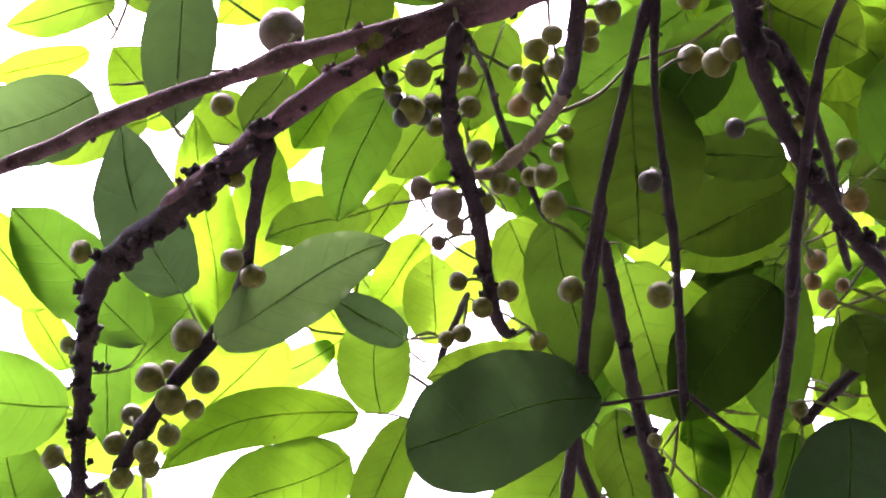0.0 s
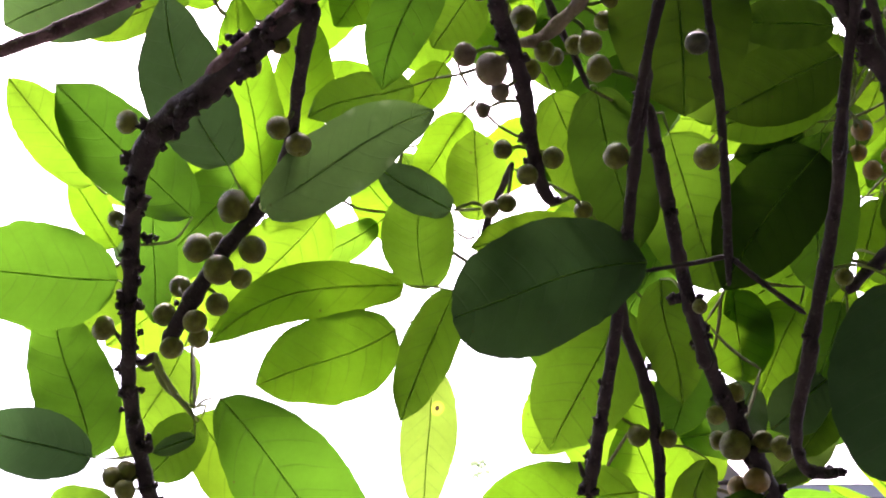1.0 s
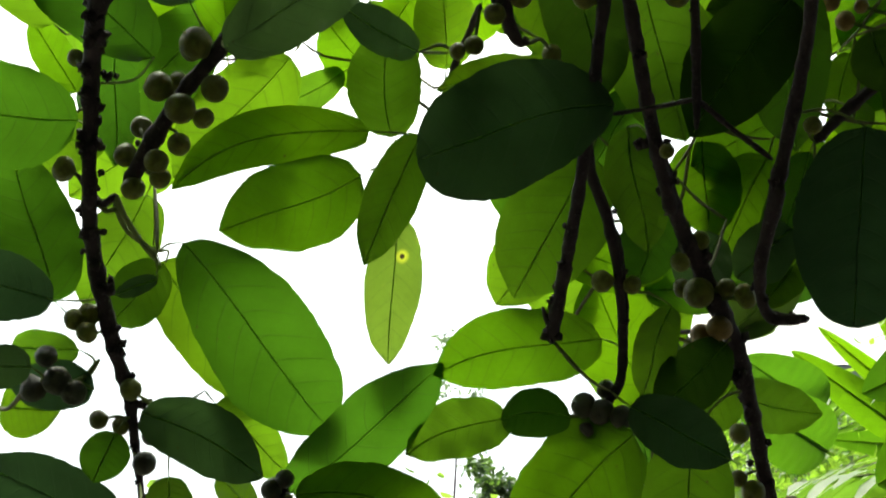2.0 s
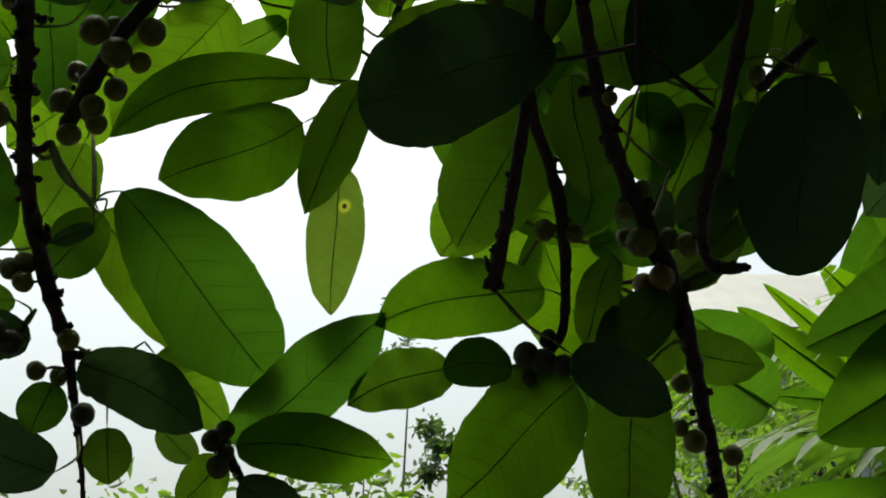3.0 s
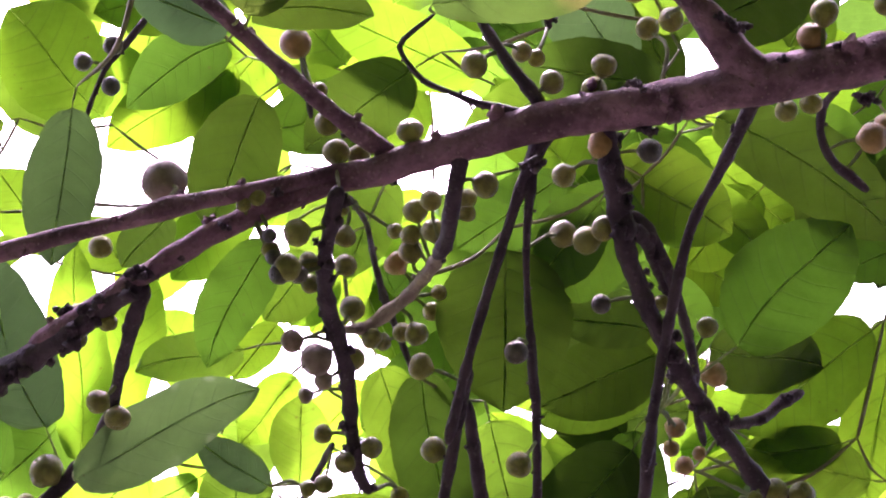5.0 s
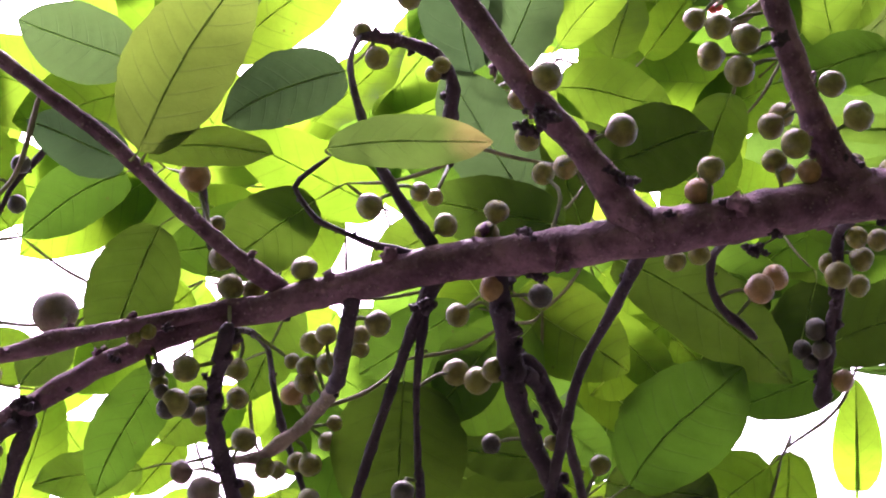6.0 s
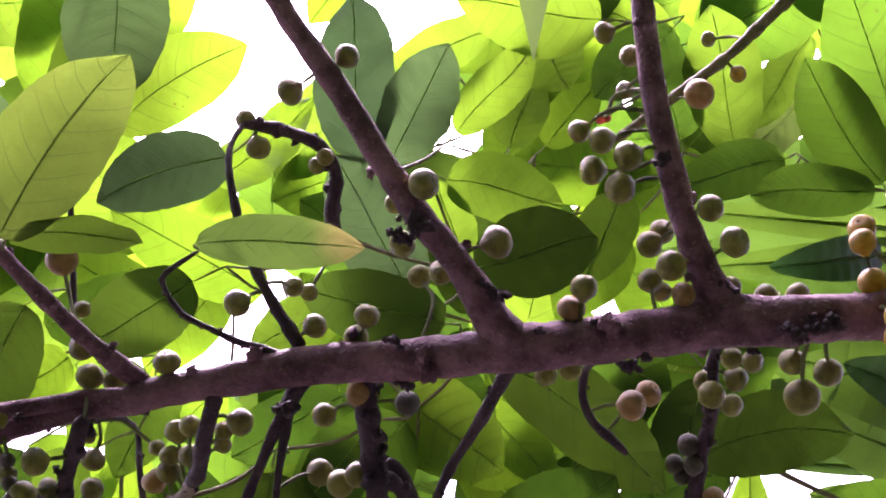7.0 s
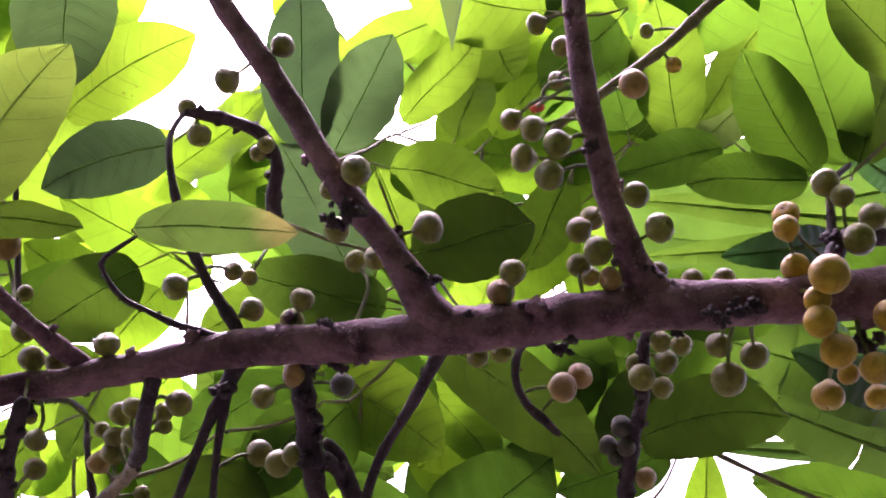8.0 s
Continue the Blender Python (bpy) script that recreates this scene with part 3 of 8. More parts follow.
twig((0.116, 0.634, 2.101, 0.0029), (0.115, 0.652, 2.078, 0.0026), (0.117, 0.675, 2.055, 0.0019), (0.123, 0.702, 2.026, 0.0023), (0.129, 0.729, 1.997, 0.0023))
twig((0.124, 0.704, 2.032, 0.0022), (0.131, 0.734, 1.998, 0.0026), (0.136, 0.764, 1.963, 0.0026), (0.139, 0.790, 1.928, 0.0026), (0.140, 0.802, 1.913, 0.0016))
twig((0.139, 0.790, 1.927, 0.0016), (0.121, 0.800, 1.927, 0.0013), (0.092, 0.812, 1.927, 0.0013))
twig((0.139, 0.790, 1.927, 0.0016), (0.161, 0.806, 1.916, 0.0017), (0.188, 0.824, 1.904, 0.0017))
twig((0.228, 0.570, 2.115, 0.0061), (0.225, 0.585, 2.108, 0.0040), (0.218, 0.610, 2.093, 0.0031), (0.207, 0.643, 2.073, 0.0029), (0.202, 0.669, 2.047, 0.0032), (0.199, 0.703, 2.014, 0.0032), (0.196, 0.746, 1.966, 0.0033))
twig((0.198, 0.727, 1.990, 0.0038), (0.199, 0.770, 1.951, 0.0039), (0.194, 0.809, 1.911, 0.0043), (0.187, 0.834, 1.874, 0.0043))
twig((0.191, 0.821, 1.887, 0.0040), (0.185, 0.855, 1.856, 0.0041), (0.186, 0.873, 1.841, 0.0038), (0.187, 0.878, 1.836, 0.0038))
knobby((0.186, 0.873, 1.841, 0.0034), (0.189, 0.881, 1.832, 0.0038), (0.194, 0.887, 1.827, 0.0038), (0.203, 0.888, 1.825, 0.0038), (0.211, 0.888, 1.825, 0.0035), (0.216, 0.887, 1.827, 0.0031))
knobby((0.152, 0.611, 2.112, 0.0058), (0.160, 0.633, 2.091, 0.0059), (0.169, 0.656, 2.070, 0.0057), (0.185, 0.681, 2.045, 0.0057), (0.207, 0.705, 2.020, 0.0055), (0.229, 0.727, 2.000, 0.0052), (0.251, 0.747, 1.985, 0.0053), (0.273, 0.766, 1.969, 0.0057), (0.297, 0.777, 1.960, 0.0061), (0.327, 0.786, 1.954, 0.0061))
twig((0.176, 0.658, 2.087, 0.0039), (0.189, 0.669, 2.078, 0.0042), (0.207, 0.694, 2.062, 0.0033), (0.229, 0.741, 2.039, 0.0027), (0.237, 0.771, 2.024, 0.0024), (0.249, 0.801, 2.011, 0.0025))
stalk((0.229, 0.742, 2.036, 0.0017), (0.236, 0.813, 2.052, 0.0015), (0.236, 0.854, 2.060, 0.0012))
twig((0.093, 0.752, 2.007, 0.0036), (0.104, 0.787, 1.973, 0.0043), (0.118, 0.831, 1.934, 0.0044), (0.135, 0.872, 1.887, 0.0045))
knobby((0.126, 0.854, 1.922, 0.0045), (0.141, 0.888, 1.890, 0.0046), (0.161, 0.919, 1.863, 0.0058), (0.175, 0.938, 1.838, 0.0047))
knobby((0.168, 0.919, 1.852, 0.0054), (0.188, 0.955, 1.817, 0.0056), (0.198, 0.979, 1.793, 0.0049), (0.209, 1.008, 1.761, 0.0050), (0.222, 1.038, 1.724, 0.0051), (0.233, 1.070, 1.685, 0.0052))
twig((0.080, 0.832, 1.921, 0.0027), (0.082, 0.842, 1.914, 0.0029), (0.085, 0.857, 1.905, 0.0031), (0.095, 0.873, 1.885, 0.0039), (0.102, 0.892, 1.862, 0.0032), (0.107, 0.916, 1.836, 0.0029), (0.109, 0.933, 1.815, 0.0029))
twig((0.101, 0.886, 1.882, 0.0032), (0.107, 0.908, 1.852, 0.0032), (0.109, 0.928, 1.824, 0.0029), (0.107, 0.942, 1.798, 0.0029), (0.096, 0.951, 1.782, 0.0026))
branch((0.227, 0.567, 2.111, 0.0155), (0.215, 0.559, 2.121, 0.0120), (0.205, 0.553, 2.130, 0.0096), (0.188, 0.544, 2.147, 0.0080), (0.162, 0.533, 2.168, 0.0077), (0.140, 0.524, 2.191, 0.0071), (0.113, 0.511, 2.221, 0.0068), (0.090, 0.502, 2.245, 0.0066), (0.067, 0.493, 2.270, 0.0063), (0.019, 0.477, 2.332, 0.0058), (-0.045, 0.457, 2.413, 0.0046))
branch((0.340, 0.545, 2.136, 0.0164), (0.332, 0.539, 2.148, 0.0126), (0.324, 0.533, 2.159, 0.0098), (0.309, 0.522, 2.184, 0.0079), (0.295, 0.507, 2.218, 0.0074), (0.283, 0.492, 2.250, 0.0071), (0.269, 0.469, 2.305, 0.0062), (0.255, 0.448, 2.370, 0.0057), (0.236, 0.416, 2.458, 0.0045))
twig((0.117, 0.606, 2.117, 0.0045), (0.097, 0.597, 2.138, 0.0034), (0.080, 0.590, 2.162, 0.0029), (0.065, 0.579, 2.194, 0.0025), (0.059, 0.577, 2.224, 0.0018), (0.064, 0.583, 2.250, 0.0018))
branch((0.039, 0.640, 2.101, 0.0054), (0.020, 0.627, 2.103, 0.0056), (-0.006, 0.609, 2.111, 0.0049), (-0.039, 0.591, 2.129, 0.0046), (-0.072, 0.575, 2.148, 0.0042), (-0.110, 0.560, 2.165, 0.0042), (-0.153, 0.541, 2.185, 0.0038), (-0.204, 0.520, 2.208, 0.0035))
stem_of_green((0.293, 0.592, 2.297, 0.0029), (0.338, 0.580, 2.342, 0.0034), (0.367, 0.570, 2.371, 0.0038), (0.402, 0.553, 2.412, 0.0042), (0.434, 0.539, 2.451, 0.0043), (0.480, 0.516, 2.504, 0.0044))
knobby((0.064, 0.583, 2.250, 0.0034), (0.089, 0.591, 2.257, 0.0041), (0.112, 0.601, 2.258, 0.0040), (0.124, 0.613, 2.247, 0.0040), (0.125, 0.627, 2.233, 0.0044), (0.128, 0.640, 2.226, 0.0040), (0.129, 0.656, 2.219, 0.0032))
knobby((0.053, 0.574, 2.150, 0.0012), (0.037, 0.585, 2.139, 0.0016), (0.037, 0.591, 2.134, 0.0016), (0.049, 0.599, 2.124, 0.0016), (0.064, 0.604, 2.121, 0.0016), (0.080, 0.608, 2.118, 0.0019), (0.097, 0.608, 2.115, 0.0025), (0.115, 0.608, 2.109, 0.0032))
twig((0.274, 0.560, 2.122, 0.0020), (0.277, 0.590, 2.130, 0.0021), (0.278, 0.609, 2.135, 0.0022), (0.281, 0.625, 2.128, 0.0024), (0.292, 0.640, 2.121, 0.0026), (0.306, 0.648, 2.116, 0.0027), (0.316, 0.652, 2.110, 0.0027))
knobby((0.352, 0.556, 2.140, 0.0030), (0.353, 0.582, 2.152, 0.0031), (0.356, 0.608, 2.158, 0.0033), (0.367, 0.640, 2.144, 0.0038), (0.370, 0.672, 2.126, 0.0046), (0.375, 0.708, 2.101, 0.0050))
twig((-0.127, 0.737, 2.270, 0.0020), (-0.139, 0.749, 2.258, 0.0025), (-0.152, 0.761, 2.246, 0.0020), (-0.160, 0.774, 2.231, 0.0016), (-0.166, 0.788, 2.217, 0.0014), (-0.171, 0.800, 2.204, 0.0011))
twig((0.489, 0.536, 2.212, 0.0061), (0.459, 0.534, 2.204, 0.0057), (0.448, 0.539, 2.185, 0.0066), (0.444, 0.537, 2.155, 0.0071))
twig((-0.011, 0.664, 2.141, 0.0020), (-0.019, 0.655, 2.179, 0.0020), (-0.031, 0.639, 2.229, 0.0017))
twig((0.232, 0.892, 1.946, 0.0037), (0.257, 0.891, 1.970, 0.0037), (0.290, 0.887, 1.998, 0.0041), (0.315, 0.886, 2.020, 0.0041))
twig((-0.019, 0.938, 1.966, 0.0019), (-0.007, 0.909, 1.977, 0.0019), (0.000, 0.888, 1.996, 0.0022), (0.010, 0.868, 2.012, 0.0022), (0.016, 0.834, 2.012, 0.0021))
stalk((-0.023, 0.848, 1.986, 0.0011), (-0.003, 0.884, 2.004, 0.0011))
knobby((0.257, 0.776, 2.014, 0.0028), (0.283, 0.792, 2.027, 0.0036), (0.303, 0.795, 2.043, 0.0040), (0.316, 0.797, 2.051, 0.0037))
twig((-0.092, 1.033, 1.702, 0.0023), (-0.107, 1.027, 1.725, 0.0031), (-0.115, 1.022, 1.743, 0.0035), (-0.123, 1.024, 1.751, 0.0023))
stalk((-0.213, 0.997, 1.802, 0.0019), (-0.188, 0.983, 1.785, 0.0015))
stalk((-0.280, 0.968, 1.802, 0.0022), (-0.248, 0.972, 1.805, 0.0023), (-0.235, 0.970, 1.820, 0.0026))
twig((0.476, 0.547, 2.275, 0.0021), (0.456, 0.540, 2.246, 0.0024), (0.453, 0.542, 2.200, 0.0030))
twig((0.155, 0.634, 2.111, 0.0039), (0.163, 0.644, 2.092, 0.0059), (0.172, 0.653, 2.065, 0.0058))
knobby((0.171, 0.654, 2.074, 0.0043), (0.184, 0.665, 2.074, 0.0040), (0.198, 0.691, 2.069, 0.0035), (0.214, 0.718, 2.060, 0.0029))
twig((0.185, 0.957, 1.845, 0.0045), (0.172, 0.970, 1.843, 0.0019), (0.146, 1.000, 1.849, 0.0016))
knobby((0.073, 0.848, 1.879, 0.0034), (0.069, 0.877, 1.856, 0.0038), (0.065, 0.899, 1.835, 0.0042), (0.062, 0.910, 1.822, 0.0049), (0.063, 0.915, 1.818, 0.0042))
twig((0.063, 0.906, 1.825, 0.0025), (0.059, 0.905, 1.829, 0.0021), (0.056, 0.903, 1.837, 0.0018))
stalk((-0.219, 0.906, 1.909, 0.0026), (-0.216, 0.929, 1.898, 0.0015), (-0.210, 0.947, 1.895, 0.0013), (-0.201, 0.965, 1.894, 0.0012))
stalk((-0.235, 0.903, 1.915, 0.0018), (-0.229, 0.908, 1.906, 0.0018), (-0.223, 0.910, 1.902, 0.0018), (-0.218, 0.913, 1.906, 0.0026))

# figs: centre, radius, the point of the twig they hang from, skin
fig((-0.123, 0.686, 2.056), 0.0069, (-0.123, 0.690, 2.075))
fig((-0.114, 0.697, 2.014), 0.0056, (-0.120, 0.695, 2.019))
fig((-0.134, 0.720, 2.015), 0.0064, (-0.139, 0.710, 2.011))
fig((-0.136, 0.722, 2.032), 0.0061, (-0.139, 0.708, 2.016))
fig((-0.211, 0.756, 2.000), 0.0072, (-0.198, 0.765, 1.994))
fig((-0.242, 0.868, 1.991), 0.0058, (-0.222, 0.836, 1.953))
fig((-0.119, 0.736, 1.984), 0.0070, (-0.111, 0.740, 1.999))
fig((-0.110, 0.758, 1.985), 0.0078, (-0.114, 0.756, 1.996))
fig((-0.156, 0.815, 1.974), 0.0100, (-0.146, 0.823, 1.969))
fig((-0.179, 0.827, 1.951), 0.0093, (-0.167, 0.837, 1.947))
fig((-0.173, 0.857, 1.969), 0.0064, (-0.167, 0.837, 1.947))
fig((-0.144, 0.823, 1.948), 0.0086, (-0.154, 0.828, 1.961))
fig((-0.164, 0.824, 1.935), 0.0095, (-0.167, 0.837, 1.947))
fig((-0.151, 0.831, 1.932), 0.0068, (-0.166, 0.835, 1.949))
fig((-0.197, 0.871, 1.944), 0.0072, (-0.188, 0.857, 1.923))
fig((-0.205, 0.869, 1.924), 0.0078, (-0.197, 0.867, 1.914))
fig((-0.181, 0.848, 1.911), 0.0076, (-0.188, 0.857, 1.923))
fig((-0.167, 0.843, 1.920), 0.0072, (-0.179, 0.847, 1.935))
fig((-0.180, 0.858, 1.904), 0.0069, (-0.193, 0.861, 1.918))
fig((-0.199, 0.870, 1.902), 0.0077, (-0.201, 0.873, 1.911))
fig((-0.250, 0.893, 1.923), 0.0072, (-0.238, 0.888, 1.916))
fig((-0.013, 0.641, 2.046), 0.0077, (0.005, 0.648, 2.056))
fig((-0.027, 0.658, 2.045), 0.0052, (-0.039, 0.658, 2.067))
fig((-0.017, 0.658, 2.034), 0.0078, (0.003, 0.666, 2.046))
fig((-0.006, 0.669, 2.045), 0.0062, (0.003, 0.670, 2.044))
fig((0.013, 0.687, 2.075), 0.0070, (0.012, 0.674, 2.094))
fig((0.015, 0.699, 2.063), 0.0067, (0.006, 0.691, 2.036))
fig((0.021, 0.733, 2.054), 0.0079, (0.015, 0.724, 2.024))
fig((-0.013, 0.734, 2.030), 0.0072, (0.015, 0.724, 2.024), "brown")
fig((0.002, 0.721, 2.012), 0.0096, (0.014, 0.721, 2.025), "brown")
fig((0.007, 0.735, 2.006), 0.0058, (0.018, 0.737, 2.017), "brown")
fig((-0.003, 0.758, 2.007), 0.0050, (0.022, 0.752, 2.009), "brown")
fig((0.024, 0.751, 2.030), 0.0073, (0.020, 0.744, 2.014))
fig((0.035, 0.776, 2.058), 0.0069, (0.030, 0.773, 2.064))
fig((0.043, 0.803, 2.071), 0.0061, (0.055, 0.810, 2.078))
fig((0.063, 0.774, 2.062), 0.0076, (0.048, 0.766, 2.077))
fig((0.055, 0.791, 2.072), 0.0064, (0.055, 0.810, 2.078))
fig((0.062, 0.721, 2.012), 0.0080, (0.087, 0.721, 2.003))
fig((-0.004, 0.692, 2.045), 0.0057, (0.005, 0.688, 2.037))
fig((0.009, 0.786, 1.996), 0.0061, (0.027, 0.775, 1.989))
fig((0.023, 0.775, 1.973), 0.0066, (0.029, 0.782, 1.983))
fig((0.038, 0.771, 1.982), 0.0066, (0.028, 0.777, 1.987))
fig((0.012, 0.837, 1.985), 0.0064, (0.016, 0.837, 2.012))
fig((0.002, 0.839, 1.982), 0.0057, (-0.021, 0.851, 1.988))
fig((0.060, 0.840, 1.981), 0.0060, (0.039, 0.802, 1.966))
fig((0.075, 0.773, 1.984), 0.0080, (0.084, 0.767, 1.973))
fig((0.056, 0.721, 2.119), 0.0081, (0.068, 0.725, 2.082))
fig((0.063, 0.692, 2.108), 0.0065, (0.071, 0.698, 2.079))
fig((0.045, 0.744, 2.118), 0.0052, (0.020, 0.743, 2.134))
fig((0.054, 0.728, 2.106), 0.0068, (0.067, 0.729, 2.083))
fig((0.066, 0.709, 2.098), 0.0073, (0.069, 0.713, 2.081))
fig((0.055, 0.737, 2.100), 0.0078, (0.064, 0.737, 2.082))
fig((0.047, 0.753, 2.100), 0.0080, (0.056, 0.756, 2.080), "orange")
fig((0.090, 0.646, 2.090), 0.0077, (0.073, 0.642, 2.086))
fig((0.082, 0.666, 2.094), 0.0057, (0.072, 0.664, 2.078))
fig((0.083, 0.678, 2.092), 0.0057, (0.072, 0.677, 2.078))
fig((0.076, 0.770, 2.091), 0.0052, (0.055, 0.759, 2.080))
fig((0.073, 0.784, 2.085), 0.0064, (0.052, 0.762, 2.078))
fig((0.141, 0.686, 2.087), 0.0083, (0.116, 0.667, 2.063))
fig((0.152, 0.673, 2.075), 0.0082, (0.169, 0.656, 2.070))
fig((0.159, 0.659, 2.075), 0.0074, (0.168, 0.654, 2.072))
fig((0.113, 0.689, 2.008), 0.0068, (0.123, 0.705, 2.023), "dark")
fig((0.117, 0.709, 1.949), 0.0073, (0.133, 0.748, 1.982))
fig((0.165, 0.701, 2.050), 0.0061, (0.185, 0.681, 2.045), "dark")
fig((0.203, 0.708, 2.058), 0.0052, (0.207, 0.706, 2.064))
fig((0.247, 0.766, 2.077), 0.0069, (0.232, 0.774, 2.043))
fig((0.267, 0.824, 2.074), 0.0088, (0.236, 0.828, 2.055), "orange")
fig((0.259, 0.904, 2.072), 0.0075, (0.236, 0.854, 2.060), "orange")
fig((0.259, 0.920, 2.063), 0.0063, (0.236, 0.854, 2.060), "orange")
fig((0.272, 0.935, 2.057), 0.0072, (0.308, 0.887, 2.014), "orange")
fig((0.280, 0.921, 2.061), 0.0055, (0.315, 0.886, 2.020), "orange")
fig((0.279, 0.876, 1.998), 0.0059, (0.284, 0.888, 1.993))
fig((0.228, 0.878, 1.951), 0.0061, (0.232, 0.892, 1.946))
fig((0.127, 0.831, 1.912), 0.0047, (0.123, 0.842, 1.921))
fig((0.137, 0.658, 2.109), 0.0071, (0.158, 0.638, 2.104))
fig((0.280, 0.767, 1.968), 0.0080, (0.280, 0.769, 1.967))
fig((0.295, 0.763, 1.965), 0.0080, (0.291, 0.774, 1.963))
fig((0.265, 0.760, 1.959), 0.0050, (0.271, 0.765, 1.971))
fig((0.162, 0.516, 2.174), 0.0085, (0.156, 0.530, 2.174))
fig((0.207, 0.535, 2.159), 0.0093, (0.189, 0.545, 2.146))
fig((0.152, 0.546, 2.182), 0.0060, (0.154, 0.529, 2.176))
fig((0.159, 0.556, 2.163), 0.0075, (0.169, 0.536, 2.162))
fig((0.177, 0.600, 2.175), 0.0070, (0.175, 0.587, 2.111))
fig((0.186, 0.582, 2.167), 0.0071, (0.188, 0.544, 2.147))
fig((0.113, 0.503, 2.242), 0.0069, (0.103, 0.507, 2.232))
fig((0.086, 0.526, 2.230), 0.0079, (0.101, 0.506, 2.234))
fig((0.065, 0.586, 2.256), 0.0061, (0.066, 0.584, 2.251))
fig((0.075, 0.589, 2.239), 0.0074, (0.073, 0.586, 2.252))
fig((0.115, 0.600, 2.250), 0.0055, (0.116, 0.604, 2.255))
fig((0.111, 0.607, 2.248), 0.0052, (0.117, 0.606, 2.254))
fig((0.121, 0.601, 2.131), 0.0070, (0.111, 0.604, 2.123))
fig((0.147, 0.584, 2.132), 0.0072, (0.151, 0.596, 2.110))
fig((0.144, 0.598, 2.126), 0.0070, (0.146, 0.597, 2.110))
fig((0.108, 0.625, 2.171), 0.0060, (0.089, 0.594, 2.149))
fig((0.118, 0.634, 2.175), 0.0054, (0.129, 0.656, 2.219))
fig((0.077, 0.594, 2.133), 0.0075, (0.092, 0.595, 2.145))
fig((-0.007, 0.640, 2.143), 0.0049, (-0.013, 0.662, 2.148))
fig((0.045, 0.625, 2.108), 0.0076, (0.050, 0.631, 2.099))
fig((-0.001, 0.626, 2.110), 0.0073, (-0.002, 0.612, 2.110))
fig((0.005, 0.642, 2.102), 0.0077, (0.008, 0.628, 2.069))
fig((0.018, 0.651, 2.107), 0.0068, (0.023, 0.640, 2.092))
fig((0.255, 0.535, 2.139), 0.0074, (0.262, 0.558, 2.120))
fig((0.252, 0.549, 2.134), 0.0078, (0.257, 0.559, 2.119), "orange")
fig((0.256, 0.495, 2.289), 0.0066, (0.274, 0.477, 2.285))
fig((0.275, 0.517, 2.269), 0.0053, (0.280, 0.488, 2.260))
fig((0.274, 0.503, 2.283), 0.0063, (0.277, 0.482, 2.275))
fig((0.338, 0.558, 2.318), 0.0097, (0.330, 0.582, 2.334), "orange")
fig((0.249, 0.522, 2.236), 0.0065, (0.287, 0.498, 2.239))
fig((0.260, 0.516, 2.227), 0.0077, (0.291, 0.502, 2.230))
fig((0.257, 0.524, 2.211), 0.0083, (0.295, 0.507, 2.218))
fig((0.272, 0.507, 2.211), 0.0082, (0.295, 0.507, 2.218))
fig((0.270, 0.516, 2.195), 0.0088, (0.300, 0.512, 2.206))
fig((0.362, 0.592, 2.404), 0.0055, (0.377, 0.565, 2.382))
fig((0.372, 0.572, 2.356), 0.0056, (0.362, 0.572, 2.366), "yellow")
fig((0.296, 0.545, 2.183), 0.0078, (0.312, 0.524, 2.180))
fig((0.307, 0.553, 2.200), 0.0073, (0.308, 0.521, 2.187))
fig((0.301, 0.526, 2.156), 0.0084, (0.320, 0.530, 2.166))
fig((0.296, 0.546, 2.159), 0.0070, (0.303, 0.550, 2.129))
fig((0.311, 0.536, 2.146), 0.0069, (0.327, 0.536, 2.154), "orange")
fig((0.308, 0.561, 2.164), 0.0058, (0.326, 0.534, 2.156))
fig((0.317, 0.505, 2.183), 0.0075, (0.308, 0.521, 2.187))
fig((0.331, 0.509, 2.166), 0.0087, (0.320, 0.530, 2.166))
fig((0.344, 0.548, 2.166), 0.0058, (0.333, 0.540, 2.147))
fig((0.365, 0.549, 2.165), 0.0065, (0.370, 0.540, 2.143))
fig((0.384, 0.548, 2.168), 0.0072, (0.389, 0.537, 2.146))
fig((0.439, 0.516, 2.227), 0.0087, (0.454, 0.541, 2.225))
fig((0.446, 0.511, 2.215), 0.0072, (0.459, 0.534, 2.204))
fig((0.413, 0.519, 2.200), 0.0082, (0.448, 0.539, 2.185), "yellow")
fig((0.410, 0.515, 2.187), 0.0077, (0.420, 0.532, 2.151), "yellow")
fig((0.471, 0.523, 2.214), 0.0087, (0.473, 0.535, 2.208))
fig((0.459, 0.522, 2.194), 0.0099, (0.456, 0.535, 2.199))
fig((0.418, 0.525, 2.168), 0.0083, (0.420, 0.532, 2.151), "yellow")
fig((0.421, 0.493, 2.142), 0.0113, (0.427, 0.531, 2.152), "yellow")
fig((0.420, 0.508, 2.135), 0.0080, (0.420, 0.532, 2.151), "yellow")
fig((0.421, 0.510, 2.122), 0.0092, (0.420, 0.532, 2.151), "yellow")
fig((0.435, 0.520, 2.112), 0.0102, (0.433, 0.530, 2.153), "yellow")
fig((0.441, 0.549, 2.101), 0.0094, (0.433, 0.530, 2.153), "yellow")
fig((0.449, 0.538, 2.110), 0.0063, (0.439, 0.529, 2.154), "yellow")
fig((0.458, 0.523, 2.107), 0.0093, (0.452, 0.527, 2.157), "yellow")
fig((0.466, 0.539, 2.099), 0.0078, (0.452, 0.527, 2.157), "yellow")
fig((0.463, 0.509, 2.133), 0.0093, (0.465, 0.525, 2.159), "yellow")
fig((0.308, 0.617, 2.122), 0.0090, (0.287, 0.635, 2.124), "orange")
fig((0.320, 0.622, 2.135), 0.0081, (0.301, 0.646, 2.118), "orange")
fig((0.358, 0.619, 2.139), 0.0082, (0.362, 0.625, 2.151))
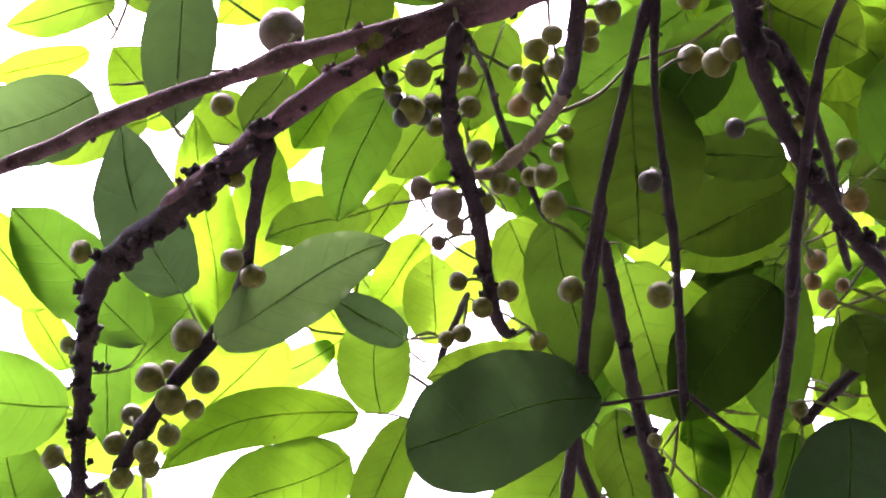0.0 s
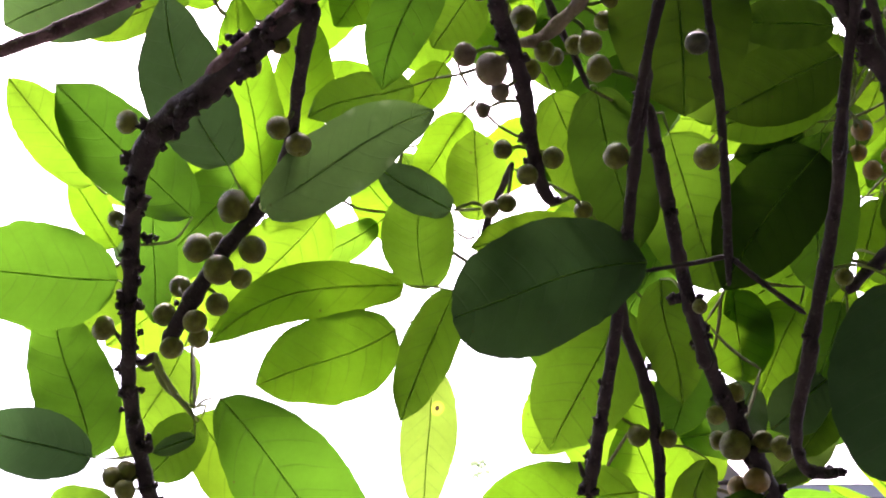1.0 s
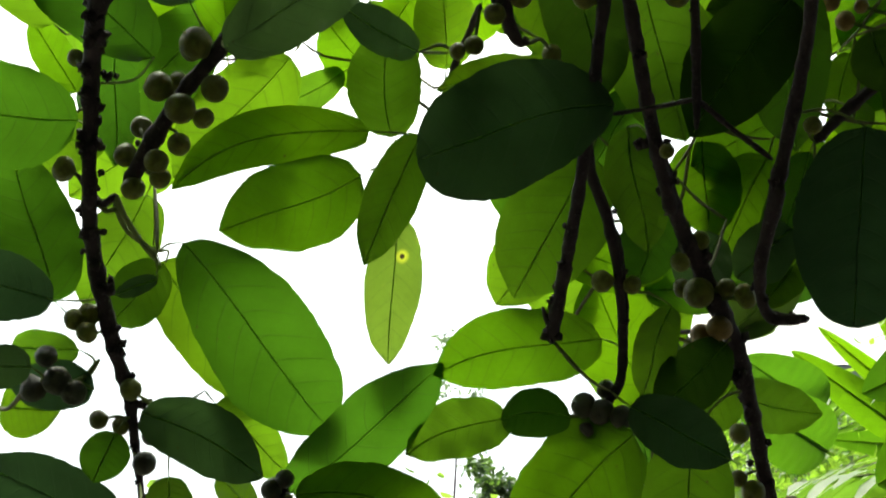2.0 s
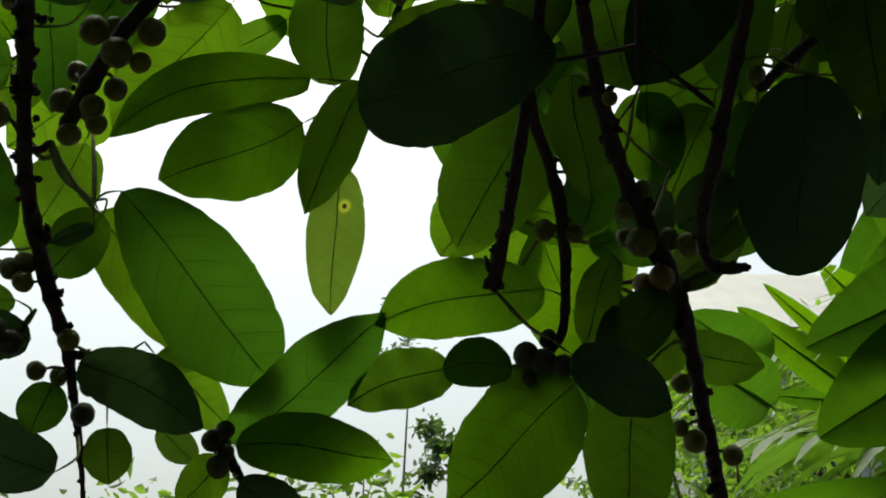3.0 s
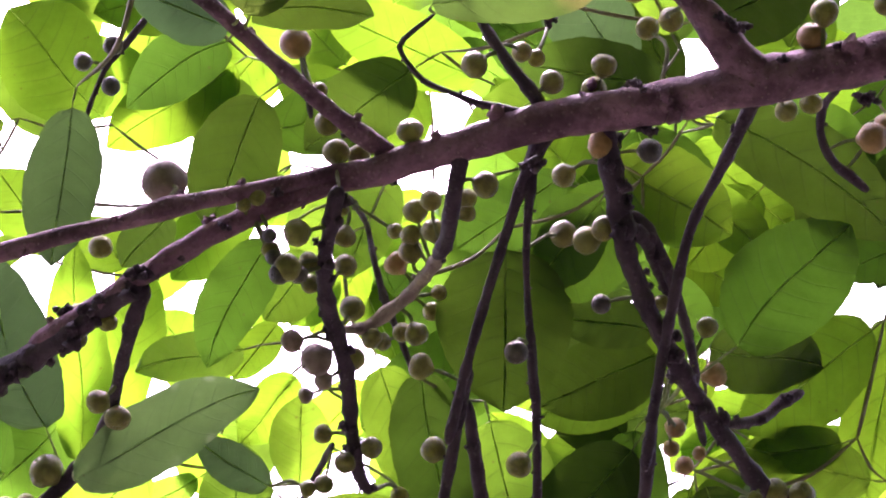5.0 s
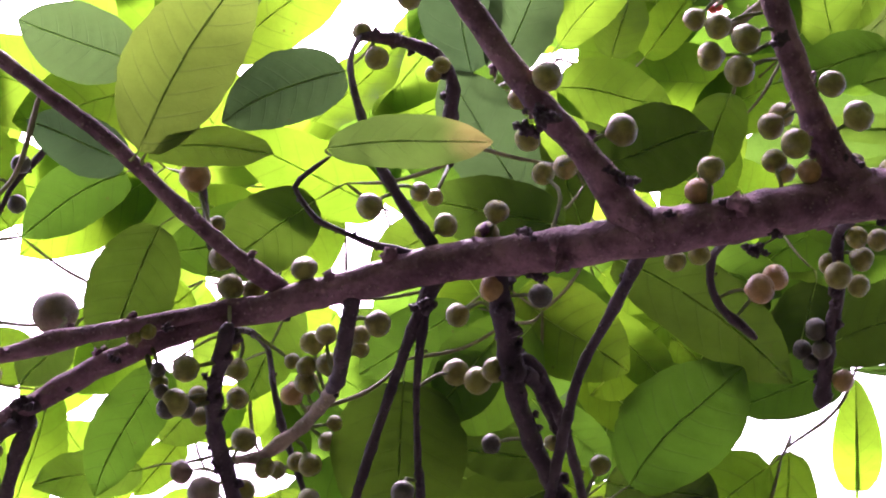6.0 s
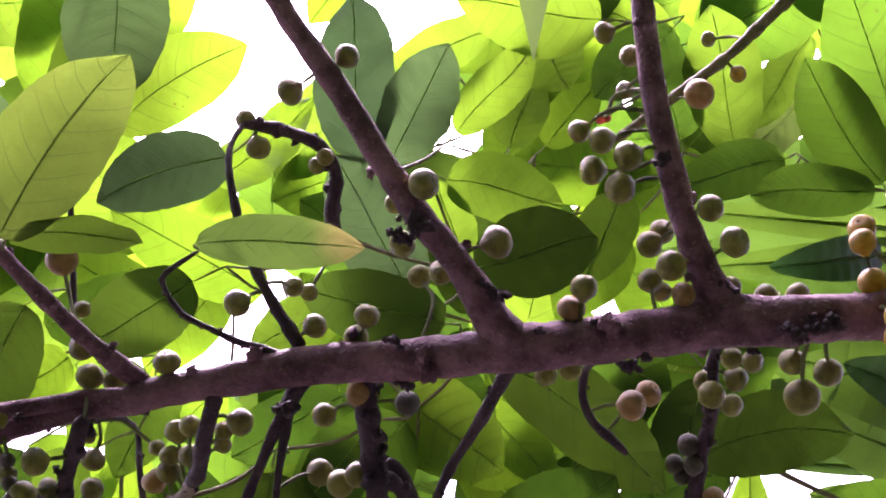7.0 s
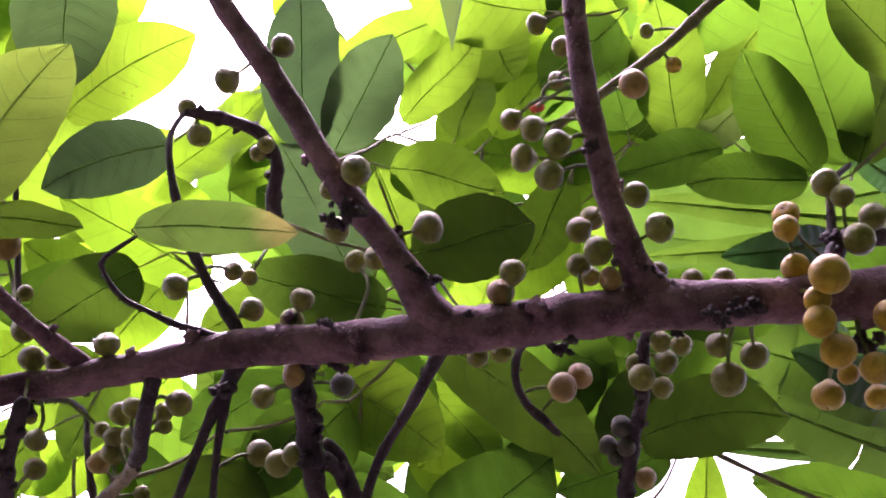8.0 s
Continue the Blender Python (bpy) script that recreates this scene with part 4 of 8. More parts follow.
fig((0.372, 0.614, 2.149), 0.0075, (0.360, 0.620, 2.154))
fig((0.358, 0.629, 2.154), 0.0069, (0.362, 0.625, 2.151))
fig((0.375, 0.630, 2.141), 0.0069, (0.365, 0.634, 2.147))
fig((0.377, 0.600, 2.154), 0.0068, (0.356, 0.608, 2.160))
fig((0.362, 0.596, 2.151), 0.0067, (0.356, 0.608, 2.160))
fig((0.401, 0.591, 2.129), 0.0106, (0.389, 0.537, 2.146))
fig((0.417, 0.587, 2.146), 0.0087, (0.407, 0.535, 2.149))
fig((0.391, 0.578, 2.143), 0.0079, (0.383, 0.538, 2.145))
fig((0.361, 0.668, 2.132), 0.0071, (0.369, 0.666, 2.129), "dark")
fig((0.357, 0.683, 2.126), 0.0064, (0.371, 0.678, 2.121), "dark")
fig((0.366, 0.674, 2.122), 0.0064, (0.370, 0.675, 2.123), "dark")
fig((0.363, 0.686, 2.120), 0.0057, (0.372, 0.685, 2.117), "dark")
fig((0.383, 0.687, 2.109), 0.0071, (0.373, 0.691, 2.112), "orange")
fig((0.152, 0.620, 2.106), 0.0093, (0.155, 0.619, 2.105), "orange")
fig((0.178, 0.617, 2.101), 0.0070, (0.156, 0.623, 2.101), "dark")
fig((0.251, 0.596, 2.120), 0.0064, (0.227, 0.567, 2.111))
fig((0.263, 0.589, 2.121), 0.0064, (0.257, 0.559, 2.119))
fig((-0.0225, 0.6247, 2.1634), 0.0092, (-0.006, 0.609, 2.111), "orange")
fig((-0.159, 0.821, 1.973), 0.0075, (-0.150, 0.825, 1.966))
fig((-0.247, 0.883, 1.921), 0.0079, (-0.239, 0.884, 1.918))
fig((-0.247, 0.943, 1.839), 0.0074, (-0.228, 0.948, 1.845))
fig((-0.239, 0.946, 1.844), 0.0074, (-0.228, 0.945, 1.848))
fig((-0.238, 0.942, 1.830), 0.0074, (-0.227, 0.951, 1.842))
fig((-0.216, 0.985, 1.803), 0.0076, (-0.221, 0.991, 1.808))
fig((-0.242, 1.010, 1.788), 0.0070, (-0.219, 1.009, 1.789))
fig((-0.227, 1.012, 1.784), 0.0066, (-0.219, 1.012, 1.786))
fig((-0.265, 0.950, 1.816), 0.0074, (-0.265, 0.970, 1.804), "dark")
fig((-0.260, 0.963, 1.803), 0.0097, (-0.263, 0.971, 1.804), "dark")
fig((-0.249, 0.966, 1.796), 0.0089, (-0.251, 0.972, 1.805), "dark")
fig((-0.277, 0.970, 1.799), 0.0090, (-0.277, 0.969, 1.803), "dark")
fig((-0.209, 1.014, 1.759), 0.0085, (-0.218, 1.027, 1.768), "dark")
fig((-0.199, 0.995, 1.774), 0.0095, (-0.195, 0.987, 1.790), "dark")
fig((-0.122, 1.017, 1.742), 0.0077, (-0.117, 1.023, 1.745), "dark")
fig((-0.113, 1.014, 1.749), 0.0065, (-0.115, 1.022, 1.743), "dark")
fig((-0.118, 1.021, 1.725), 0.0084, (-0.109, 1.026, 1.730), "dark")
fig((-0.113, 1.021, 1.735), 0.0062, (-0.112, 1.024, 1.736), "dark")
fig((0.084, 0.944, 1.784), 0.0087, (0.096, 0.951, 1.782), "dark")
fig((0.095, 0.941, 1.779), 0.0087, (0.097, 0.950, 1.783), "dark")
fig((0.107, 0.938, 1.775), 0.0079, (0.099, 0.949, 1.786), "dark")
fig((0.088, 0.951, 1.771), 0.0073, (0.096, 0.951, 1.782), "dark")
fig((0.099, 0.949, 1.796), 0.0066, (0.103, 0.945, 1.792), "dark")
fig((0.190, 0.983, 1.775), 0.0071, (0.201, 0.987, 1.784))
fig((0.193, 1.008, 1.750), 0.0061, (0.211, 1.010, 1.757))
fig((0.202, 1.007, 1.741), 0.0084, (0.213, 1.016, 1.751))
fig((0.229, 1.016, 1.733), 0.0073, (0.218, 1.027, 1.737))
fig((0.186, 0.911, 1.846), 0.0068, (0.169, 0.922, 1.849))
fig((0.143, 0.900, 1.866), 0.0064, (0.152, 0.905, 1.875))
fig((0.093, 0.897, 1.852), 0.0071, (0.103, 0.898, 1.855))
fig((0.112, 0.898, 1.850), 0.0060, (0.104, 0.901, 1.852))
fig((0.157, 0.903, 1.882), 0.0065, (0.150, 0.902, 1.878))
fig((0.175, 0.918, 1.855), 0.0065, (0.168, 0.919, 1.852))
fig((0.184, 0.910, 1.849), 0.0064, (0.168, 0.919, 1.852))
fig((0.148, 0.928, 1.858), 0.0066, (0.162, 0.921, 1.861))
fig((0.157, 0.919, 1.852), 0.0101, (0.164, 0.923, 1.858))
fig((0.171, 0.930, 1.832), 0.0087, (0.175, 0.932, 1.839), "orange")
fig((0.162, 0.942, 1.830), 0.0088, (0.175, 0.938, 1.838), "orange")
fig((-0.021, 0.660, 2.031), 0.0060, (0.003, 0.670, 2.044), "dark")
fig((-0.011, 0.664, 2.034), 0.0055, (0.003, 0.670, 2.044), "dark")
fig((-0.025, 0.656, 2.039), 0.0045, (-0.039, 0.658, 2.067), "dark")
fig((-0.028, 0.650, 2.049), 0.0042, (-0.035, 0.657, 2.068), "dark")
fig((0.010, 0.655, 2.072), 0.0043, (0.010, 0.651, 2.080))
fig((-0.036, 0.641, 2.067), 0.0048, (-0.032, 0.656, 2.070))
fig((-0.043, 0.643, 2.063), 0.0042, (-0.042, 0.659, 2.065))
fig((-0.168, 0.757, 2.243), 0.0064, (-0.154, 0.764, 2.242), "dark")
fig((-0.148, 0.747, 2.251), 0.0068, (-0.144, 0.753, 2.254), "dark")
fig((-0.149, 0.768, 2.233), 0.0065, (-0.156, 0.768, 2.238), "dark")
fig((0.268, 0.541, 2.266), 0.0031, (0.283, 0.492, 2.250), "red")
fig((0.271, 0.540, 2.267), 0.0031, (0.283, 0.492, 2.250), "red")
fig((-0.087, 0.641, 2.073), 0.0125, (-0.083, 0.626, 2.050), "brown")

# scars left by fallen figs: centre, size
scar((0.163, 0.528, 2.157), 0.0079)
scar((0.155, 0.538, 2.154), 0.0061)
scar((0.208, 0.542, 2.131), 0.0067)
scar((0.202, 0.542, 2.135), 0.0043)
scar((0.264, 0.543, 2.124), 0.0040)
scar((0.332, 0.529, 2.150), 0.0056)
scar((0.292, 0.504, 2.211), 0.0051)
scar((0.173, 0.599, 2.102), 0.0057)
scar((0.160, 0.590, 2.119), 0.0044)
scar((0.300, 0.603, 2.139), 0.0066)
scar((0.094, 0.501, 2.238), 0.0040)
scar((0.448, 0.528, 2.194), 0.0079)
scar((0.458, 0.534, 2.129), 0.0089)
scar((0.372, 0.527, 2.125), 0.0058)
scar((0.366, 0.526, 2.128), 0.0046)
scar((0.389, 0.523, 2.134), 0.0068)
scar((0.381, 0.524, 2.130), 0.0056)
scar((-0.098, 0.667, 2.029), 0.0067)
scar((-0.175, 0.736, 1.995), 0.0071)
scar((-0.212, 0.785, 1.976), 0.0074)
scar((-0.211, 0.829, 1.959), 0.0048)
scar((-0.225, 0.858, 1.926), 0.0056)
scar((-0.140, 0.704, 2.023), 0.0050)
scar((0.125, 0.834, 1.917), 0.0048)
scar((0.041, 0.801, 1.969), 0.0041)
scar((-0.224, 0.866, 1.930), 0.0056)
scar((-0.230, 0.902, 1.885), 0.0065)
scar((-0.226, 0.928, 1.856), 0.0059)
scar((-0.222, 0.962, 1.826), 0.0067)
scar((0.063, 0.908, 1.819), 0.0053)
scar((0.206, 0.884, 1.822), 0.0034)
scar((0.214, 0.883, 1.824), 0.0034)
scar((0.185, 0.955, 1.806), 0.0066)
scar((0.093, 0.946, 1.780), 0.0073)
scar((-0.213, 1.000, 1.797), 0.0054)
scar((0.115, 0.847, 1.924), 0.0056)
scar((0.016, 0.636, 2.109), 0.0048)
scar((0.114, 0.619, 2.087), 0.0063)
scar((0.037, 0.646, 2.089), 0.0041)
scar((0.379, 0.525, 2.136), 0.0037)
scar((0.234, 0.547, 2.115), 0.0034)
scar((0.350, 0.539, 2.119), 0.0037)
scar((0.291, 0.545, 2.108), 0.0037)
scar((0.139, 0.597, 2.117), 0.0031)
scar((0.160, 0.572, 2.111), 0.0042)
scar((0.118, 0.610, 2.115), 0.0050)
scar((0.032, 0.633, 2.092), 0.0044)
scar((-0.020, 0.650, 2.082), 0.0041)
scar((-0.025, 0.635, 2.067), 0.0036)
scar((-0.053, 0.653, 2.054), 0.0036)
scar((-0.075, 0.666, 2.041), 0.0037)

# leaves: base, tip, width, normal of the blade, then shape and lit or shaded tone
leaf((-0.226, 0.791, 2.135), (-0.322, 0.834, 2.119), 0.0632, (-0.051, -0.456, -0.888), (-0.215, 0.789, 2.140), tone=-1)
leaf((-0.149, 0.666, 2.137), (-0.146, 0.675, 2.035), 0.0429, (0.033, -0.996, -0.088), (-0.148, 0.664, 2.151), tone=-1, bend=0.000)
leaf((-0.163, 0.825, 2.007), (-0.188, 0.725, 2.068), 0.0542, (0.514, -0.536, -0.670), (-0.143, 0.821, 1.972), tone=-1, bend=0.075)
leaf((-0.194, 0.877, 1.996), (-0.291, 0.861, 2.090), 0.0573, (0.065, -0.993, -0.101), (-0.221, 0.833, 1.956), tone=-0.3)
leaf((-0.269, 0.902, 2.034), (-0.320, 0.850, 2.088), 0.0423, (0.366, -0.823, -0.434), (-0.262, 0.910, 2.030))
leaf((-0.242, 0.887, 1.956), (-0.349, 0.883, 1.962), 0.0703, (0.014, -0.930, -0.366), (-0.226, 0.861, 1.930), tone=-0.3)
leaf((-0.274, 0.990, 1.866), (-0.310, 0.967, 1.977), 0.0587, (0.157, -0.976, -0.151), (-0.227, 0.957, 1.836), bend=0.010, tone=-0.3)
leaf((-0.262, 0.942, 1.852), (-0.334, 0.913, 1.865), 0.0465, (0.286, -0.872, -0.398), (-0.229, 0.939, 1.854), tone=-0.6)
leaf((-0.227, 0.904, 2.031), (-0.230, 0.947, 1.949), 0.0336, (0.397, -0.807, -0.438), (-0.227, 0.900, 2.044), tone=-0.3)
leaf((-0.222, 1.012, 1.955), (-0.276, 1.080, 1.891), 0.0562, (0.197, -0.582, -0.789), (-0.216, 1.006, 1.965))
leaf((-0.206, 1.017, 1.903), (-0.243, 1.018, 1.859), 0.0446, (0.485, -0.765, -0.424), (-0.201, 0.965, 1.894))
leaf((-0.189, 0.916, 1.858), (-0.217, 0.921, 1.849), 0.0130, (-0.130, -0.985, -0.112), (-0.206, 0.924, 1.890), tone=-1)
leaf((-0.134, 0.789, 1.958), (-0.032, 0.793, 2.027), 0.0475, (0.382, -0.758, -0.529), (-0.134, 0.811, 1.981), tone=-0.5, bend=0.040, spots=1)
leaf((-0.023, 0.848, 1.986), (-0.069, 0.817, 2.002), 0.0275, (0.408, -0.812, -0.418), (-0.023, 0.848, 1.986), tone=-0.8, bend=0.022)
leaf((-0.044, 0.983, 1.988), (-0.047, 0.945, 2.059), 0.0534, (0.148, -0.873, -0.465), (-0.019, 0.938, 1.966), bend=0.045)
leaf((-0.057, 0.935, 1.971), (-0.198, 0.982, 1.947), 0.0399, (-0.213, -0.869, -0.447), (-0.019, 0.938, 1.966), bend=-0.110, tone=0.3)
leaf((-0.121, 1.001, 2.061), (-0.206, 1.025, 1.973), 0.0635, (0.173, -0.895, -0.412), (-0.113, 1.000, 2.073))
leaf((-0.085, 1.051, 2.074), (-0.158, 1.069, 2.038), 0.0291, (0.060, -0.825, -0.562), (-0.074, 1.050, 2.082))
leaf((-0.062, 0.940, 1.941), (-0.163, 0.986, 1.917), 0.0637, (-0.196, -0.756, -0.625), (-0.019, 0.938, 1.966), bend=0.030, tone=0.6)
leaf((-0.021, 0.891, 1.949), (-0.057, 0.911, 1.866), 0.0367, (0.309, -0.886, -0.346), (-0.007, 0.909, 1.977), bend=-0.031)
leaf((-0.040, 0.991, 1.930), (-0.046, 1.041, 1.837), 0.0424, (0.343, -0.818, -0.462), (-0.039, 0.987, 1.943), tone=1, holes=1, bend=-0.005)
leaf((0.092, 0.790, 1.923), (-0.022, 0.835, 1.907), 0.0802, (-0.351, -0.927, -0.129), (0.082, 0.798, 1.933), tone=-1, blunt=1, peak=0.56, bend=-0.040)
leaf((0.074, 0.854, 1.974), (-0.011, 0.841, 1.956), 0.0335, (0.170, -0.983, -0.069), (0.015, 0.841, 2.012), bend=-0.015)
leaf((-0.006, 1.005, 2.053), (-0.008, 0.973, 2.114), 0.0483, (0.198, -0.868, -0.455), (-0.006, 1.013, 2.045))
leaf((-0.034, 1.049, 2.077), (-0.067, 1.051, 2.136), 0.0406, (-0.082, -0.997, -0.006), (-0.028, 1.050, 2.070))
leaf((-0.032, 0.732, 2.098), (-0.062, 0.752, 2.018), 0.0393, (0.108, -0.953, -0.284), (0.016, 0.713, 2.117), tone=-0.3, bend=-0.042)
leaf((-0.043, 0.675, 2.162), (-0.068, 0.714, 2.090), 0.0534, (0.083, -0.862, -0.500), (-0.016, 0.658, 2.165), tone=-0.5, bend=0.004)
leaf((-0.101, 0.785, 2.146), (-0.133, 0.829, 2.129), 0.0319, (-0.157, -0.469, -0.869), (-0.094, 0.778, 2.153), tone=-0.5)
leaf((-0.168, 1.001, 2.060), (-0.182, 0.908, 2.194), 0.0467, (0.012, -0.819, -0.573), (-0.166, 1.010, 2.053), tone=0.6)
leaf((-0.154, 1.023, 2.083), (-0.136, 0.956, 2.210), 0.0513, (-0.098, -0.884, -0.456), (-0.155, 1.031, 2.075), tone=0.5)
leaf((-0.052, 0.914, 2.117), (-0.131, 0.950, 2.113), 0.0393, (-0.233, -0.600, -0.765), (-0.040, 0.912, 2.121), bend=-0.027)
leaf((-0.032, 0.992, 2.184), (-0.062, 0.996, 2.134), 0.0332, (-0.043, -0.997, -0.057), (-0.024, 0.992, 2.196), tone=0.5, bend=-0.014)
leaf((-0.014, 1.011, 2.148), (-0.055, 1.037, 2.099), 0.0414, (-0.211, -0.925, -0.316), (-0.007, 1.008, 2.160), tone=0.4)
leaf((-0.146, 0.932, 2.190), (-0.189, 0.941, 2.236), 0.0438, (-0.188, -0.982, 0.014), (-0.137, 0.933, 2.184), tone=0.6)
leaf((-0.200, 0.928, 2.197), (-0.243, 0.884, 2.238), 0.0487, (0.343, -0.794, -0.502), (-0.193, 0.938, 2.194), tone=0.5)
leaf((-0.201, 0.842, 2.147), (-0.278, 0.854, 2.125), 0.0308, (0.023, -0.847, -0.531), (-0.189, 0.842, 2.154))
leaf((-0.245, 0.884, 2.281), (-0.336, 0.917, 2.282), 0.0322, (-0.262, -0.694, -0.670), (-0.234, 0.882, 2.284))
leaf((-0.276, 0.943, 2.276), (-0.349, 0.936, 2.246), 0.0273, (0.311, -0.742, -0.594), (-0.265, 0.946, 2.284), tone=0.4)
leaf((-0.280, 1.014, 2.037), (-0.313, 0.988, 2.086), 0.0302, (0.086, -0.902, -0.422), (-0.274, 1.021, 2.030), tone=0.4)
leaf((-0.048, 0.562, 2.129), (-0.003, 0.535, 2.244), 0.0611, (0.036, -0.970, -0.242), (-0.054, 0.584, 2.138), bend=0.056, tone=0.1)
leaf((-0.067, 0.621, 2.242), (-0.136, 0.598, 2.244), 0.0484, (0.160, -0.530, -0.833), (-0.031, 0.639, 2.229), tone=-0.7)
leaf((-0.057, 0.593, 2.145), (-0.114, 0.586, 2.160), 0.0342, (-0.120, -0.594, -0.795), (-0.057, 0.582, 2.139), tone=-0.7)
leaf((-0.045, 0.573, 2.139), (0.021, 0.596, 2.164), 0.0330, (0.344, 0.003, -0.939), (-0.043, 0.584, 2.138), bend=0.126, tone=-0.5)
leaf((0.050, 0.562, 2.145), (0.137, 0.540, 2.144), 0.0304, (-0.159, -0.600, -0.784), (0.051, 0.573, 2.152), bend=0.027, tipyellow=1)
leaf((0.058, 0.617, 2.251), (-0.013, 0.637, 2.216), 0.0457, (0.013, -0.862, -0.506), (0.073, 0.586, 2.252), tone=-0.6, bend=-0.052)
leaf((-0.019, 0.694, 2.322), (0.057, 0.682, 2.406), 0.0555, (0.396, -0.787, -0.473), (-0.027, 0.697, 2.316), bend=0.048)
leaf((-0.040, 0.639, 2.421), (-0.018, 0.670, 2.323), 0.0705, (-0.017, -0.953, -0.302), (-0.043, 0.638, 2.436), tone=-0.8, bend=0.005)
leaf((0.096, 0.736, 2.239), (-0.012, 0.718, 2.273), 0.0495, (-0.052, -0.805, -0.591), (0.107, 0.740, 2.238), tone=0.3)
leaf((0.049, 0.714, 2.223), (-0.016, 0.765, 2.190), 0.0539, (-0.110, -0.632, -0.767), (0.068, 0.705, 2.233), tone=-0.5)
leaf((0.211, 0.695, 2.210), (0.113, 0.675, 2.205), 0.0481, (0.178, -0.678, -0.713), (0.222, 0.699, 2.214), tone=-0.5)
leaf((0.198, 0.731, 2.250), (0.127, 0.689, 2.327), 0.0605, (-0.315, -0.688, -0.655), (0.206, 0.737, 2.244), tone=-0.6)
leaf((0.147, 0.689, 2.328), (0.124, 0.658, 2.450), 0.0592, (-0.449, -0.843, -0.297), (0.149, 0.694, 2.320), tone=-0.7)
leaf((0.165, 0.688, 2.328), (0.191, 0.632, 2.394), 0.0523, (0.230, -0.699, -0.677), (0.162, 0.698, 2.323), tone=-0.7, bend=0.008)
leaf((0.215, 0.714, 2.389), (0.263, 0.678, 2.456), 0.0391, (0.218, -0.788, -0.576), (0.209, 0.721, 2.382), bend=0.001)
leaf((0.231, 0.691, 2.474), (0.160, 0.735, 2.453), 0.0395, (-0.290, -0.738, -0.610), (0.241, 0.686, 2.480))
leaf((0.310, 0.664, 2.480), (0.199, 0.653, 2.460), 0.0677, (0.196, -0.760, -0.620), (0.322, 0.668, 2.486))
leaf((0.273, 0.698, 2.482), (0.300, 0.714, 2.451), 0.0489, (-0.268, -0.729, -0.630), (0.265, 0.695, 2.493))
leaf((0.259, 0.731, 2.398), (0.276, 0.726, 2.471), 0.0391, (-0.044, -0.998, -0.052), (0.256, 0.733, 2.390))
leaf((0.298, 0.774, 2.444), (0.329, 0.732, 2.482), 0.0363, (-0.274, -0.741, -0.613), (0.292, 0.784, 2.441), tone=0.6)
leaf((0.203, 0.675, 2.311), (0.285, 0.677, 2.308), 0.0475, (-0.003, -0.864, -0.504), (0.191, 0.677, 2.315), tone=-0.2, bend=0.013)
leaf((0.213, 0.620, 2.202), (0.293, 0.629, 2.249), 0.0562, (0.221, -0.955, -0.198), (0.202, 0.621, 2.199), bend=-0.000, tone=-0.5)
leaf((0.226, 0.717, 2.275), (0.195, 0.676, 2.310), 0.0348, (-0.266, -0.502, -0.823), (0.233, 0.727, 2.271))
leaf((0.337, 0.700, 2.349), (0.313, 0.734, 2.287), 0.0453, (-0.444, -0.851, -0.282), (0.341, 0.697, 2.362))
leaf((0.366, 0.662, 2.484), (0.320, 0.715, 2.449), 0.0517, (-0.425, -0.730, -0.536), (0.373, 0.656, 2.493), tone=-0.3)
leaf((0.437, 0.649, 2.361), (0.351, 0.649, 2.316), 0.0398, (0.147, -0.950, -0.275), (0.447, 0.650, 2.370), bend=-0.007, tone=-0.3)
leaf((0.483, 0.615, 2.316), (0.397, 0.625, 2.301), 0.0363, (0.001, -0.842, -0.539), (0.495, 0.617, 2.320), bend=-0.032, tone=-0.3)
leaf((0.488, 0.613, 2.322), (0.436, 0.600, 2.413), 0.0510, (-0.475, -0.793, -0.381), (0.493, 0.617, 2.314), bend=0.041, tone=-0.3)
leaf((0.529, 0.639, 2.359), (0.452, 0.559, 2.466), 0.0694, (-0.359, -0.608, -0.708), (0.535, 0.647, 2.353), tone=-0.3)
leaf((0.538, 0.554, 2.369), (0.469, 0.529, 2.417), 0.0429, (-0.351, -0.514, -0.783), (0.548, 0.559, 2.365), tone=-0.5)
leaf((0.527, 0.622, 2.347), (0.562, 0.602, 2.449), 0.0521, (-0.404, -0.914, -0.041), (0.523, 0.626, 2.339), tone=-0.5)
leaf((0.442, 0.739, 2.446), (0.402, 0.673, 2.529), 0.0622, (-0.471, -0.559, -0.683), (0.447, 0.748, 2.441))
leaf((0.407, 0.762, 2.466), (0.366, 0.719, 2.549), 0.0580, (-0.548, -0.593, -0.590), (0.412, 0.770, 2.460), tone=-0.3)
leaf((0.173, 0.731, 2.142), (0.138, 0.783, 2.109), 0.0507, (-0.548, -0.682, -0.485), (0.179, 0.724, 2.150), tone=-0.3)
leaf((0.191, 0.759, 2.196), (0.268, 0.763, 2.146), 0.0656, (-0.363, -0.699, -0.617), (0.181, 0.761, 2.205))
leaf((0.245, 0.701, 2.194), (0.370, 0.736, 2.133), 0.0548, (-0.177, -0.653, -0.737), (0.228, 0.707, 2.194), bend=0.061, tone=-0.5)
leaf((0.271, 0.853, 2.254), (0.343, 0.905, 2.219), 0.0398, (0.063, -0.609, -0.791), (0.261, 0.848, 2.261), tone=0.6)
leaf((0.267, 0.771, 2.067), (0.330, 0.715, 2.129), 0.0709, (-0.225, -0.826, -0.517), (0.233, 0.781, 2.045), bend=0.044, tone=-0.3)
leaf((0.408, 0.766, 2.183), (0.520, 0.754, 2.212), 0.0587, (0.002, -0.919, -0.394), (0.397, 0.770, 2.182), tone=-0.5, bend=0.089)
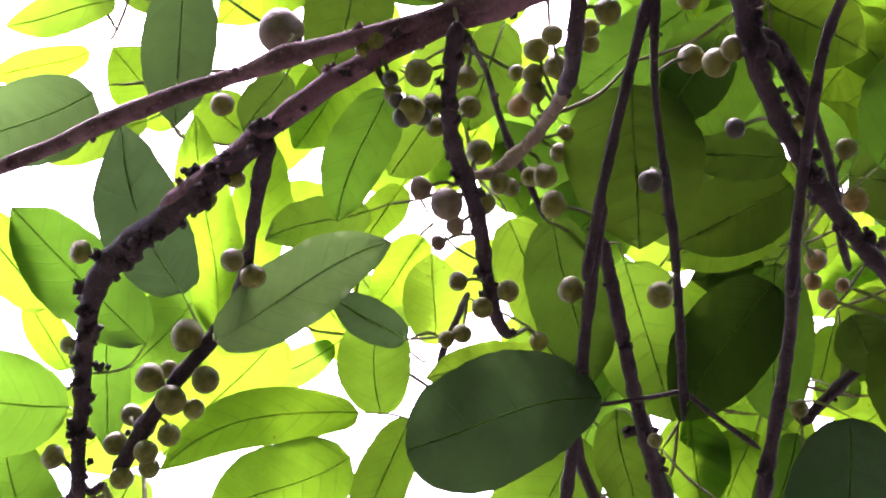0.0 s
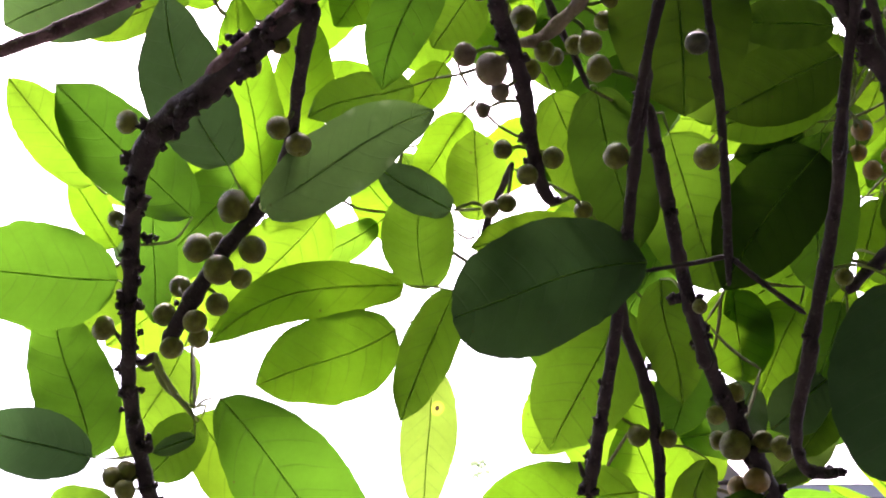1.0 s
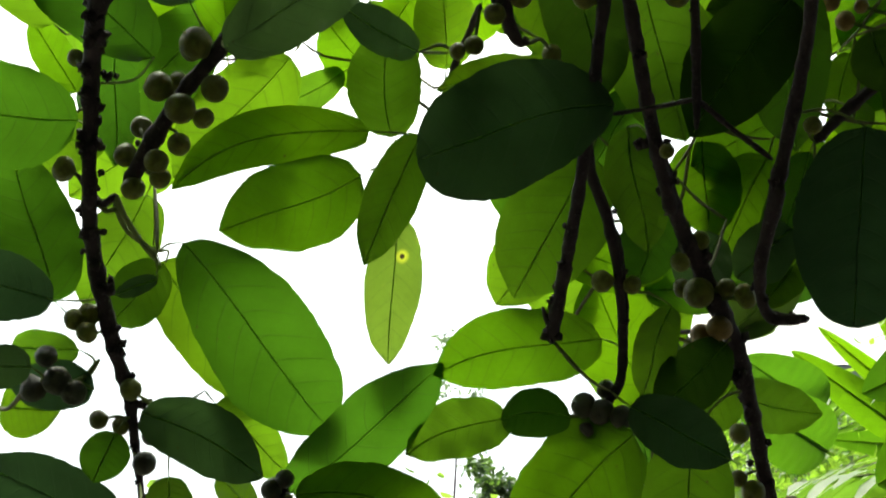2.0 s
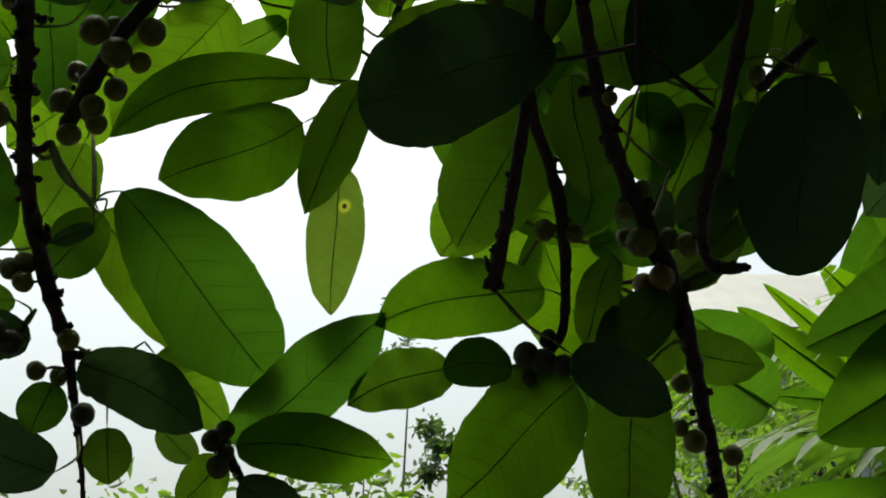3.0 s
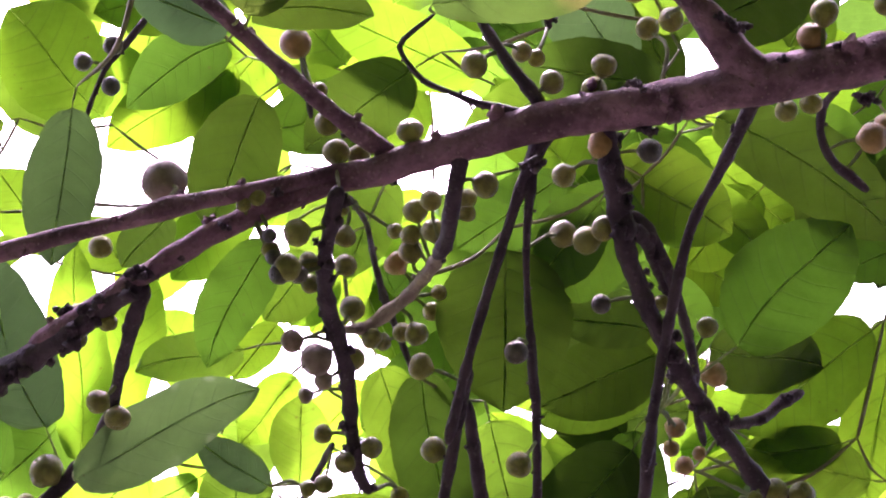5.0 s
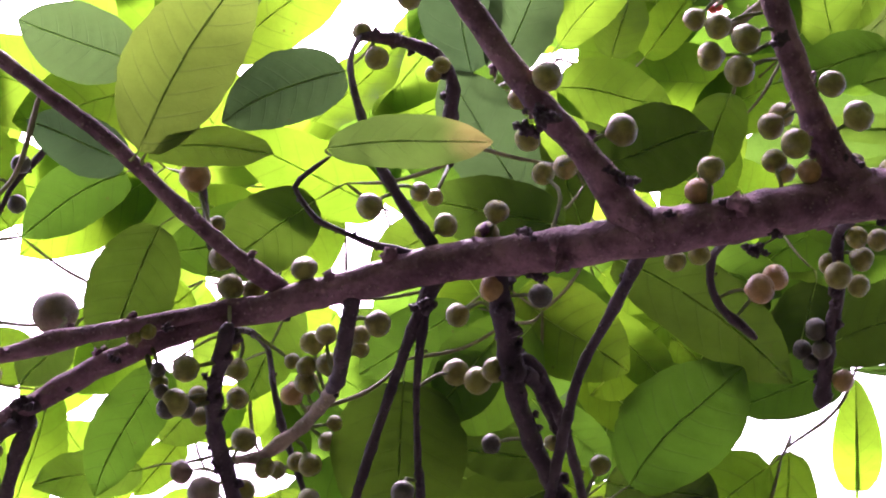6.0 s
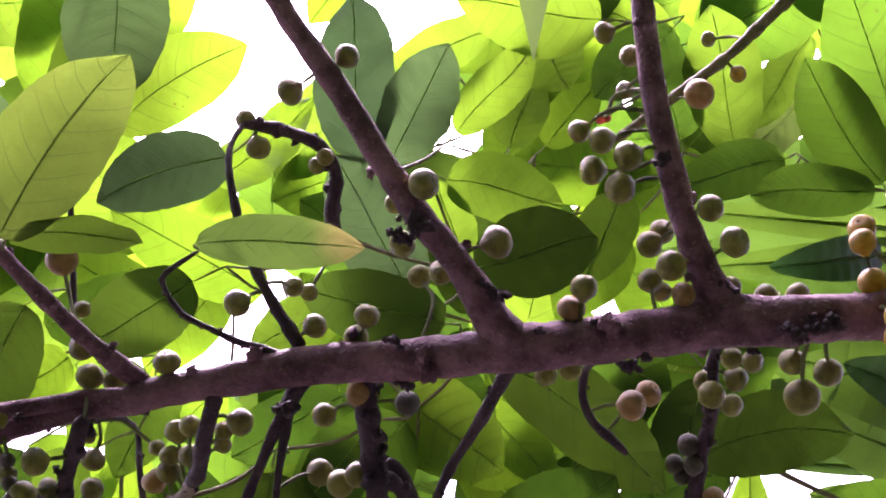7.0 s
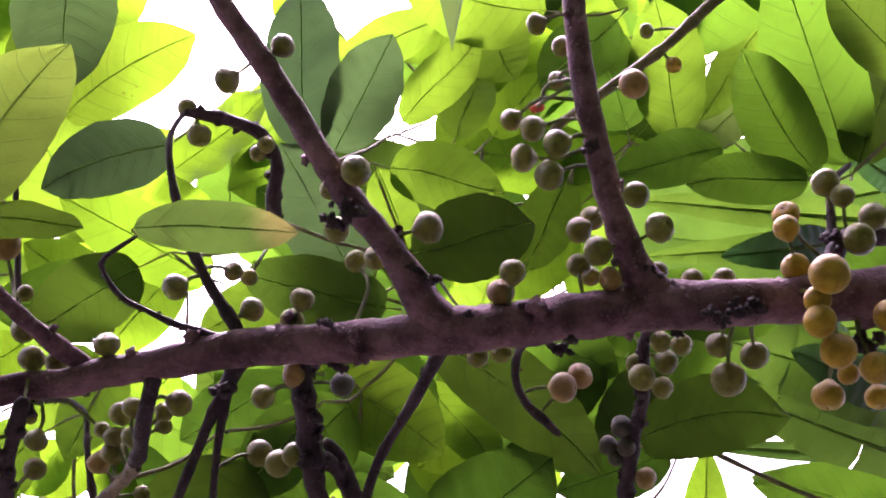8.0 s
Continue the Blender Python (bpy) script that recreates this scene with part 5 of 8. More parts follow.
leaf((0.647, 0.819, 2.190), (0.527, 0.845, 2.206), 0.0476, (-0.242, -0.809, -0.536), (0.658, 0.818, 2.192), tone=-0.3)
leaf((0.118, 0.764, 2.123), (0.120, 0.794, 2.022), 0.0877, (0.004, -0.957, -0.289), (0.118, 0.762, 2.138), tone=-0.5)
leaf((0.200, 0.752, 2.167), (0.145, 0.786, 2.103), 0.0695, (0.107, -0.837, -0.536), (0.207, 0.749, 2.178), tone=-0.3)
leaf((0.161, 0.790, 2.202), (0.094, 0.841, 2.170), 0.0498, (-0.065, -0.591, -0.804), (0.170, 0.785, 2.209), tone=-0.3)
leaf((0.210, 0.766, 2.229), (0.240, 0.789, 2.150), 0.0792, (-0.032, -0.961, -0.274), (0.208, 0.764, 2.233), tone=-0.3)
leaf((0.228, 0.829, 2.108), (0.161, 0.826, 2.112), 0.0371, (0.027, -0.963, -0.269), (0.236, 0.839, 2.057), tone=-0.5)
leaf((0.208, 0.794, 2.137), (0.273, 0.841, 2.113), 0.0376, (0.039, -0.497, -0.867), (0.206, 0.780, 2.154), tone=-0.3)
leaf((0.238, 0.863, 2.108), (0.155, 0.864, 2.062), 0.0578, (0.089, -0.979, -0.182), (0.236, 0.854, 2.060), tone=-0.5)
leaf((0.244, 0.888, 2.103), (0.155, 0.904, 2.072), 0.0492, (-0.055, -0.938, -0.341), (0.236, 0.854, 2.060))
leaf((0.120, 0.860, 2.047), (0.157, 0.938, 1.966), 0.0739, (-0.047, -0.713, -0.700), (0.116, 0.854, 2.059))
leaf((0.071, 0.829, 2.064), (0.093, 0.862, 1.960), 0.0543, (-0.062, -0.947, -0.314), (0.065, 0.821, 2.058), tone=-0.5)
leaf((0.047, 0.917, 2.112), (0.093, 0.966, 2.020), 0.0509, (0.067, -0.895, -0.442), (0.042, 0.914, 2.125))
leaf((0.042, 0.810, 2.206), (0.017, 0.871, 2.157), 0.0445, (0.076, -0.615, -0.785), (0.029, 0.802, 2.158))
leaf((-0.005, 0.839, 2.152), (-0.036, 0.842, 2.103), 0.0442, (0.448, -0.825, -0.346), (0.029, 0.802, 2.158))
leaf((0.335, 0.889, 2.272), (0.280, 0.918, 2.216), 0.0559, (0.155, -0.801, -0.578), (0.343, 0.886, 2.283), tone=0.4)
leaf((0.270, 0.842, 2.104), (0.361, 0.872, 2.112), 0.0564, (0.267, -0.613, -0.744), (0.236, 0.850, 2.059), tone=-0.5)
leaf((0.236, 0.796, 1.913), (0.229, 0.832, 1.803), 0.0750, (-0.490, -0.837, -0.243), (0.195, 0.798, 1.922), tone=-1, blunt=1)
leaf((0.265, 0.859, 2.008), (0.282, 0.877, 1.974), 0.0379, (-0.360, -0.738, -0.571), (0.284, 0.888, 1.993), tone=-0.5)
leaf((0.374, 0.888, 2.060), (0.314, 0.922, 2.060), 0.0342, (-0.469, -0.818, -0.334), (0.384, 0.884, 2.063))
leaf((0.292, 0.914, 2.331), (0.375, 0.927, 2.263), 0.0539, (-0.337, -0.756, -0.562), (0.282, 0.914, 2.342), tone=0.6)
leaf((0.281, 0.951, 2.261), (0.349, 0.973, 2.220), 0.0498, (-0.108, -0.793, -0.599), (0.271, 0.950, 2.270), tone=0.6)
leaf((0.113, 0.896, 1.958), (0.132, 0.965, 1.895), 0.0389, (0.009, -0.675, -0.737), (0.126, 0.854, 1.922), bend=-0.002)
leaf((0.092, 0.942, 1.958), (0.041, 0.969, 1.864), 0.0719, (0.136, -0.929, -0.345), (0.098, 0.941, 1.972))
leaf((0.071, 1.060, 1.950), (0.033, 1.088, 1.897), 0.0550, (0.106, -0.845, -0.524), (0.077, 1.057, 1.962))
leaf((0.098, 0.953, 1.831), (-0.013, 0.995, 1.818), 0.0575, (-0.219, -0.778, -0.588), (0.108, 0.933, 1.815), tone=0.3, bend=-0.044)
leaf((0.040, 1.030, 1.796), (-0.032, 1.021, 1.767), 0.0447, (0.055, -0.987, 0.149), (0.052, 1.033, 1.803), bend=-0.056)
leaf((0.075, 0.939, 1.775), (0.031, 0.939, 1.773), 0.0329, (-0.000, -1.000, 0.011), (0.096, 0.951, 1.782), tone=-0.3, blunt=1, bend=-0.098)
leaf((0.114, 0.932, 1.763), (0.036, 1.002, 1.696), 0.0761, (-0.486, -0.823, -0.293), (0.098, 0.949, 1.785), tone=0.3)
leaf((0.155, 0.953, 1.769), (0.150, 0.981, 1.672), 0.0591, (-0.286, -0.923, -0.256), (0.194, 0.970, 1.802), tone=-0.2, bend=-0.009)
leaf((0.106, 0.884, 1.769), (0.168, 0.900, 1.740), 0.0381, (0.049, -0.921, -0.387), (0.096, 0.883, 1.777), tone=-1)
leaf((0.137, 0.903, 1.838), (0.124, 0.962, 1.794), 0.0277, (-0.202, -0.612, -0.765), (0.107, 0.910, 1.849), bend=-0.023)
leaf((0.176, 0.934, 1.823), (0.129, 0.937, 1.776), 0.0399, (0.080, -0.986, -0.143), (0.180, 0.942, 1.830), tone=-0.5)
leaf((0.198, 1.016, 1.819), (0.161, 1.035, 1.784), 0.0367, (-0.099, -0.918, -0.383), (0.199, 0.982, 1.790))
leaf((0.216, 1.118, 1.840), (0.291, 1.157, 1.830), 0.0414, (0.431, -0.875, -0.222), (0.206, 1.114, 1.845), bend=-0.055)
leaf((0.246, 1.021, 2.023), (0.174, 1.019, 1.983), 0.0654, (0.286, -0.834, -0.473), (0.256, 1.023, 2.032), tone=0.6)
leaf((0.182, 1.011, 1.999), (0.189, 1.045, 1.936), 0.0566, (-0.485, -0.746, -0.456), (0.181, 1.007, 2.013), tone=0.6)
leaf((0.226, 0.998, 1.981), (0.198, 1.062, 1.924), 0.0582, (-0.557, -0.675, -0.484), (0.229, 0.991, 1.992), tone=0.6)
leaf((0.159, 1.062, 1.946), (0.130, 1.063, 1.902), 0.0354, (-0.118, -0.992, 0.055), (0.165, 1.064, 1.959), tone=0.6)
leaf((0.201, 1.049, 1.864), (0.254, 1.026, 1.907), 0.0380, (-0.086, -0.920, -0.383), (0.192, 1.054, 1.860), tone=0.2)
leaf((0.313, 1.023, 2.020), (0.285, 1.047, 2.038), 0.0298, (-0.707, -0.692, -0.146), (0.321, 1.018, 2.017), tone=0.4)
leaf((0.299, 1.016, 2.075), (0.281, 1.020, 2.025), 0.0295, (-0.119, -0.992, -0.031), (0.303, 1.017, 2.089), tone=0.4)
leaf((0.220, 0.918, 1.896), (0.184, 0.934, 1.867), 0.0376, (-0.117, -0.929, -0.351), (0.232, 0.892, 1.946), tone=-0.6)
leaf((-0.183, 0.962, 1.900), (-0.089, 1.052, 1.794), 0.0798, (0.394, -0.843, -0.367), (-0.198, 0.966, 1.892), bend=-0.003, tone=-0.3, blunt=1, peak=0.56)
leaf((-0.215, 1.045, 1.915), (-0.124, 1.082, 1.805), 0.0609, (0.279, -0.956, -0.090), (-0.221, 1.044, 1.927), bend=0.007)
leaf((-0.206, 0.977, 1.785), (-0.126, 0.997, 1.746), 0.0471, (0.262, -0.964, 0.047), (-0.196, 0.991, 1.787), tone=-0.9, bend=0.046)
leaf((-0.170, 1.055, 1.811), (-0.122, 1.110, 1.771), 0.0406, (0.655, -0.724, -0.217), (-0.177, 1.049, 1.819))
leaf((-0.113, 1.054, 1.747), (-0.006, 0.991, 1.825), 0.0567, (-0.003, -0.780, -0.626), (-0.114, 1.023, 1.740), bend=-0.012, tone=-0.3)
leaf((-0.105, 1.004, 1.736), (-0.000, 1.008, 1.727), 0.0459, (0.008, -0.920, -0.393), (-0.113, 1.024, 1.738), bend=0.05, tone=0.3)
leaf((-0.220, 0.992, 1.716), (-0.324, 1.004, 1.756), 0.0497, (-0.072, -0.991, 0.115), (-0.217, 1.040, 1.751), tone=-0.9)
leaf((-0.226, 0.994, 1.776), (-0.237, 0.990, 1.741), 0.0322, (0.228, -0.973, 0.042), (-0.219, 1.009, 1.789), tone=-0.3)
leaf((-0.189, 0.998, 1.747), (-0.189, 1.016, 1.712), 0.0323, (0.181, -0.869, -0.460), (-0.188, 0.983, 1.785), tone=-0.4)
leaf((-0.237, 0.970, 1.799), (-0.304, 0.997, 1.812), 0.0343, (-0.401, -0.888, -0.225), (-0.247, 0.972, 1.807), tone=-1)
leaf((-0.269, 0.933, 1.804), (-0.304, 0.913, 1.800), 0.0289, (0.504, -0.787, -0.355), (-0.274, 0.969, 1.803), tone=-1)
leaf((-0.331, 1.076, 1.813), (-0.287, 1.078, 1.810), 0.0444, (0.041, -0.999, -0.027), (-0.343, 1.077, 1.817))
leaf((-0.259, 1.007, 1.837), (-0.315, 1.035, 1.847), 0.0289, (-0.467, -0.755, -0.460), (-0.239, 0.971, 1.816), tone=-0.2)
leaf((-0.115, 1.030, 1.730), (-0.145, 1.023, 1.699), 0.0346, (0.456, -0.850, -0.263), (-0.110, 1.025, 1.731))
leaf((-0.100, 0.994, 1.711), (-0.059, 1.007, 1.688), 0.0334, (0.009, -0.889, -0.458), (-0.104, 1.028, 1.721), tone=-0.6)
leaf((-0.146, 1.112, 1.745), (-0.178, 1.130, 1.774), 0.0263, (-0.153, -0.901, 0.407), (-0.138, 1.109, 1.741), tone=0.4)
leaf((-0.062, 0.629, 2.164), (-0.112, 0.633, 2.115), 0.0376, (0.245, -0.921, -0.304), (-0.054, 0.584, 2.138), bend=-0.053, tone=-0.3)
leaf((-0.101, 0.965, 2.278), (-0.159, 1.035, 2.209), 0.0638, (-0.047, -0.717, -0.695), (-0.095, 0.959, 2.288), tone=0.5)
leaf((-0.064, 0.952, 2.281), (-0.116, 0.970, 2.204), 0.0553, (0.250, -0.891, -0.378), (-0.058, 0.951, 2.294), tone=0.4)
leaf((-0.074, 1.046, 2.146), (-0.133, 1.043, 2.216), 0.0583, (-0.309, -0.901, -0.305), (-0.066, 1.049, 2.139), tone=0.4)
leaf((-0.058, 1.066, 2.066), (-0.098, 1.023, 2.105), 0.0501, (0.045, -0.688, -0.724), (-0.051, 1.075, 2.063), tone=0.3)
leaf((-0.020, 1.014, 2.249), (-0.068, 1.061, 2.224), 0.0544, (-0.466, -0.734, -0.494), (-0.012, 1.008, 2.257), tone=0.4)
leaf((0.035, 1.018, 2.241), (0.066, 1.029, 2.178), 0.0426, (-0.406, -0.846, -0.346), (0.030, 1.018, 2.255), tone=0.5)
leaf((-0.201, 1.040, 2.093), (-0.236, 1.011, 2.148), 0.0496, (0.310, -0.908, -0.282), (-0.195, 1.047, 2.087), tone=0.3)
leaf((0.081, 0.981, 2.310), (0.045, 1.033, 2.278), 0.0471, (-0.321, -0.656, -0.683), (0.087, 0.975, 2.319), tone=0.5)
leaf((0.286, 0.834, 1.991), (0.298, 0.855, 1.909), 0.0538, (-0.363, -0.889, -0.280), (0.290, 0.887, 1.998), tone=-0.5)
leaf((0.022, 0.895, 2.261), (-0.024, 0.924, 2.205), 0.0529, (0.071, -0.856, -0.513), (0.029, 0.892, 2.272))
leaf((0.009, 0.945, 2.208), (-0.022, 0.992, 2.183), 0.0394, (-0.169, -0.542, -0.823), (0.015, 0.938, 2.216), tone=0.3)
leaf((-0.036, 0.912, 2.271), (-0.078, 0.913, 2.225), 0.0475, (0.424, -0.804, -0.416), (-0.028, 0.914, 2.283), tone=0.3)
leaf((0.234, 0.913, 1.948), (0.209, 0.952, 1.875), 0.0364, (-0.015, -0.885, -0.465), (0.235, 0.892, 1.948), tone=-0.3)
leaf((0.241, 0.948, 1.989), (0.247, 1.023, 1.913), 0.0416, (0.073, -0.716, -0.694), (0.257, 0.891, 1.970), tone=0.4)
leaf((0.249, 1.022, 1.915), (0.219, 1.021, 1.874), 0.0322, (-0.253, -0.946, 0.204), (0.256, 1.024, 1.928))
leaf((0.236, 1.049, 1.885), (0.204, 1.058, 1.868), 0.0322, (-0.260, -0.965, -0.017), (0.247, 1.048, 1.894))
leaf((0.182, 0.968, 1.909), (0.165, 1.017, 1.880), 0.0441, (-0.566, -0.551, -0.613), (0.186, 0.960, 1.918), tone=-1)
leaf((0.152, 0.991, 1.951), (0.128, 1.004, 1.884), 0.0440, (-0.194, -0.974, -0.120), (0.156, 0.991, 1.965), tone=-0.3)
leaf((0.156, 1.003, 1.843), (0.132, 1.020, 1.811), 0.0235, (-0.248, -0.921, -0.301), (0.148, 0.998, 1.848), tone=-0.7)
leaf((0.219, 0.861, 2.047), (0.232, 0.940, 1.960), 0.0535, (-0.232, -0.701, -0.674), (0.236, 0.854, 2.060), bend=-0.034, tone=-0.3)
leaf((0.216, 0.858, 2.031), (0.151, 0.882, 1.944), 0.0632, (0.010, -0.962, -0.273), (0.236, 0.850, 2.059), tone=-0.5, bend=-0.032)
leaf((0.360, 1.032, 2.097), (0.306, 1.062, 2.040), 0.0578, (-0.088, -0.916, -0.393), (0.367, 1.029, 2.109))
leaf((0.259, 1.063, 2.158), (0.190, 1.116, 2.121), 0.0430, (-0.201, -0.716, -0.669), (0.268, 1.058, 2.165), tone=0.5)
leaf((0.321, 1.085, 2.115), (0.370, 1.056, 2.128), 0.0286, (-0.470, -0.861, -0.192), (0.311, 1.093, 2.115), tone=0.5)
leaf((0.400, 0.867, 2.142), (0.306, 0.904, 2.072), 0.0693, (0.088, -0.825, -0.558), (0.410, 0.866, 2.151), tone=0.3)
leaf((0.396, 0.899, 2.038), (0.310, 0.918, 2.067), 0.0485, (-0.251, -0.960, -0.127), (0.407, 0.899, 2.038), tone=-0.2)
leaf((0.436, 0.914, 2.182), (0.417, 0.964, 2.045), 0.0570, (-0.545, -0.808, -0.222), (0.438, 0.912, 2.196), tone=0.3)
leaf((0.451, 1.064, 2.155), (0.422, 1.072, 2.139), 0.0290, (-0.200, -0.966, -0.162), (0.461, 1.063, 2.164), tone=0.5)
leaf((0.359, 0.985, 2.091), (0.365, 1.063, 2.008), 0.0554, (-0.386, -0.658, -0.647), (0.358, 0.979, 2.102), tone=-0.6)
leaf((0.348, 0.980, 1.993), (0.340, 0.996, 1.921), 0.0320, (-0.312, -0.935, -0.167), (0.349, 0.980, 2.008), tone=-0.7)
leaf((0.162, 0.815, 2.304), (0.095, 0.824, 2.245), 0.0447, (0.321, -0.815, -0.482), (0.171, 0.816, 2.315), tone=-0.2)
leaf((-0.046, 0.799, 2.228), (0.053, 0.782, 2.260), 0.0531, (-0.054, -0.941, -0.334), (-0.057, 0.803, 2.227), tone=-0.3)
leaf((0.403, 1.141, 2.224), (0.333, 1.203, 2.171), 0.0669, (-0.099, -0.709, -0.698), (0.411, 1.136, 2.233), tone=0.5)
leaf((0.336, 1.082, 2.228), (0.304, 1.097, 2.157), 0.0434, (-0.387, -0.922, -0.019), (0.341, 1.082, 2.242), tone=0.5)
leaf((0.393, 1.164, 2.223), (0.343, 1.191, 2.172), 0.0533, (-0.336, -0.928, -0.160), (0.401, 1.161, 2.234), tone=0.5)
leaf((0.354, 1.039, 2.116), (0.311, 1.056, 2.042), 0.0571, (-0.202, -0.974, -0.106), (0.360, 1.039, 2.129))
leaf((0.377, 1.008, 2.090), (0.342, 1.037, 2.035), 0.0469, (-0.266, -0.911, -0.314), (0.383, 1.005, 2.102), tone=0.4)
leaf((-0.174, 0.879, 2.290), (-0.256, 0.867, 2.377), 0.0822, (-0.194, -0.929, -0.315), (-0.165, 0.882, 2.284), tone=0.3)
leaf((-0.272, 0.905, 2.347), (-0.206, 0.928, 2.304), 0.0406, (0.105, -0.935, -0.338), (-0.281, 0.904, 2.357), tone=-0.1)
leaf((0.605, 0.897, 2.682), (0.543, 0.957, 2.633), 0.0492, (-0.075, -0.676, -0.733), (0.612, 0.892, 2.691), tone=0.1)
leaf((0.538, 1.417, 2.131), (0.477, 1.434, 2.056), 0.0671, (0.107, -0.947, -0.304), (0.545, 1.417, 2.143), tone=-0.7)
leaf((0.476, 1.312, 2.114), (0.463, 1.343, 2.056), 0.0402, (-0.606, -0.750, -0.265), (0.478, 1.309, 2.127), tone=-0.7)

# broad blades of the banana plant behind
banana = tagged(new("banana_plant"), "banana plant with broad torn green blades", "plant")
banana.location = (1.35, 2.0, 0.0)
bpy.context.view_layer.update()
v, f, _ = tube([(0, 0, -0.05, 0.1), (0.02, 0, 0.9, 0.09), (0, 0.02, 1.8, 0.07), (0.02, 0, 2.5, 0.04)], 0.1, 12, 0.06)
mesh_part("stem", v, f, STALK, banana)
broad_blade(banana, (0.836, 1.106, 2.715), (0.503, 1.040, 2.626), 0.038, (0.304, -0.762, -0.572), BANANA, torn=.1)
broad_blade(banana, (0.838, 1.116, 2.696), (0.532, 1.067, 2.576), 0.038, (0.315, -0.829, -0.462), BANANA, torn=.15)
broad_blade(banana, (0.994, 1.325, 2.836), (0.633, 1.254, 2.757), 0.144, (0.278, -0.769, -0.576), BANANA, torn=.1)
broad_blade(banana, (0.885, 1.115, 2.485), (0.561, 1.016, 2.459), 0.086, (0.276, -0.741, -0.612), BANANA, torn=.1)
broad_blade(banana, (0.920, 1.191, 2.448), (0.615, 1.082, 2.440), 0.077, (0.278, -0.733, -0.621), BANANA, torn=.2)
broad_blade(banana, (0.824, 1.232, 2.478), (0.610, 1.153, 2.413), 0.021, (0.422, -0.811, -0.405), BANANA, torn=.0)
broad_blade(banana, (0.747, 1.475, 2.446), (0.696, 1.327, 2.512), 0.058, (-0.198, -0.341, -0.919), LEAF_LIT, torn=0)
broad_blade(banana, (0.770, 0.999, 2.277), (0.554, 0.903, 2.244), 0.063, (0.411, -0.749, -0.519), BANANA, torn=0)
broad_blade(banana, (0.653, 2.050, 2.006), (0.448, 1.891, 2.091), 0.054, (0.318, -0.734, -0.600), LEAF_LIT, torn=.15)
broad_blade(banana, (0.667, 2.078, 2.058), (0.494, 1.924, 2.134), 0.032, (0.312, -0.680, -0.664), LEAF_LIT, torn=0)
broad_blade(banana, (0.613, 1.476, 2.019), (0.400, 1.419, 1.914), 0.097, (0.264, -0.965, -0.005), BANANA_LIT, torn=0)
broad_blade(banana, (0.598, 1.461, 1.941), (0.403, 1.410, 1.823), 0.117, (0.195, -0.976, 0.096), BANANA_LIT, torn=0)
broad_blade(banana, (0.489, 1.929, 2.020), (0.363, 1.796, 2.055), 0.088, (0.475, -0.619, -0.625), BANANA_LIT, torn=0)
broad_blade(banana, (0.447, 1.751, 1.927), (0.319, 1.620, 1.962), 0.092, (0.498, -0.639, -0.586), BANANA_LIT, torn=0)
broad_blade(banana, (0.609, 1.887, 2.099), (0.526, 1.766, 2.112), 0.044, (0.463, -0.405, -0.788), LEAF_LIT, torn=.4)
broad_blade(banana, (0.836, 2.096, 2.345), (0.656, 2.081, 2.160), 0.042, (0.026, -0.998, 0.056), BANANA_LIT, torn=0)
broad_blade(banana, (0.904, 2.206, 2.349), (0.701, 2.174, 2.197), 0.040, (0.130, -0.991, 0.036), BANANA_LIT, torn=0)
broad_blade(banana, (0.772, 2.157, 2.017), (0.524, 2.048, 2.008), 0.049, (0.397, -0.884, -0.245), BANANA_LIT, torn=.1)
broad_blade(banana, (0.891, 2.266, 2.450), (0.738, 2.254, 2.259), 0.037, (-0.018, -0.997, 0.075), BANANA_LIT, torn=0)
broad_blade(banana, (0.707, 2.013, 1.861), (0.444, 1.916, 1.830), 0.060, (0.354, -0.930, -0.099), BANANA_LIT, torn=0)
broad_blade(banana, (1.308, 1.516, 3.222), (0.627, 1.549, 2.947), 0.261, (0.152, -0.864, -0.479), BANANA, torn=.05)
broad_blade(banana, (1.273, 1.547, 2.950), (0.636, 1.533, 2.764), 0.213, (0.154, -0.875, -0.460), BANANA, torn=.05)
broad_blade(banana, (1.228, 1.528, 2.773), (0.705, 1.467, 2.675), 0.116, (0.191, -0.854, -0.484), BANANA, torn=.05)
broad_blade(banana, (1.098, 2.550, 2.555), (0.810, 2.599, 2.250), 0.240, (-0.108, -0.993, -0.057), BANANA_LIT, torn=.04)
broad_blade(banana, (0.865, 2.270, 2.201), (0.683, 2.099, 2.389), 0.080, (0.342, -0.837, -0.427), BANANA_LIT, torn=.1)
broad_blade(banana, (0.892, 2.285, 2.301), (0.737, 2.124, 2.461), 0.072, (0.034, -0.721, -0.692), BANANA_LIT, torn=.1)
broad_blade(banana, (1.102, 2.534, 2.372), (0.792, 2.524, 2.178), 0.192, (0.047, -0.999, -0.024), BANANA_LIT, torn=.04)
# dark blades stand in for the shade where blades overlap
broad_blade(banana, (0.759, 1.083, 2.651), (0.596, 1.020, 2.557), 0.048, (0.503, -0.795, -0.339), BANANA_SHADE, torn=0)
broad_blade(banana, (0.812, 1.184, 2.569), (0.643, 1.088, 2.536), 0.074, (0.463, -0.597, -0.655), BANANA_SHADE, torn=0)
broad_blade(banana, (0.807, 1.069, 2.466), (0.639, 0.976, 2.426), 0.061, (0.487, -0.626, -0.609), BANANA_SHADE, torn=0)
broad_blade(banana, (0.859, 1.084, 2.755), (0.727, 0.992, 2.717), 0.038, (0.487, -0.360, -0.796), BANANA_SHADE, torn=0)

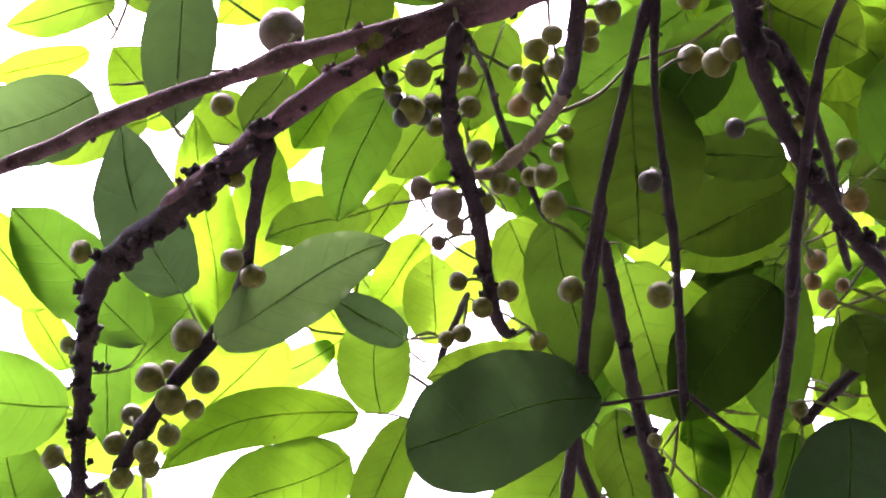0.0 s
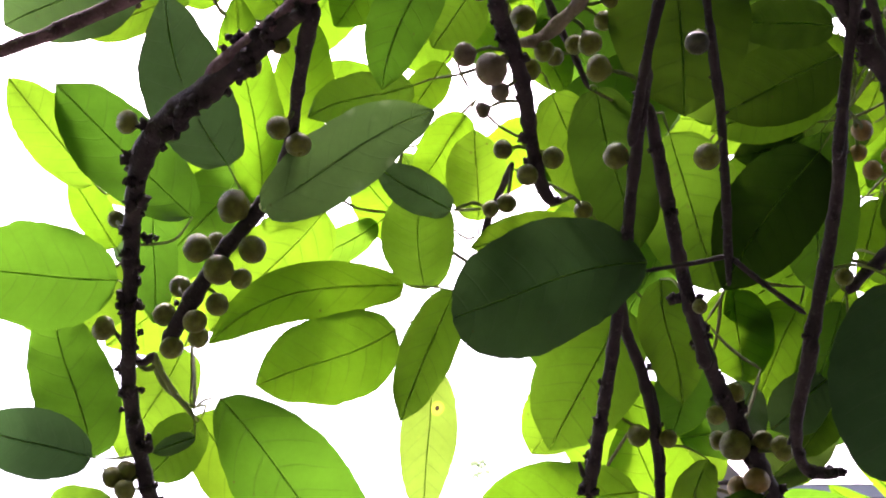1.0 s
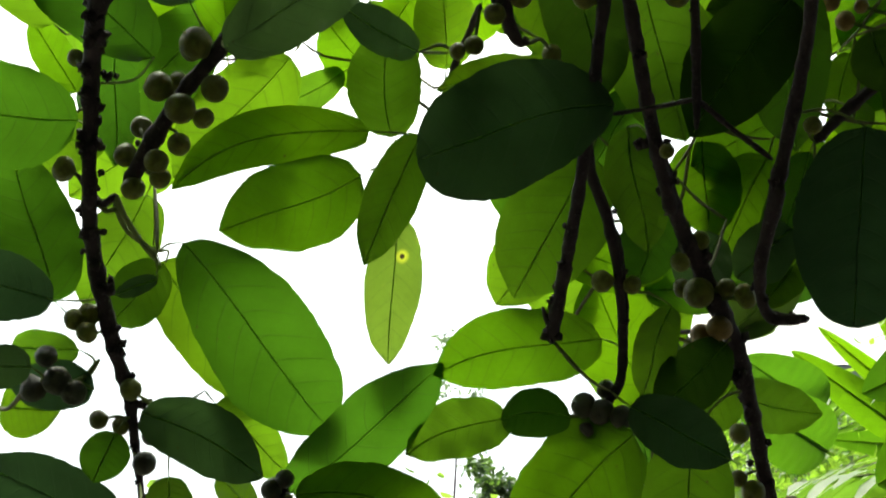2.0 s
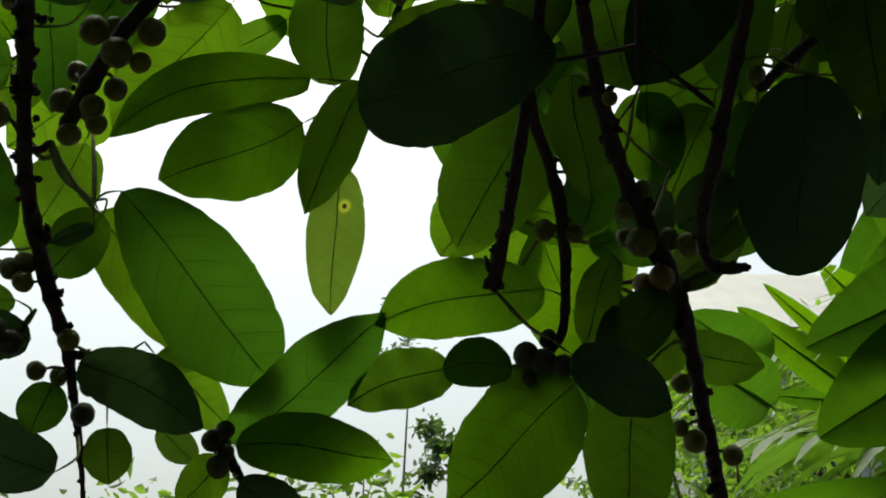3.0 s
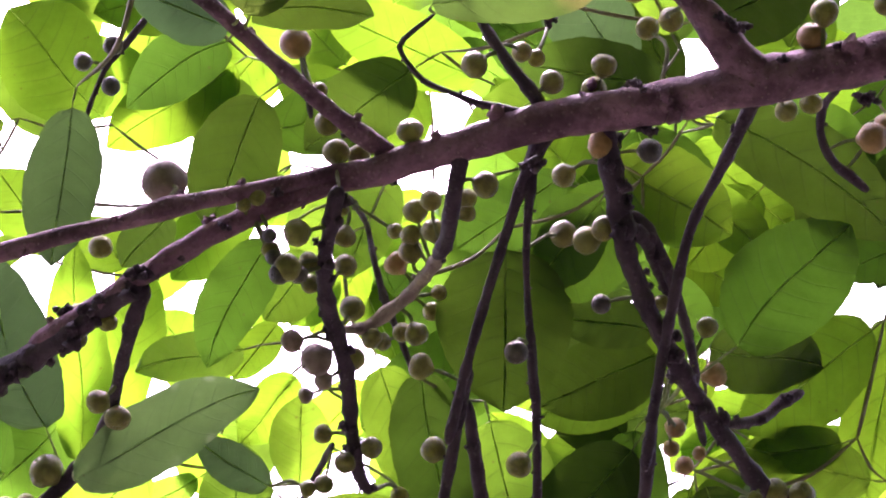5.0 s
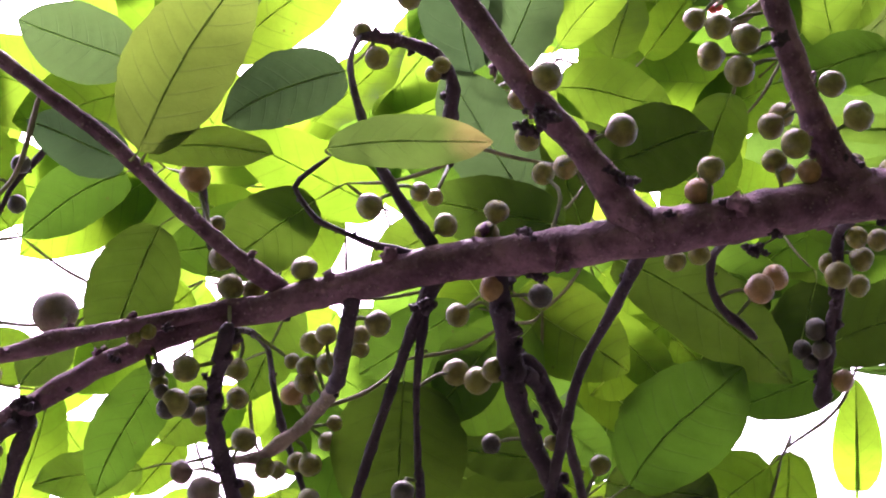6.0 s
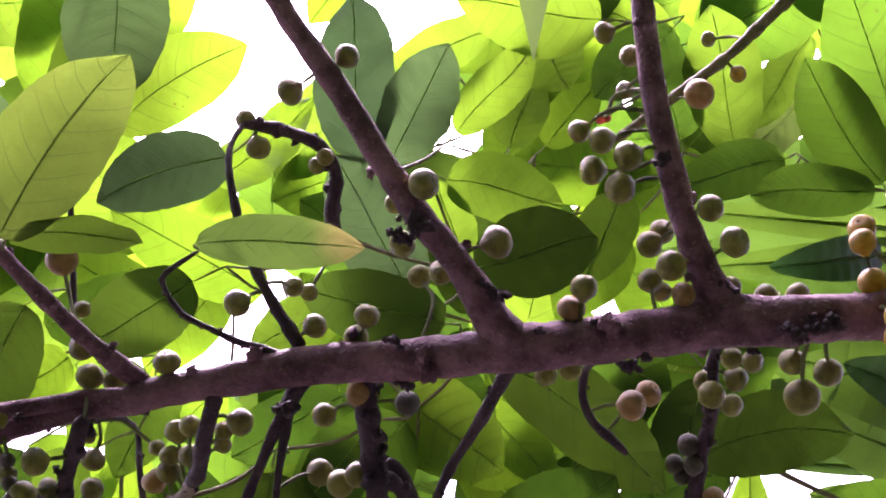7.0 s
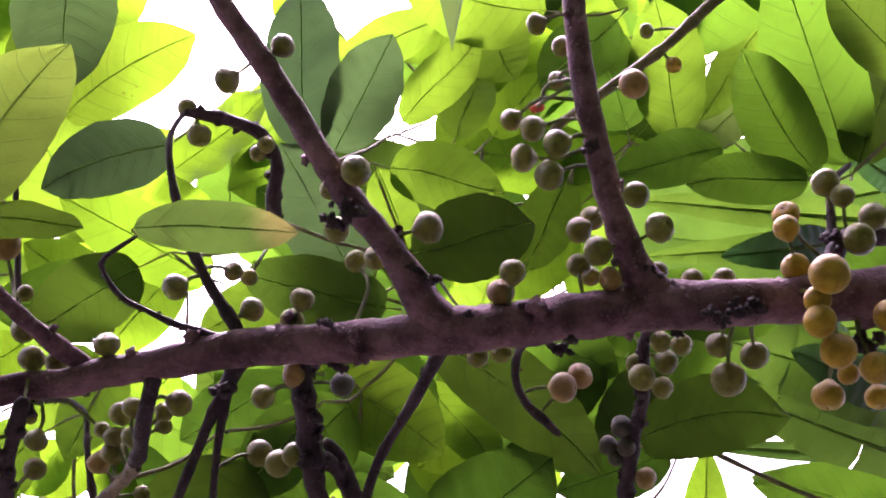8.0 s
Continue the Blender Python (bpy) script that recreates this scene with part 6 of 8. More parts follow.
# leaves deeper in the crown
leaf((0.125, 1.066, 2.197), (0.148, 0.989, 2.273), 0.0526, (0.216, -0.655, -0.724), (0.123, 1.071, 2.193))
leaf((0.197, 0.994, 2.385), (0.267, 1.028, 2.314), 0.0642, (0.068, -0.924, -0.375), (0.193, 0.992, 2.391), tone=-0.3)
leaf((0.116, 1.084, 2.177), (0.048, 0.997, 2.248), 0.0707, (-0.089, -0.587, -0.805), (0.120, 1.089, 2.174), tone=-0.3)
leaf((0.199, 0.932, 2.299), (0.129, 0.907, 2.379), 0.0645, (-0.089, -0.927, -0.363), (0.204, 0.934, 2.295), tone=0.4)
leaf((0.047, 1.175, 2.211), (0.156, 1.244, 2.157), 0.0654, (0.408, -0.868, -0.282), (0.041, 1.172, 2.215), tone=-0.3)
leaf((0.199, 1.090, 2.340), (0.193, 1.004, 2.423), 0.0715, (-0.424, -0.613, -0.666), (0.200, 1.096, 2.337), tone=-0.3)
leaf((0.398, 1.001, 2.328), (0.310, 1.030, 2.268), 0.0664, (0.278, -0.639, -0.717), (0.404, 0.999, 2.333), tone=-0.3)
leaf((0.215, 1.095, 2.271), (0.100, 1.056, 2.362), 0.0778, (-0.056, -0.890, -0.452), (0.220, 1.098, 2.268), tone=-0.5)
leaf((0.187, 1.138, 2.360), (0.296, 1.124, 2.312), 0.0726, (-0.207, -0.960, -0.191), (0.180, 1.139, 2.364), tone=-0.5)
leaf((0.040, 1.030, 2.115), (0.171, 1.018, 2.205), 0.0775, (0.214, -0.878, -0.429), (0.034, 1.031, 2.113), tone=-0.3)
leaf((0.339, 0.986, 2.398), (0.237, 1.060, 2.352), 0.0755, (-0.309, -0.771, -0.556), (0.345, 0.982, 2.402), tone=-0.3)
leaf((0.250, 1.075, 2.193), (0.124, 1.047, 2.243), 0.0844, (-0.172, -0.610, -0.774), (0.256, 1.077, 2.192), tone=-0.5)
leaf((0.006, 1.056, 2.339), (0.140, 1.058, 2.265), 0.0773, (-0.152, -0.942, -0.301), (0.000, 1.056, 2.343), tone=-0.3)
leaf((0.211, 1.173, 2.139), (0.084, 1.161, 2.196), 0.0859, (-0.027, -0.962, -0.270), (0.218, 1.174, 2.137), tone=-0.3)
leaf((0.397, 1.163, 2.256), (0.445, 1.131, 2.346), 0.0497, (0.517, -0.681, -0.518), (0.394, 1.166, 2.252), tone=-0.5)
leaf((0.145, 1.018, 2.399), (0.153, 1.085, 2.306), 0.0688, (0.093, -0.812, -0.577), (0.145, 1.015, 2.406), tone=-0.3)
leaf((0.341, 1.077, 2.374), (0.353, 0.977, 2.478), 0.0681, (-0.108, -0.724, -0.681), (0.340, 1.082, 2.370))
leaf((0.315, 1.049, 2.351), (0.228, 1.107, 2.302), 0.0644, (0.114, -0.536, -0.836), (0.321, 1.046, 2.355), tone=-0.3)
leaf((0.323, 0.973, 2.297), (0.309, 1.024, 2.194), 0.0649, (-0.244, -0.882, -0.404), (0.324, 0.970, 2.305), tone=-0.3)
leaf((0.022, 1.187, 2.204), (0.130, 1.152, 2.212), 0.0635, (-0.291, -0.941, -0.176), (0.016, 1.189, 2.204), tone=0.4)
leaf((0.184, 1.114, 2.244), (0.279, 1.162, 2.208), 0.0646, (-0.026, -0.566, -0.824), (0.178, 1.112, 2.247), tone=-0.5)
leaf((0.174, 0.961, 2.325), (0.200, 1.033, 2.257), 0.0634, (0.183, -0.709, -0.681), (0.173, 0.956, 2.331), tone=-0.3)
leaf((0.365, 0.927, 2.577), (0.470, 0.890, 2.603), 0.0628, (-0.063, -0.682, -0.728), (0.359, 0.929, 2.577), tone=-0.3)
leaf((0.538, 0.849, 2.742), (0.451, 0.937, 2.675), 0.0781, (-0.407, -0.775, -0.484), (0.542, 0.846, 2.747), tone=0.4)
leaf((0.272, 0.754, 2.675), (0.267, 0.776, 2.533), 0.0818, (0.382, -0.911, -0.153), (0.272, 0.753, 2.683), tone=-0.3)
leaf((0.269, 0.863, 2.567), (0.356, 0.839, 2.651), 0.0698, (-0.028, -0.969, -0.246), (0.264, 0.865, 2.564), tone=0.4)
leaf((0.215, 0.860, 2.604), (0.155, 0.895, 2.526), 0.0544, (-0.073, -0.933, -0.353), (0.219, 0.858, 2.611))
leaf((0.323, 0.899, 2.575), (0.396, 0.885, 2.660), 0.0674, (0.183, -0.932, -0.314), (0.319, 0.901, 2.571), tone=-0.3)
leaf((0.415, 0.861, 2.510), (0.282, 0.844, 2.483), 0.0683, (0.231, -0.584, -0.778), (0.421, 0.862, 2.513), tone=0.4)
leaf((0.115, 1.042, 2.481), (0.084, 1.001, 2.608), 0.0676, (-0.218, -0.913, -0.344), (0.117, 1.044, 2.476), tone=-0.3)
leaf((0.198, 0.992, 2.585), (0.099, 0.988, 2.508), 0.0721, (0.266, -0.919, -0.290), (0.203, 0.993, 2.590), tone=0.4)
leaf((0.182, 0.904, 2.632), (0.099, 0.990, 2.537), 0.0812, (-0.345, -0.824, -0.450), (0.186, 0.901, 2.638))
leaf((-0.207, 0.893, 2.586), (-0.065, 0.837, 2.583), 0.0929, (-0.356, -0.901, -0.249), (-0.214, 0.896, 2.587))
leaf((0.465, 0.801, 2.608), (0.458, 0.729, 2.687), 0.0603, (0.386, -0.698, -0.603), (0.466, 0.806, 2.604), tone=-0.3)
leaf((0.574, 0.835, 2.724), (0.667, 0.813, 2.759), 0.0525, (-0.178, -0.976, -0.128), (0.568, 0.837, 2.723))
leaf((0.154, 0.927, 2.603), (0.229, 1.005, 2.501), 0.0742, (0.486, -0.828, -0.278), (0.151, 0.924, 2.609), tone=-0.3)
leaf((0.377, 1.003, 2.532), (0.472, 0.999, 2.596), 0.0574, (0.211, -0.902, -0.377), (0.371, 1.004, 2.529), tone=0.4)
leaf((0.236, 0.979, 2.439), (0.124, 0.967, 2.500), 0.0756, (-0.158, -0.874, -0.459), (0.242, 0.981, 2.437), tone=-0.3)
leaf((0.498, 0.877, 2.575), (0.391, 0.846, 2.569), 0.0521, (0.241, -0.722, -0.649), (0.505, 0.879, 2.576), tone=-0.3)
leaf((0.437, 0.784, 2.607), (0.565, 0.733, 2.678), 0.0907, (0.070, -0.744, -0.664), (0.432, 0.787, 2.605), tone=-0.3)
leaf((0.035, 0.981, 2.498), (0.120, 0.900, 2.562), 0.0672, (-0.595, -0.781, -0.191), (0.030, 0.985, 2.496), tone=0.4)
leaf((0.713, 0.819, 2.599), (0.579, 0.778, 2.629), 0.0849, (0.145, -0.849, -0.508), (0.720, 0.821, 2.599))
leaf((0.279, 0.769, 2.545), (0.362, 0.735, 2.661), 0.0736, (0.382, -0.779, -0.497), (0.275, 0.771, 2.541), tone=-0.3)
leaf((0.372, 0.872, 2.471), (0.469, 0.832, 2.516), 0.0629, (-0.053, -0.800, -0.597), (0.366, 0.875, 2.470), tone=0.4)
leaf((0.609, 0.831, 2.727), (0.729, 0.860, 2.751), 0.0748, (0.301, -0.744, -0.597), (0.603, 0.830, 2.727))
leaf((0.547, 0.915, 2.444), (0.433, 0.930, 2.364), 0.0686, (-0.055, -0.993, -0.105), (0.553, 0.915, 2.449), tone=-0.3)
leaf((0.606, 0.982, 2.649), (0.492, 0.943, 2.666), 0.0635, (0.233, -0.873, -0.428), (0.613, 0.984, 2.650), tone=-0.3)
leaf((-0.021, 1.111, 2.364), (-0.122, 1.083, 2.392), 0.0637, (0.224, -0.958, -0.176), (-0.015, 1.114, 2.363), tone=0.4)
leaf((0.325, 0.873, 2.335), (0.448, 0.920, 2.331), 0.0641, (0.206, -0.606, -0.769), (0.319, 0.871, 2.337), tone=-0.3)
leaf((0.402, 0.974, 2.611), (0.287, 0.992, 2.613), 0.0678, (-0.136, -0.827, -0.546), (0.409, 0.973, 2.612), tone=-0.3)
leaf((-0.060, 0.781, 2.510), (-0.072, 0.864, 2.421), 0.0569, (0.319, -0.671, -0.669), (-0.059, 0.777, 2.516))
leaf((0.333, 0.849, 2.555), (0.318, 0.768, 2.682), 0.0872, (0.271, -0.825, -0.495), (0.333, 0.853, 2.550), tone=0.4)
leaf((-0.025, 0.920, 2.398), (0.046, 0.885, 2.483), 0.0536, (0.352, -0.724, -0.593), (-0.029, 0.922, 2.395))
leaf((0.501, 0.867, 2.646), (0.358, 0.866, 2.665), 0.0832, (-0.066, -0.829, -0.555), (0.508, 0.868, 2.647), tone=-0.3)
leaf((-0.156, 0.960, 2.519), (-0.064, 0.914, 2.545), 0.0606, (-0.102, -0.633, -0.767), (-0.162, 0.963, 2.519))
leaf((-0.036, 1.021, 2.522), (-0.129, 1.037, 2.398), 0.0772, (-0.109, -0.993, -0.042), (-0.031, 1.021, 2.529), tone=0.4)
leaf((-0.052, 0.869, 2.625), (-0.034, 0.911, 2.531), 0.0505, (0.107, -0.915, -0.389), (-0.053, 0.866, 2.633), tone=0.4)
leaf((0.007, 0.902, 2.376), (-0.092, 0.865, 2.478), 0.0807, (-0.181, -0.858, -0.481), (0.011, 0.904, 2.373))
leaf((0.460, 1.014, 2.368), (0.532, 0.984, 2.483), 0.0817, (-0.328, -0.944, -0.041), (0.456, 1.016, 2.364), tone=-0.5)
leaf((0.190, 1.061, 2.481), (0.095, 1.017, 2.505), 0.0517, (0.035, -0.541, -0.840), (0.197, 1.064, 2.481), tone=-0.3)
leaf((0.604, 0.842, 2.648), (0.580, 0.886, 2.553), 0.0573, (0.433, -0.767, -0.474), (0.606, 0.839, 2.655), tone=-0.3)
leaf((0.275, 0.942, 2.603), (0.265, 0.899, 2.711), 0.0695, (0.060, -0.930, -0.364), (0.276, 0.945, 2.598), tone=-0.3)
leaf((0.292, 1.003, 2.471), (0.185, 1.018, 2.519), 0.0577, (-0.082, -0.990, 0.113), (0.298, 1.003, 2.469))
leaf((0.599, 0.815, 2.720), (0.629, 0.921, 2.623), 0.0705, (0.532, -0.649, -0.544), (0.598, 0.811, 2.726))
leaf((-0.129, 0.784, 2.575), (-0.011, 0.811, 2.524), 0.0623, (0.166, -0.978, -0.129), (-0.136, 0.783, 2.579), tone=0.4)
leaf((0.679, 0.944, 2.627), (0.691, 0.846, 2.737), 0.0684, (-0.269, -0.733, -0.625), (0.678, 0.949, 2.623), tone=-0.3)
leaf((-0.197, 0.931, 2.642), (-0.093, 0.974, 2.563), 0.0659, (-0.231, -0.695, -0.681), (-0.202, 0.930, 2.647))
leaf((0.281, 0.891, 2.823), (0.260, 0.921, 2.717), 0.0578, (0.152, -0.944, -0.294), (0.282, 0.890, 2.831), tone=0.4)
leaf((0.252, 0.945, 2.514), (0.377, 0.935, 2.500), 0.0622, (-0.117, -0.891, -0.438), (0.245, 0.946, 2.516), tone=-0.3)
leaf((0.718, 0.851, 2.423), (0.607, 0.846, 2.424), 0.0658, (0.036, -0.883, -0.467), (0.725, 0.852, 2.424), tone=-0.3)
leaf((-0.044, 1.063, 2.353), (-0.130, 0.975, 2.431), 0.0715, (0.059, -0.696, -0.715), (-0.040, 1.067, 2.350))
leaf((0.457, 0.877, 2.381), (0.568, 0.845, 2.363), 0.0593, (-0.287, -0.956, -0.053), (0.450, 0.879, 2.383), tone=-0.3)
leaf((0.313, 0.778, 2.632), (0.416, 0.772, 2.572), 0.0596, (-0.172, -0.967, -0.189), (0.307, 0.779, 2.637))
leaf((-0.026, 0.768, 2.615), (-0.033, 0.816, 2.479), 0.0810, (-0.112, -0.940, -0.322), (-0.026, 0.766, 2.623))
leaf((0.705, 0.795, 2.614), (0.587, 0.716, 2.685), 0.0732, (0.282, -0.837, -0.469), (0.710, 0.799, 2.612), tone=0.4)
leaf((0.311, 0.774, 2.592), (0.198, 0.805, 2.537), 0.0657, (-0.211, -0.969, -0.126), (0.317, 0.772, 2.596), tone=0.4)
leaf((0.433, 0.810, 2.504), (0.492, 0.799, 2.601), 0.0674, (0.291, -0.915, -0.280), (0.429, 0.811, 2.500), tone=-0.3)
leaf((0.346, 0.852, 2.605), (0.276, 0.880, 2.501), 0.0749, (0.079, -0.948, -0.307), (0.350, 0.851, 2.612), tone=0.4)
leaf((0.150, 0.885, 2.667), (0.129, 0.938, 2.584), 0.0473, (-0.451, -0.800, -0.396), (0.151, 0.882, 2.674), tone=-0.3)
leaf((0.699, 0.807, 2.720), (0.569, 0.746, 2.755), 0.0824, (0.247, -0.824, -0.509), (0.705, 0.810, 2.720), tone=-0.3)
leaf((-0.096, 0.884, 2.489), (-0.087, 0.798, 2.608), 0.0886, (-0.253, -0.792, -0.555), (-0.096, 0.889, 2.485), tone=0.4)
leaf((0.577, 0.747, 2.631), (0.484, 0.738, 2.694), 0.0543, (-0.231, -0.856, -0.461), (0.583, 0.748, 2.629), tone=-0.3)
leaf((-0.123, 1.070, 2.470), (-0.131, 1.008, 2.564), 0.0648, (0.119, -0.832, -0.542), (-0.123, 1.075, 2.466))
leaf((0.592, 1.054, 2.473), (0.550, 1.074, 2.382), 0.0560, (0.198, -0.934, -0.297), (0.594, 1.053, 2.480), tone=-0.3)
leaf((0.377, 1.075, 2.368), (0.485, 1.096, 2.380), 0.0630, (0.203, -0.971, -0.126), (0.370, 1.074, 2.368), tone=-0.5)
leaf((0.428, 0.914, 2.367), (0.381, 0.975, 2.275), 0.0627, (-0.239, -0.861, -0.449), (0.431, 0.910, 2.373), tone=-0.5)
leaf((0.530, 0.882, 2.394), (0.465, 0.895, 2.292), 0.0598, (0.304, -0.901, -0.308), (0.534, 0.882, 2.401), tone=-0.3)
leaf((0.565, 1.069, 2.157), (0.442, 1.012, 2.179), 0.0849, (0.064, -0.473, -0.879), (0.571, 1.073, 2.157), tone=0.4)
leaf((0.511, 1.004, 2.429), (0.406, 0.933, 2.481), 0.0715, (0.127, -0.704, -0.699), (0.517, 1.008, 2.427), tone=0.4)
leaf((0.370, 1.116, 2.242), (0.472, 1.117, 2.229), 0.0624, (-0.025, -0.962, -0.272), (0.363, 1.116, 2.244), tone=-0.5)
leaf((-0.157, 0.974, 2.511), (-0.176, 1.005, 2.410), 0.0513, (0.442, -0.830, -0.340), (-0.156, 0.972, 2.519))
leaf((-0.213, 1.104, 2.524), (-0.072, 1.088, 2.468), 0.0820, (-0.136, -0.989, -0.059), (-0.219, 1.105, 2.528))
leaf((-0.213, 0.955, 2.498), (-0.274, 1.024, 2.435), 0.0661, (-0.309, -0.778, -0.547), (-0.209, 0.952, 2.504))
leaf((-0.134, 0.930, 2.452), (-0.267, 0.893, 2.466), 0.0848, (0.229, -0.918, -0.323), (-0.128, 0.933, 2.453))
leaf((-0.209, 0.982, 2.416), (-0.326, 0.971, 2.396), 0.0727, (0.115, -0.984, -0.138), (-0.203, 0.983, 2.418), tone=0.4)
leaf((-0.038, 0.992, 2.454), (0.100, 0.966, 2.462), 0.0786, (-0.075, -0.634, -0.770), (-0.045, 0.994, 2.455), tone=0.4)
leaf((-0.277, 0.891, 2.521), (-0.213, 0.944, 2.415), 0.0656, (0.184, -0.919, -0.350), (-0.281, 0.888, 2.528))
leaf((-0.073, 0.892, 2.463), (-0.201, 0.913, 2.418), 0.0734, (0.045, -0.848, -0.528), (-0.066, 0.892, 2.467))
leaf((-0.286, 1.009, 2.432), (-0.147, 0.981, 2.401), 0.0795, (-0.257, -0.911, -0.323), (-0.293, 1.011, 2.434), tone=0.4)
leaf((0.122, 1.198, 2.112), (0.015, 1.221, 2.054), 0.0674, (0.144, -0.799, -0.584), (0.128, 1.197, 2.116))
leaf((0.350, 1.187, 1.982), (0.224, 1.254, 1.950), 0.0719, (-0.060, -0.523, -0.850), (0.356, 1.184, 1.985), tone=-0.3)
leaf((0.086, 1.173, 1.973), (0.183, 1.173, 1.944), 0.0487, (-0.064, -0.971, -0.230), (0.079, 1.173, 1.977), tone=0.4)
leaf((0.095, 1.258, 1.926), (0.086, 1.192, 2.041), 0.0668, (-0.198, -0.844, -0.499), (0.095, 1.262, 1.921))
leaf((0.218, 1.137, 2.108), (0.150, 1.089, 2.165), 0.0499, (0.346, -0.880, -0.325), (0.223, 1.141, 2.105), tone=0.4)
leaf((0.156, 1.161, 1.932), (0.255, 1.187, 1.948), 0.0479, (0.259, -0.966, -0.010), (0.150, 1.159, 1.932), tone=-0.3)
leaf((0.028, 1.137, 2.042), (0.100, 1.183, 1.972), 0.0516, (0.079, -0.870, -0.487), (0.023, 1.135, 2.048), tone=-0.3)
leaf((-0.263, 1.114, 2.070), (-0.280, 1.039, 2.149), 0.0554, (-0.294, -0.661, -0.691), (-0.262, 1.119, 2.066), tone=-0.3)
leaf((-0.247, 1.173, 2.107), (-0.223, 1.152, 2.225), 0.0647, (-0.151, -0.978, -0.147), (-0.249, 1.175, 2.101), tone=0.4)
leaf((-0.212, 1.159, 2.099), (-0.337, 1.222, 2.037), 0.0865, (-0.072, -0.768, -0.636), (-0.206, 1.156, 2.104))
leaf((-0.355, 1.030, 1.990), (-0.254, 1.033, 2.012), 0.0532, (0.101, -0.936, -0.338), (-0.361, 1.030, 1.990))
leaf((-0.183, 1.000, 2.098), (-0.259, 1.025, 2.005), 0.0639, (0.077, -0.945, -0.317), (-0.179, 0.999, 2.105), tone=-0.3)
leaf((-0.454, 1.376, 2.351), (-0.351, 1.441, 2.284), 0.0779, (-0.080, -0.655, -0.752), (-0.459, 1.373, 2.356))
leaf((-0.417, 1.450, 2.186), (-0.518, 1.471, 2.222), 0.0624, (-0.202, -0.979, 0.010), (-0.410, 1.449, 2.185))
leaf((-0.400, 1.457, 2.227), (-0.259, 1.402, 2.270), 0.0776, (-0.188, -0.851, -0.491), (-0.406, 1.460, 2.227), tone=-1)
leaf((0.169, 1.458, 2.357), (0.220, 1.400, 2.428), 0.0631, (0.303, -0.615, -0.728), (0.165, 1.463, 2.354), tone=-1)
leaf((0.253, 1.341, 2.468), (0.150, 1.343, 2.447), 0.0500, (-0.003, -0.997, -0.078), (0.260, 1.342, 2.471), tone=-0.3)
leaf((0.261, 1.454, 2.382), (0.260, 1.397, 2.507), 0.0818, (-0.297, -0.868, -0.399), (0.261, 1.457, 2.377))
leaf((0.172, 1.530, 2.393), (0.101, 1.504, 2.511), 0.0751, (-0.570, -0.660, -0.490), (0.175, 1.532, 2.388), tone=-1)
leaf((0.510, 1.422, 2.581), (0.550, 1.399, 2.699), 0.0757, (-0.187, -0.974, -0.131), (0.508, 1.424, 2.576), tone=-1)
leaf((0.386, 1.331, 2.576), (0.294, 1.318, 2.614), 0.0541, (-0.212, -0.651, -0.728), (0.393, 1.332, 2.574))
leaf((0.352, 1.459, 2.651), (0.240, 1.451, 2.633), 0.0579, (0.168, -0.602, -0.781), (0.359, 1.460, 2.654), tone=0.4)
leaf((0.156, 1.296, 2.475), (0.131, 1.343, 2.377), 0.0582, (0.472, -0.742, -0.476), (0.157, 1.294, 2.482), tone=-0.5)
leaf((0.532, 1.359, 2.693), (0.425, 1.354, 2.664), 0.0511, (0.032, -0.998, 0.051), (0.538, 1.360, 2.696))
leaf((0.198, 1.432, 2.556), (0.351, 1.427, 2.517), 0.0808, (-0.108, -0.954, -0.279), (0.191, 1.433, 2.560), tone=-1)
leaf((0.525, 1.474, 2.612), (0.427, 1.454, 2.633), 0.0552, (-0.062, -0.555, -0.830), (0.532, 1.476, 2.612))
leaf((0.408, 1.366, 2.491), (0.311, 1.385, 2.511), 0.0547, (-0.270, -0.764, -0.586), (0.414, 1.365, 2.491), tone=-1)
leaf((0.148, 1.387, 2.511), (0.269, 1.347, 2.586), 0.0795, (0.028, -0.861, -0.508), (0.142, 1.389, 2.509), tone=-1)
leaf((0.184, 1.250, 2.656), (0.208, 1.301, 2.531), 0.0807, (0.193, -0.921, -0.339), (0.183, 1.247, 2.664), tone=-0.3)
leaf((0.551, 1.472, 2.532), (0.541, 1.404, 2.620), 0.0515, (0.471, -0.722, -0.507), (0.551, 1.477, 2.528))
leaf((0.354, 1.451, 2.651), (0.463, 1.502, 2.633), 0.0642, (0.252, -0.752, -0.609), (0.348, 1.448, 2.654), tone=0.4)
leaf((0.526, 1.472, 2.458), (0.480, 1.390, 2.548), 0.0717, (-0.366, -0.582, -0.726), (0.529, 1.477, 2.455))
leaf((0.193, 1.329, 2.538), (0.100, 1.365, 2.502), 0.0606, (-0.288, -0.935, -0.205), (0.199, 1.327, 2.541), tone=-1)
leaf((0.590, 1.528, 2.381), (0.516, 1.508, 2.472), 0.0715, (-0.428, -0.753, -0.500), (0.594, 1.529, 2.377), tone=-1)
leaf((0.439, 1.252, 2.599), (0.371, 1.323, 2.534), 0.0644, (-0.381, -0.796, -0.470), (0.443, 1.248, 2.604), tone=-0.5)
leaf((0.571, 1.260, 2.616), (0.476, 1.290, 2.583), 0.0547, (-0.243, -0.955, -0.169), (0.577, 1.258, 2.620), tone=-0.3)
leaf((0.215, 1.182, 2.610), (0.269, 1.243, 2.537), 0.0577, (-0.261, -0.639, -0.723), (0.211, 1.179, 2.616), tone=-1)
leaf((0.355, 1.391, 2.753), (0.492, 1.448, 2.731), 0.0915, (0.088, -0.523, -0.848), (0.348, 1.388, 2.755), tone=0.4)
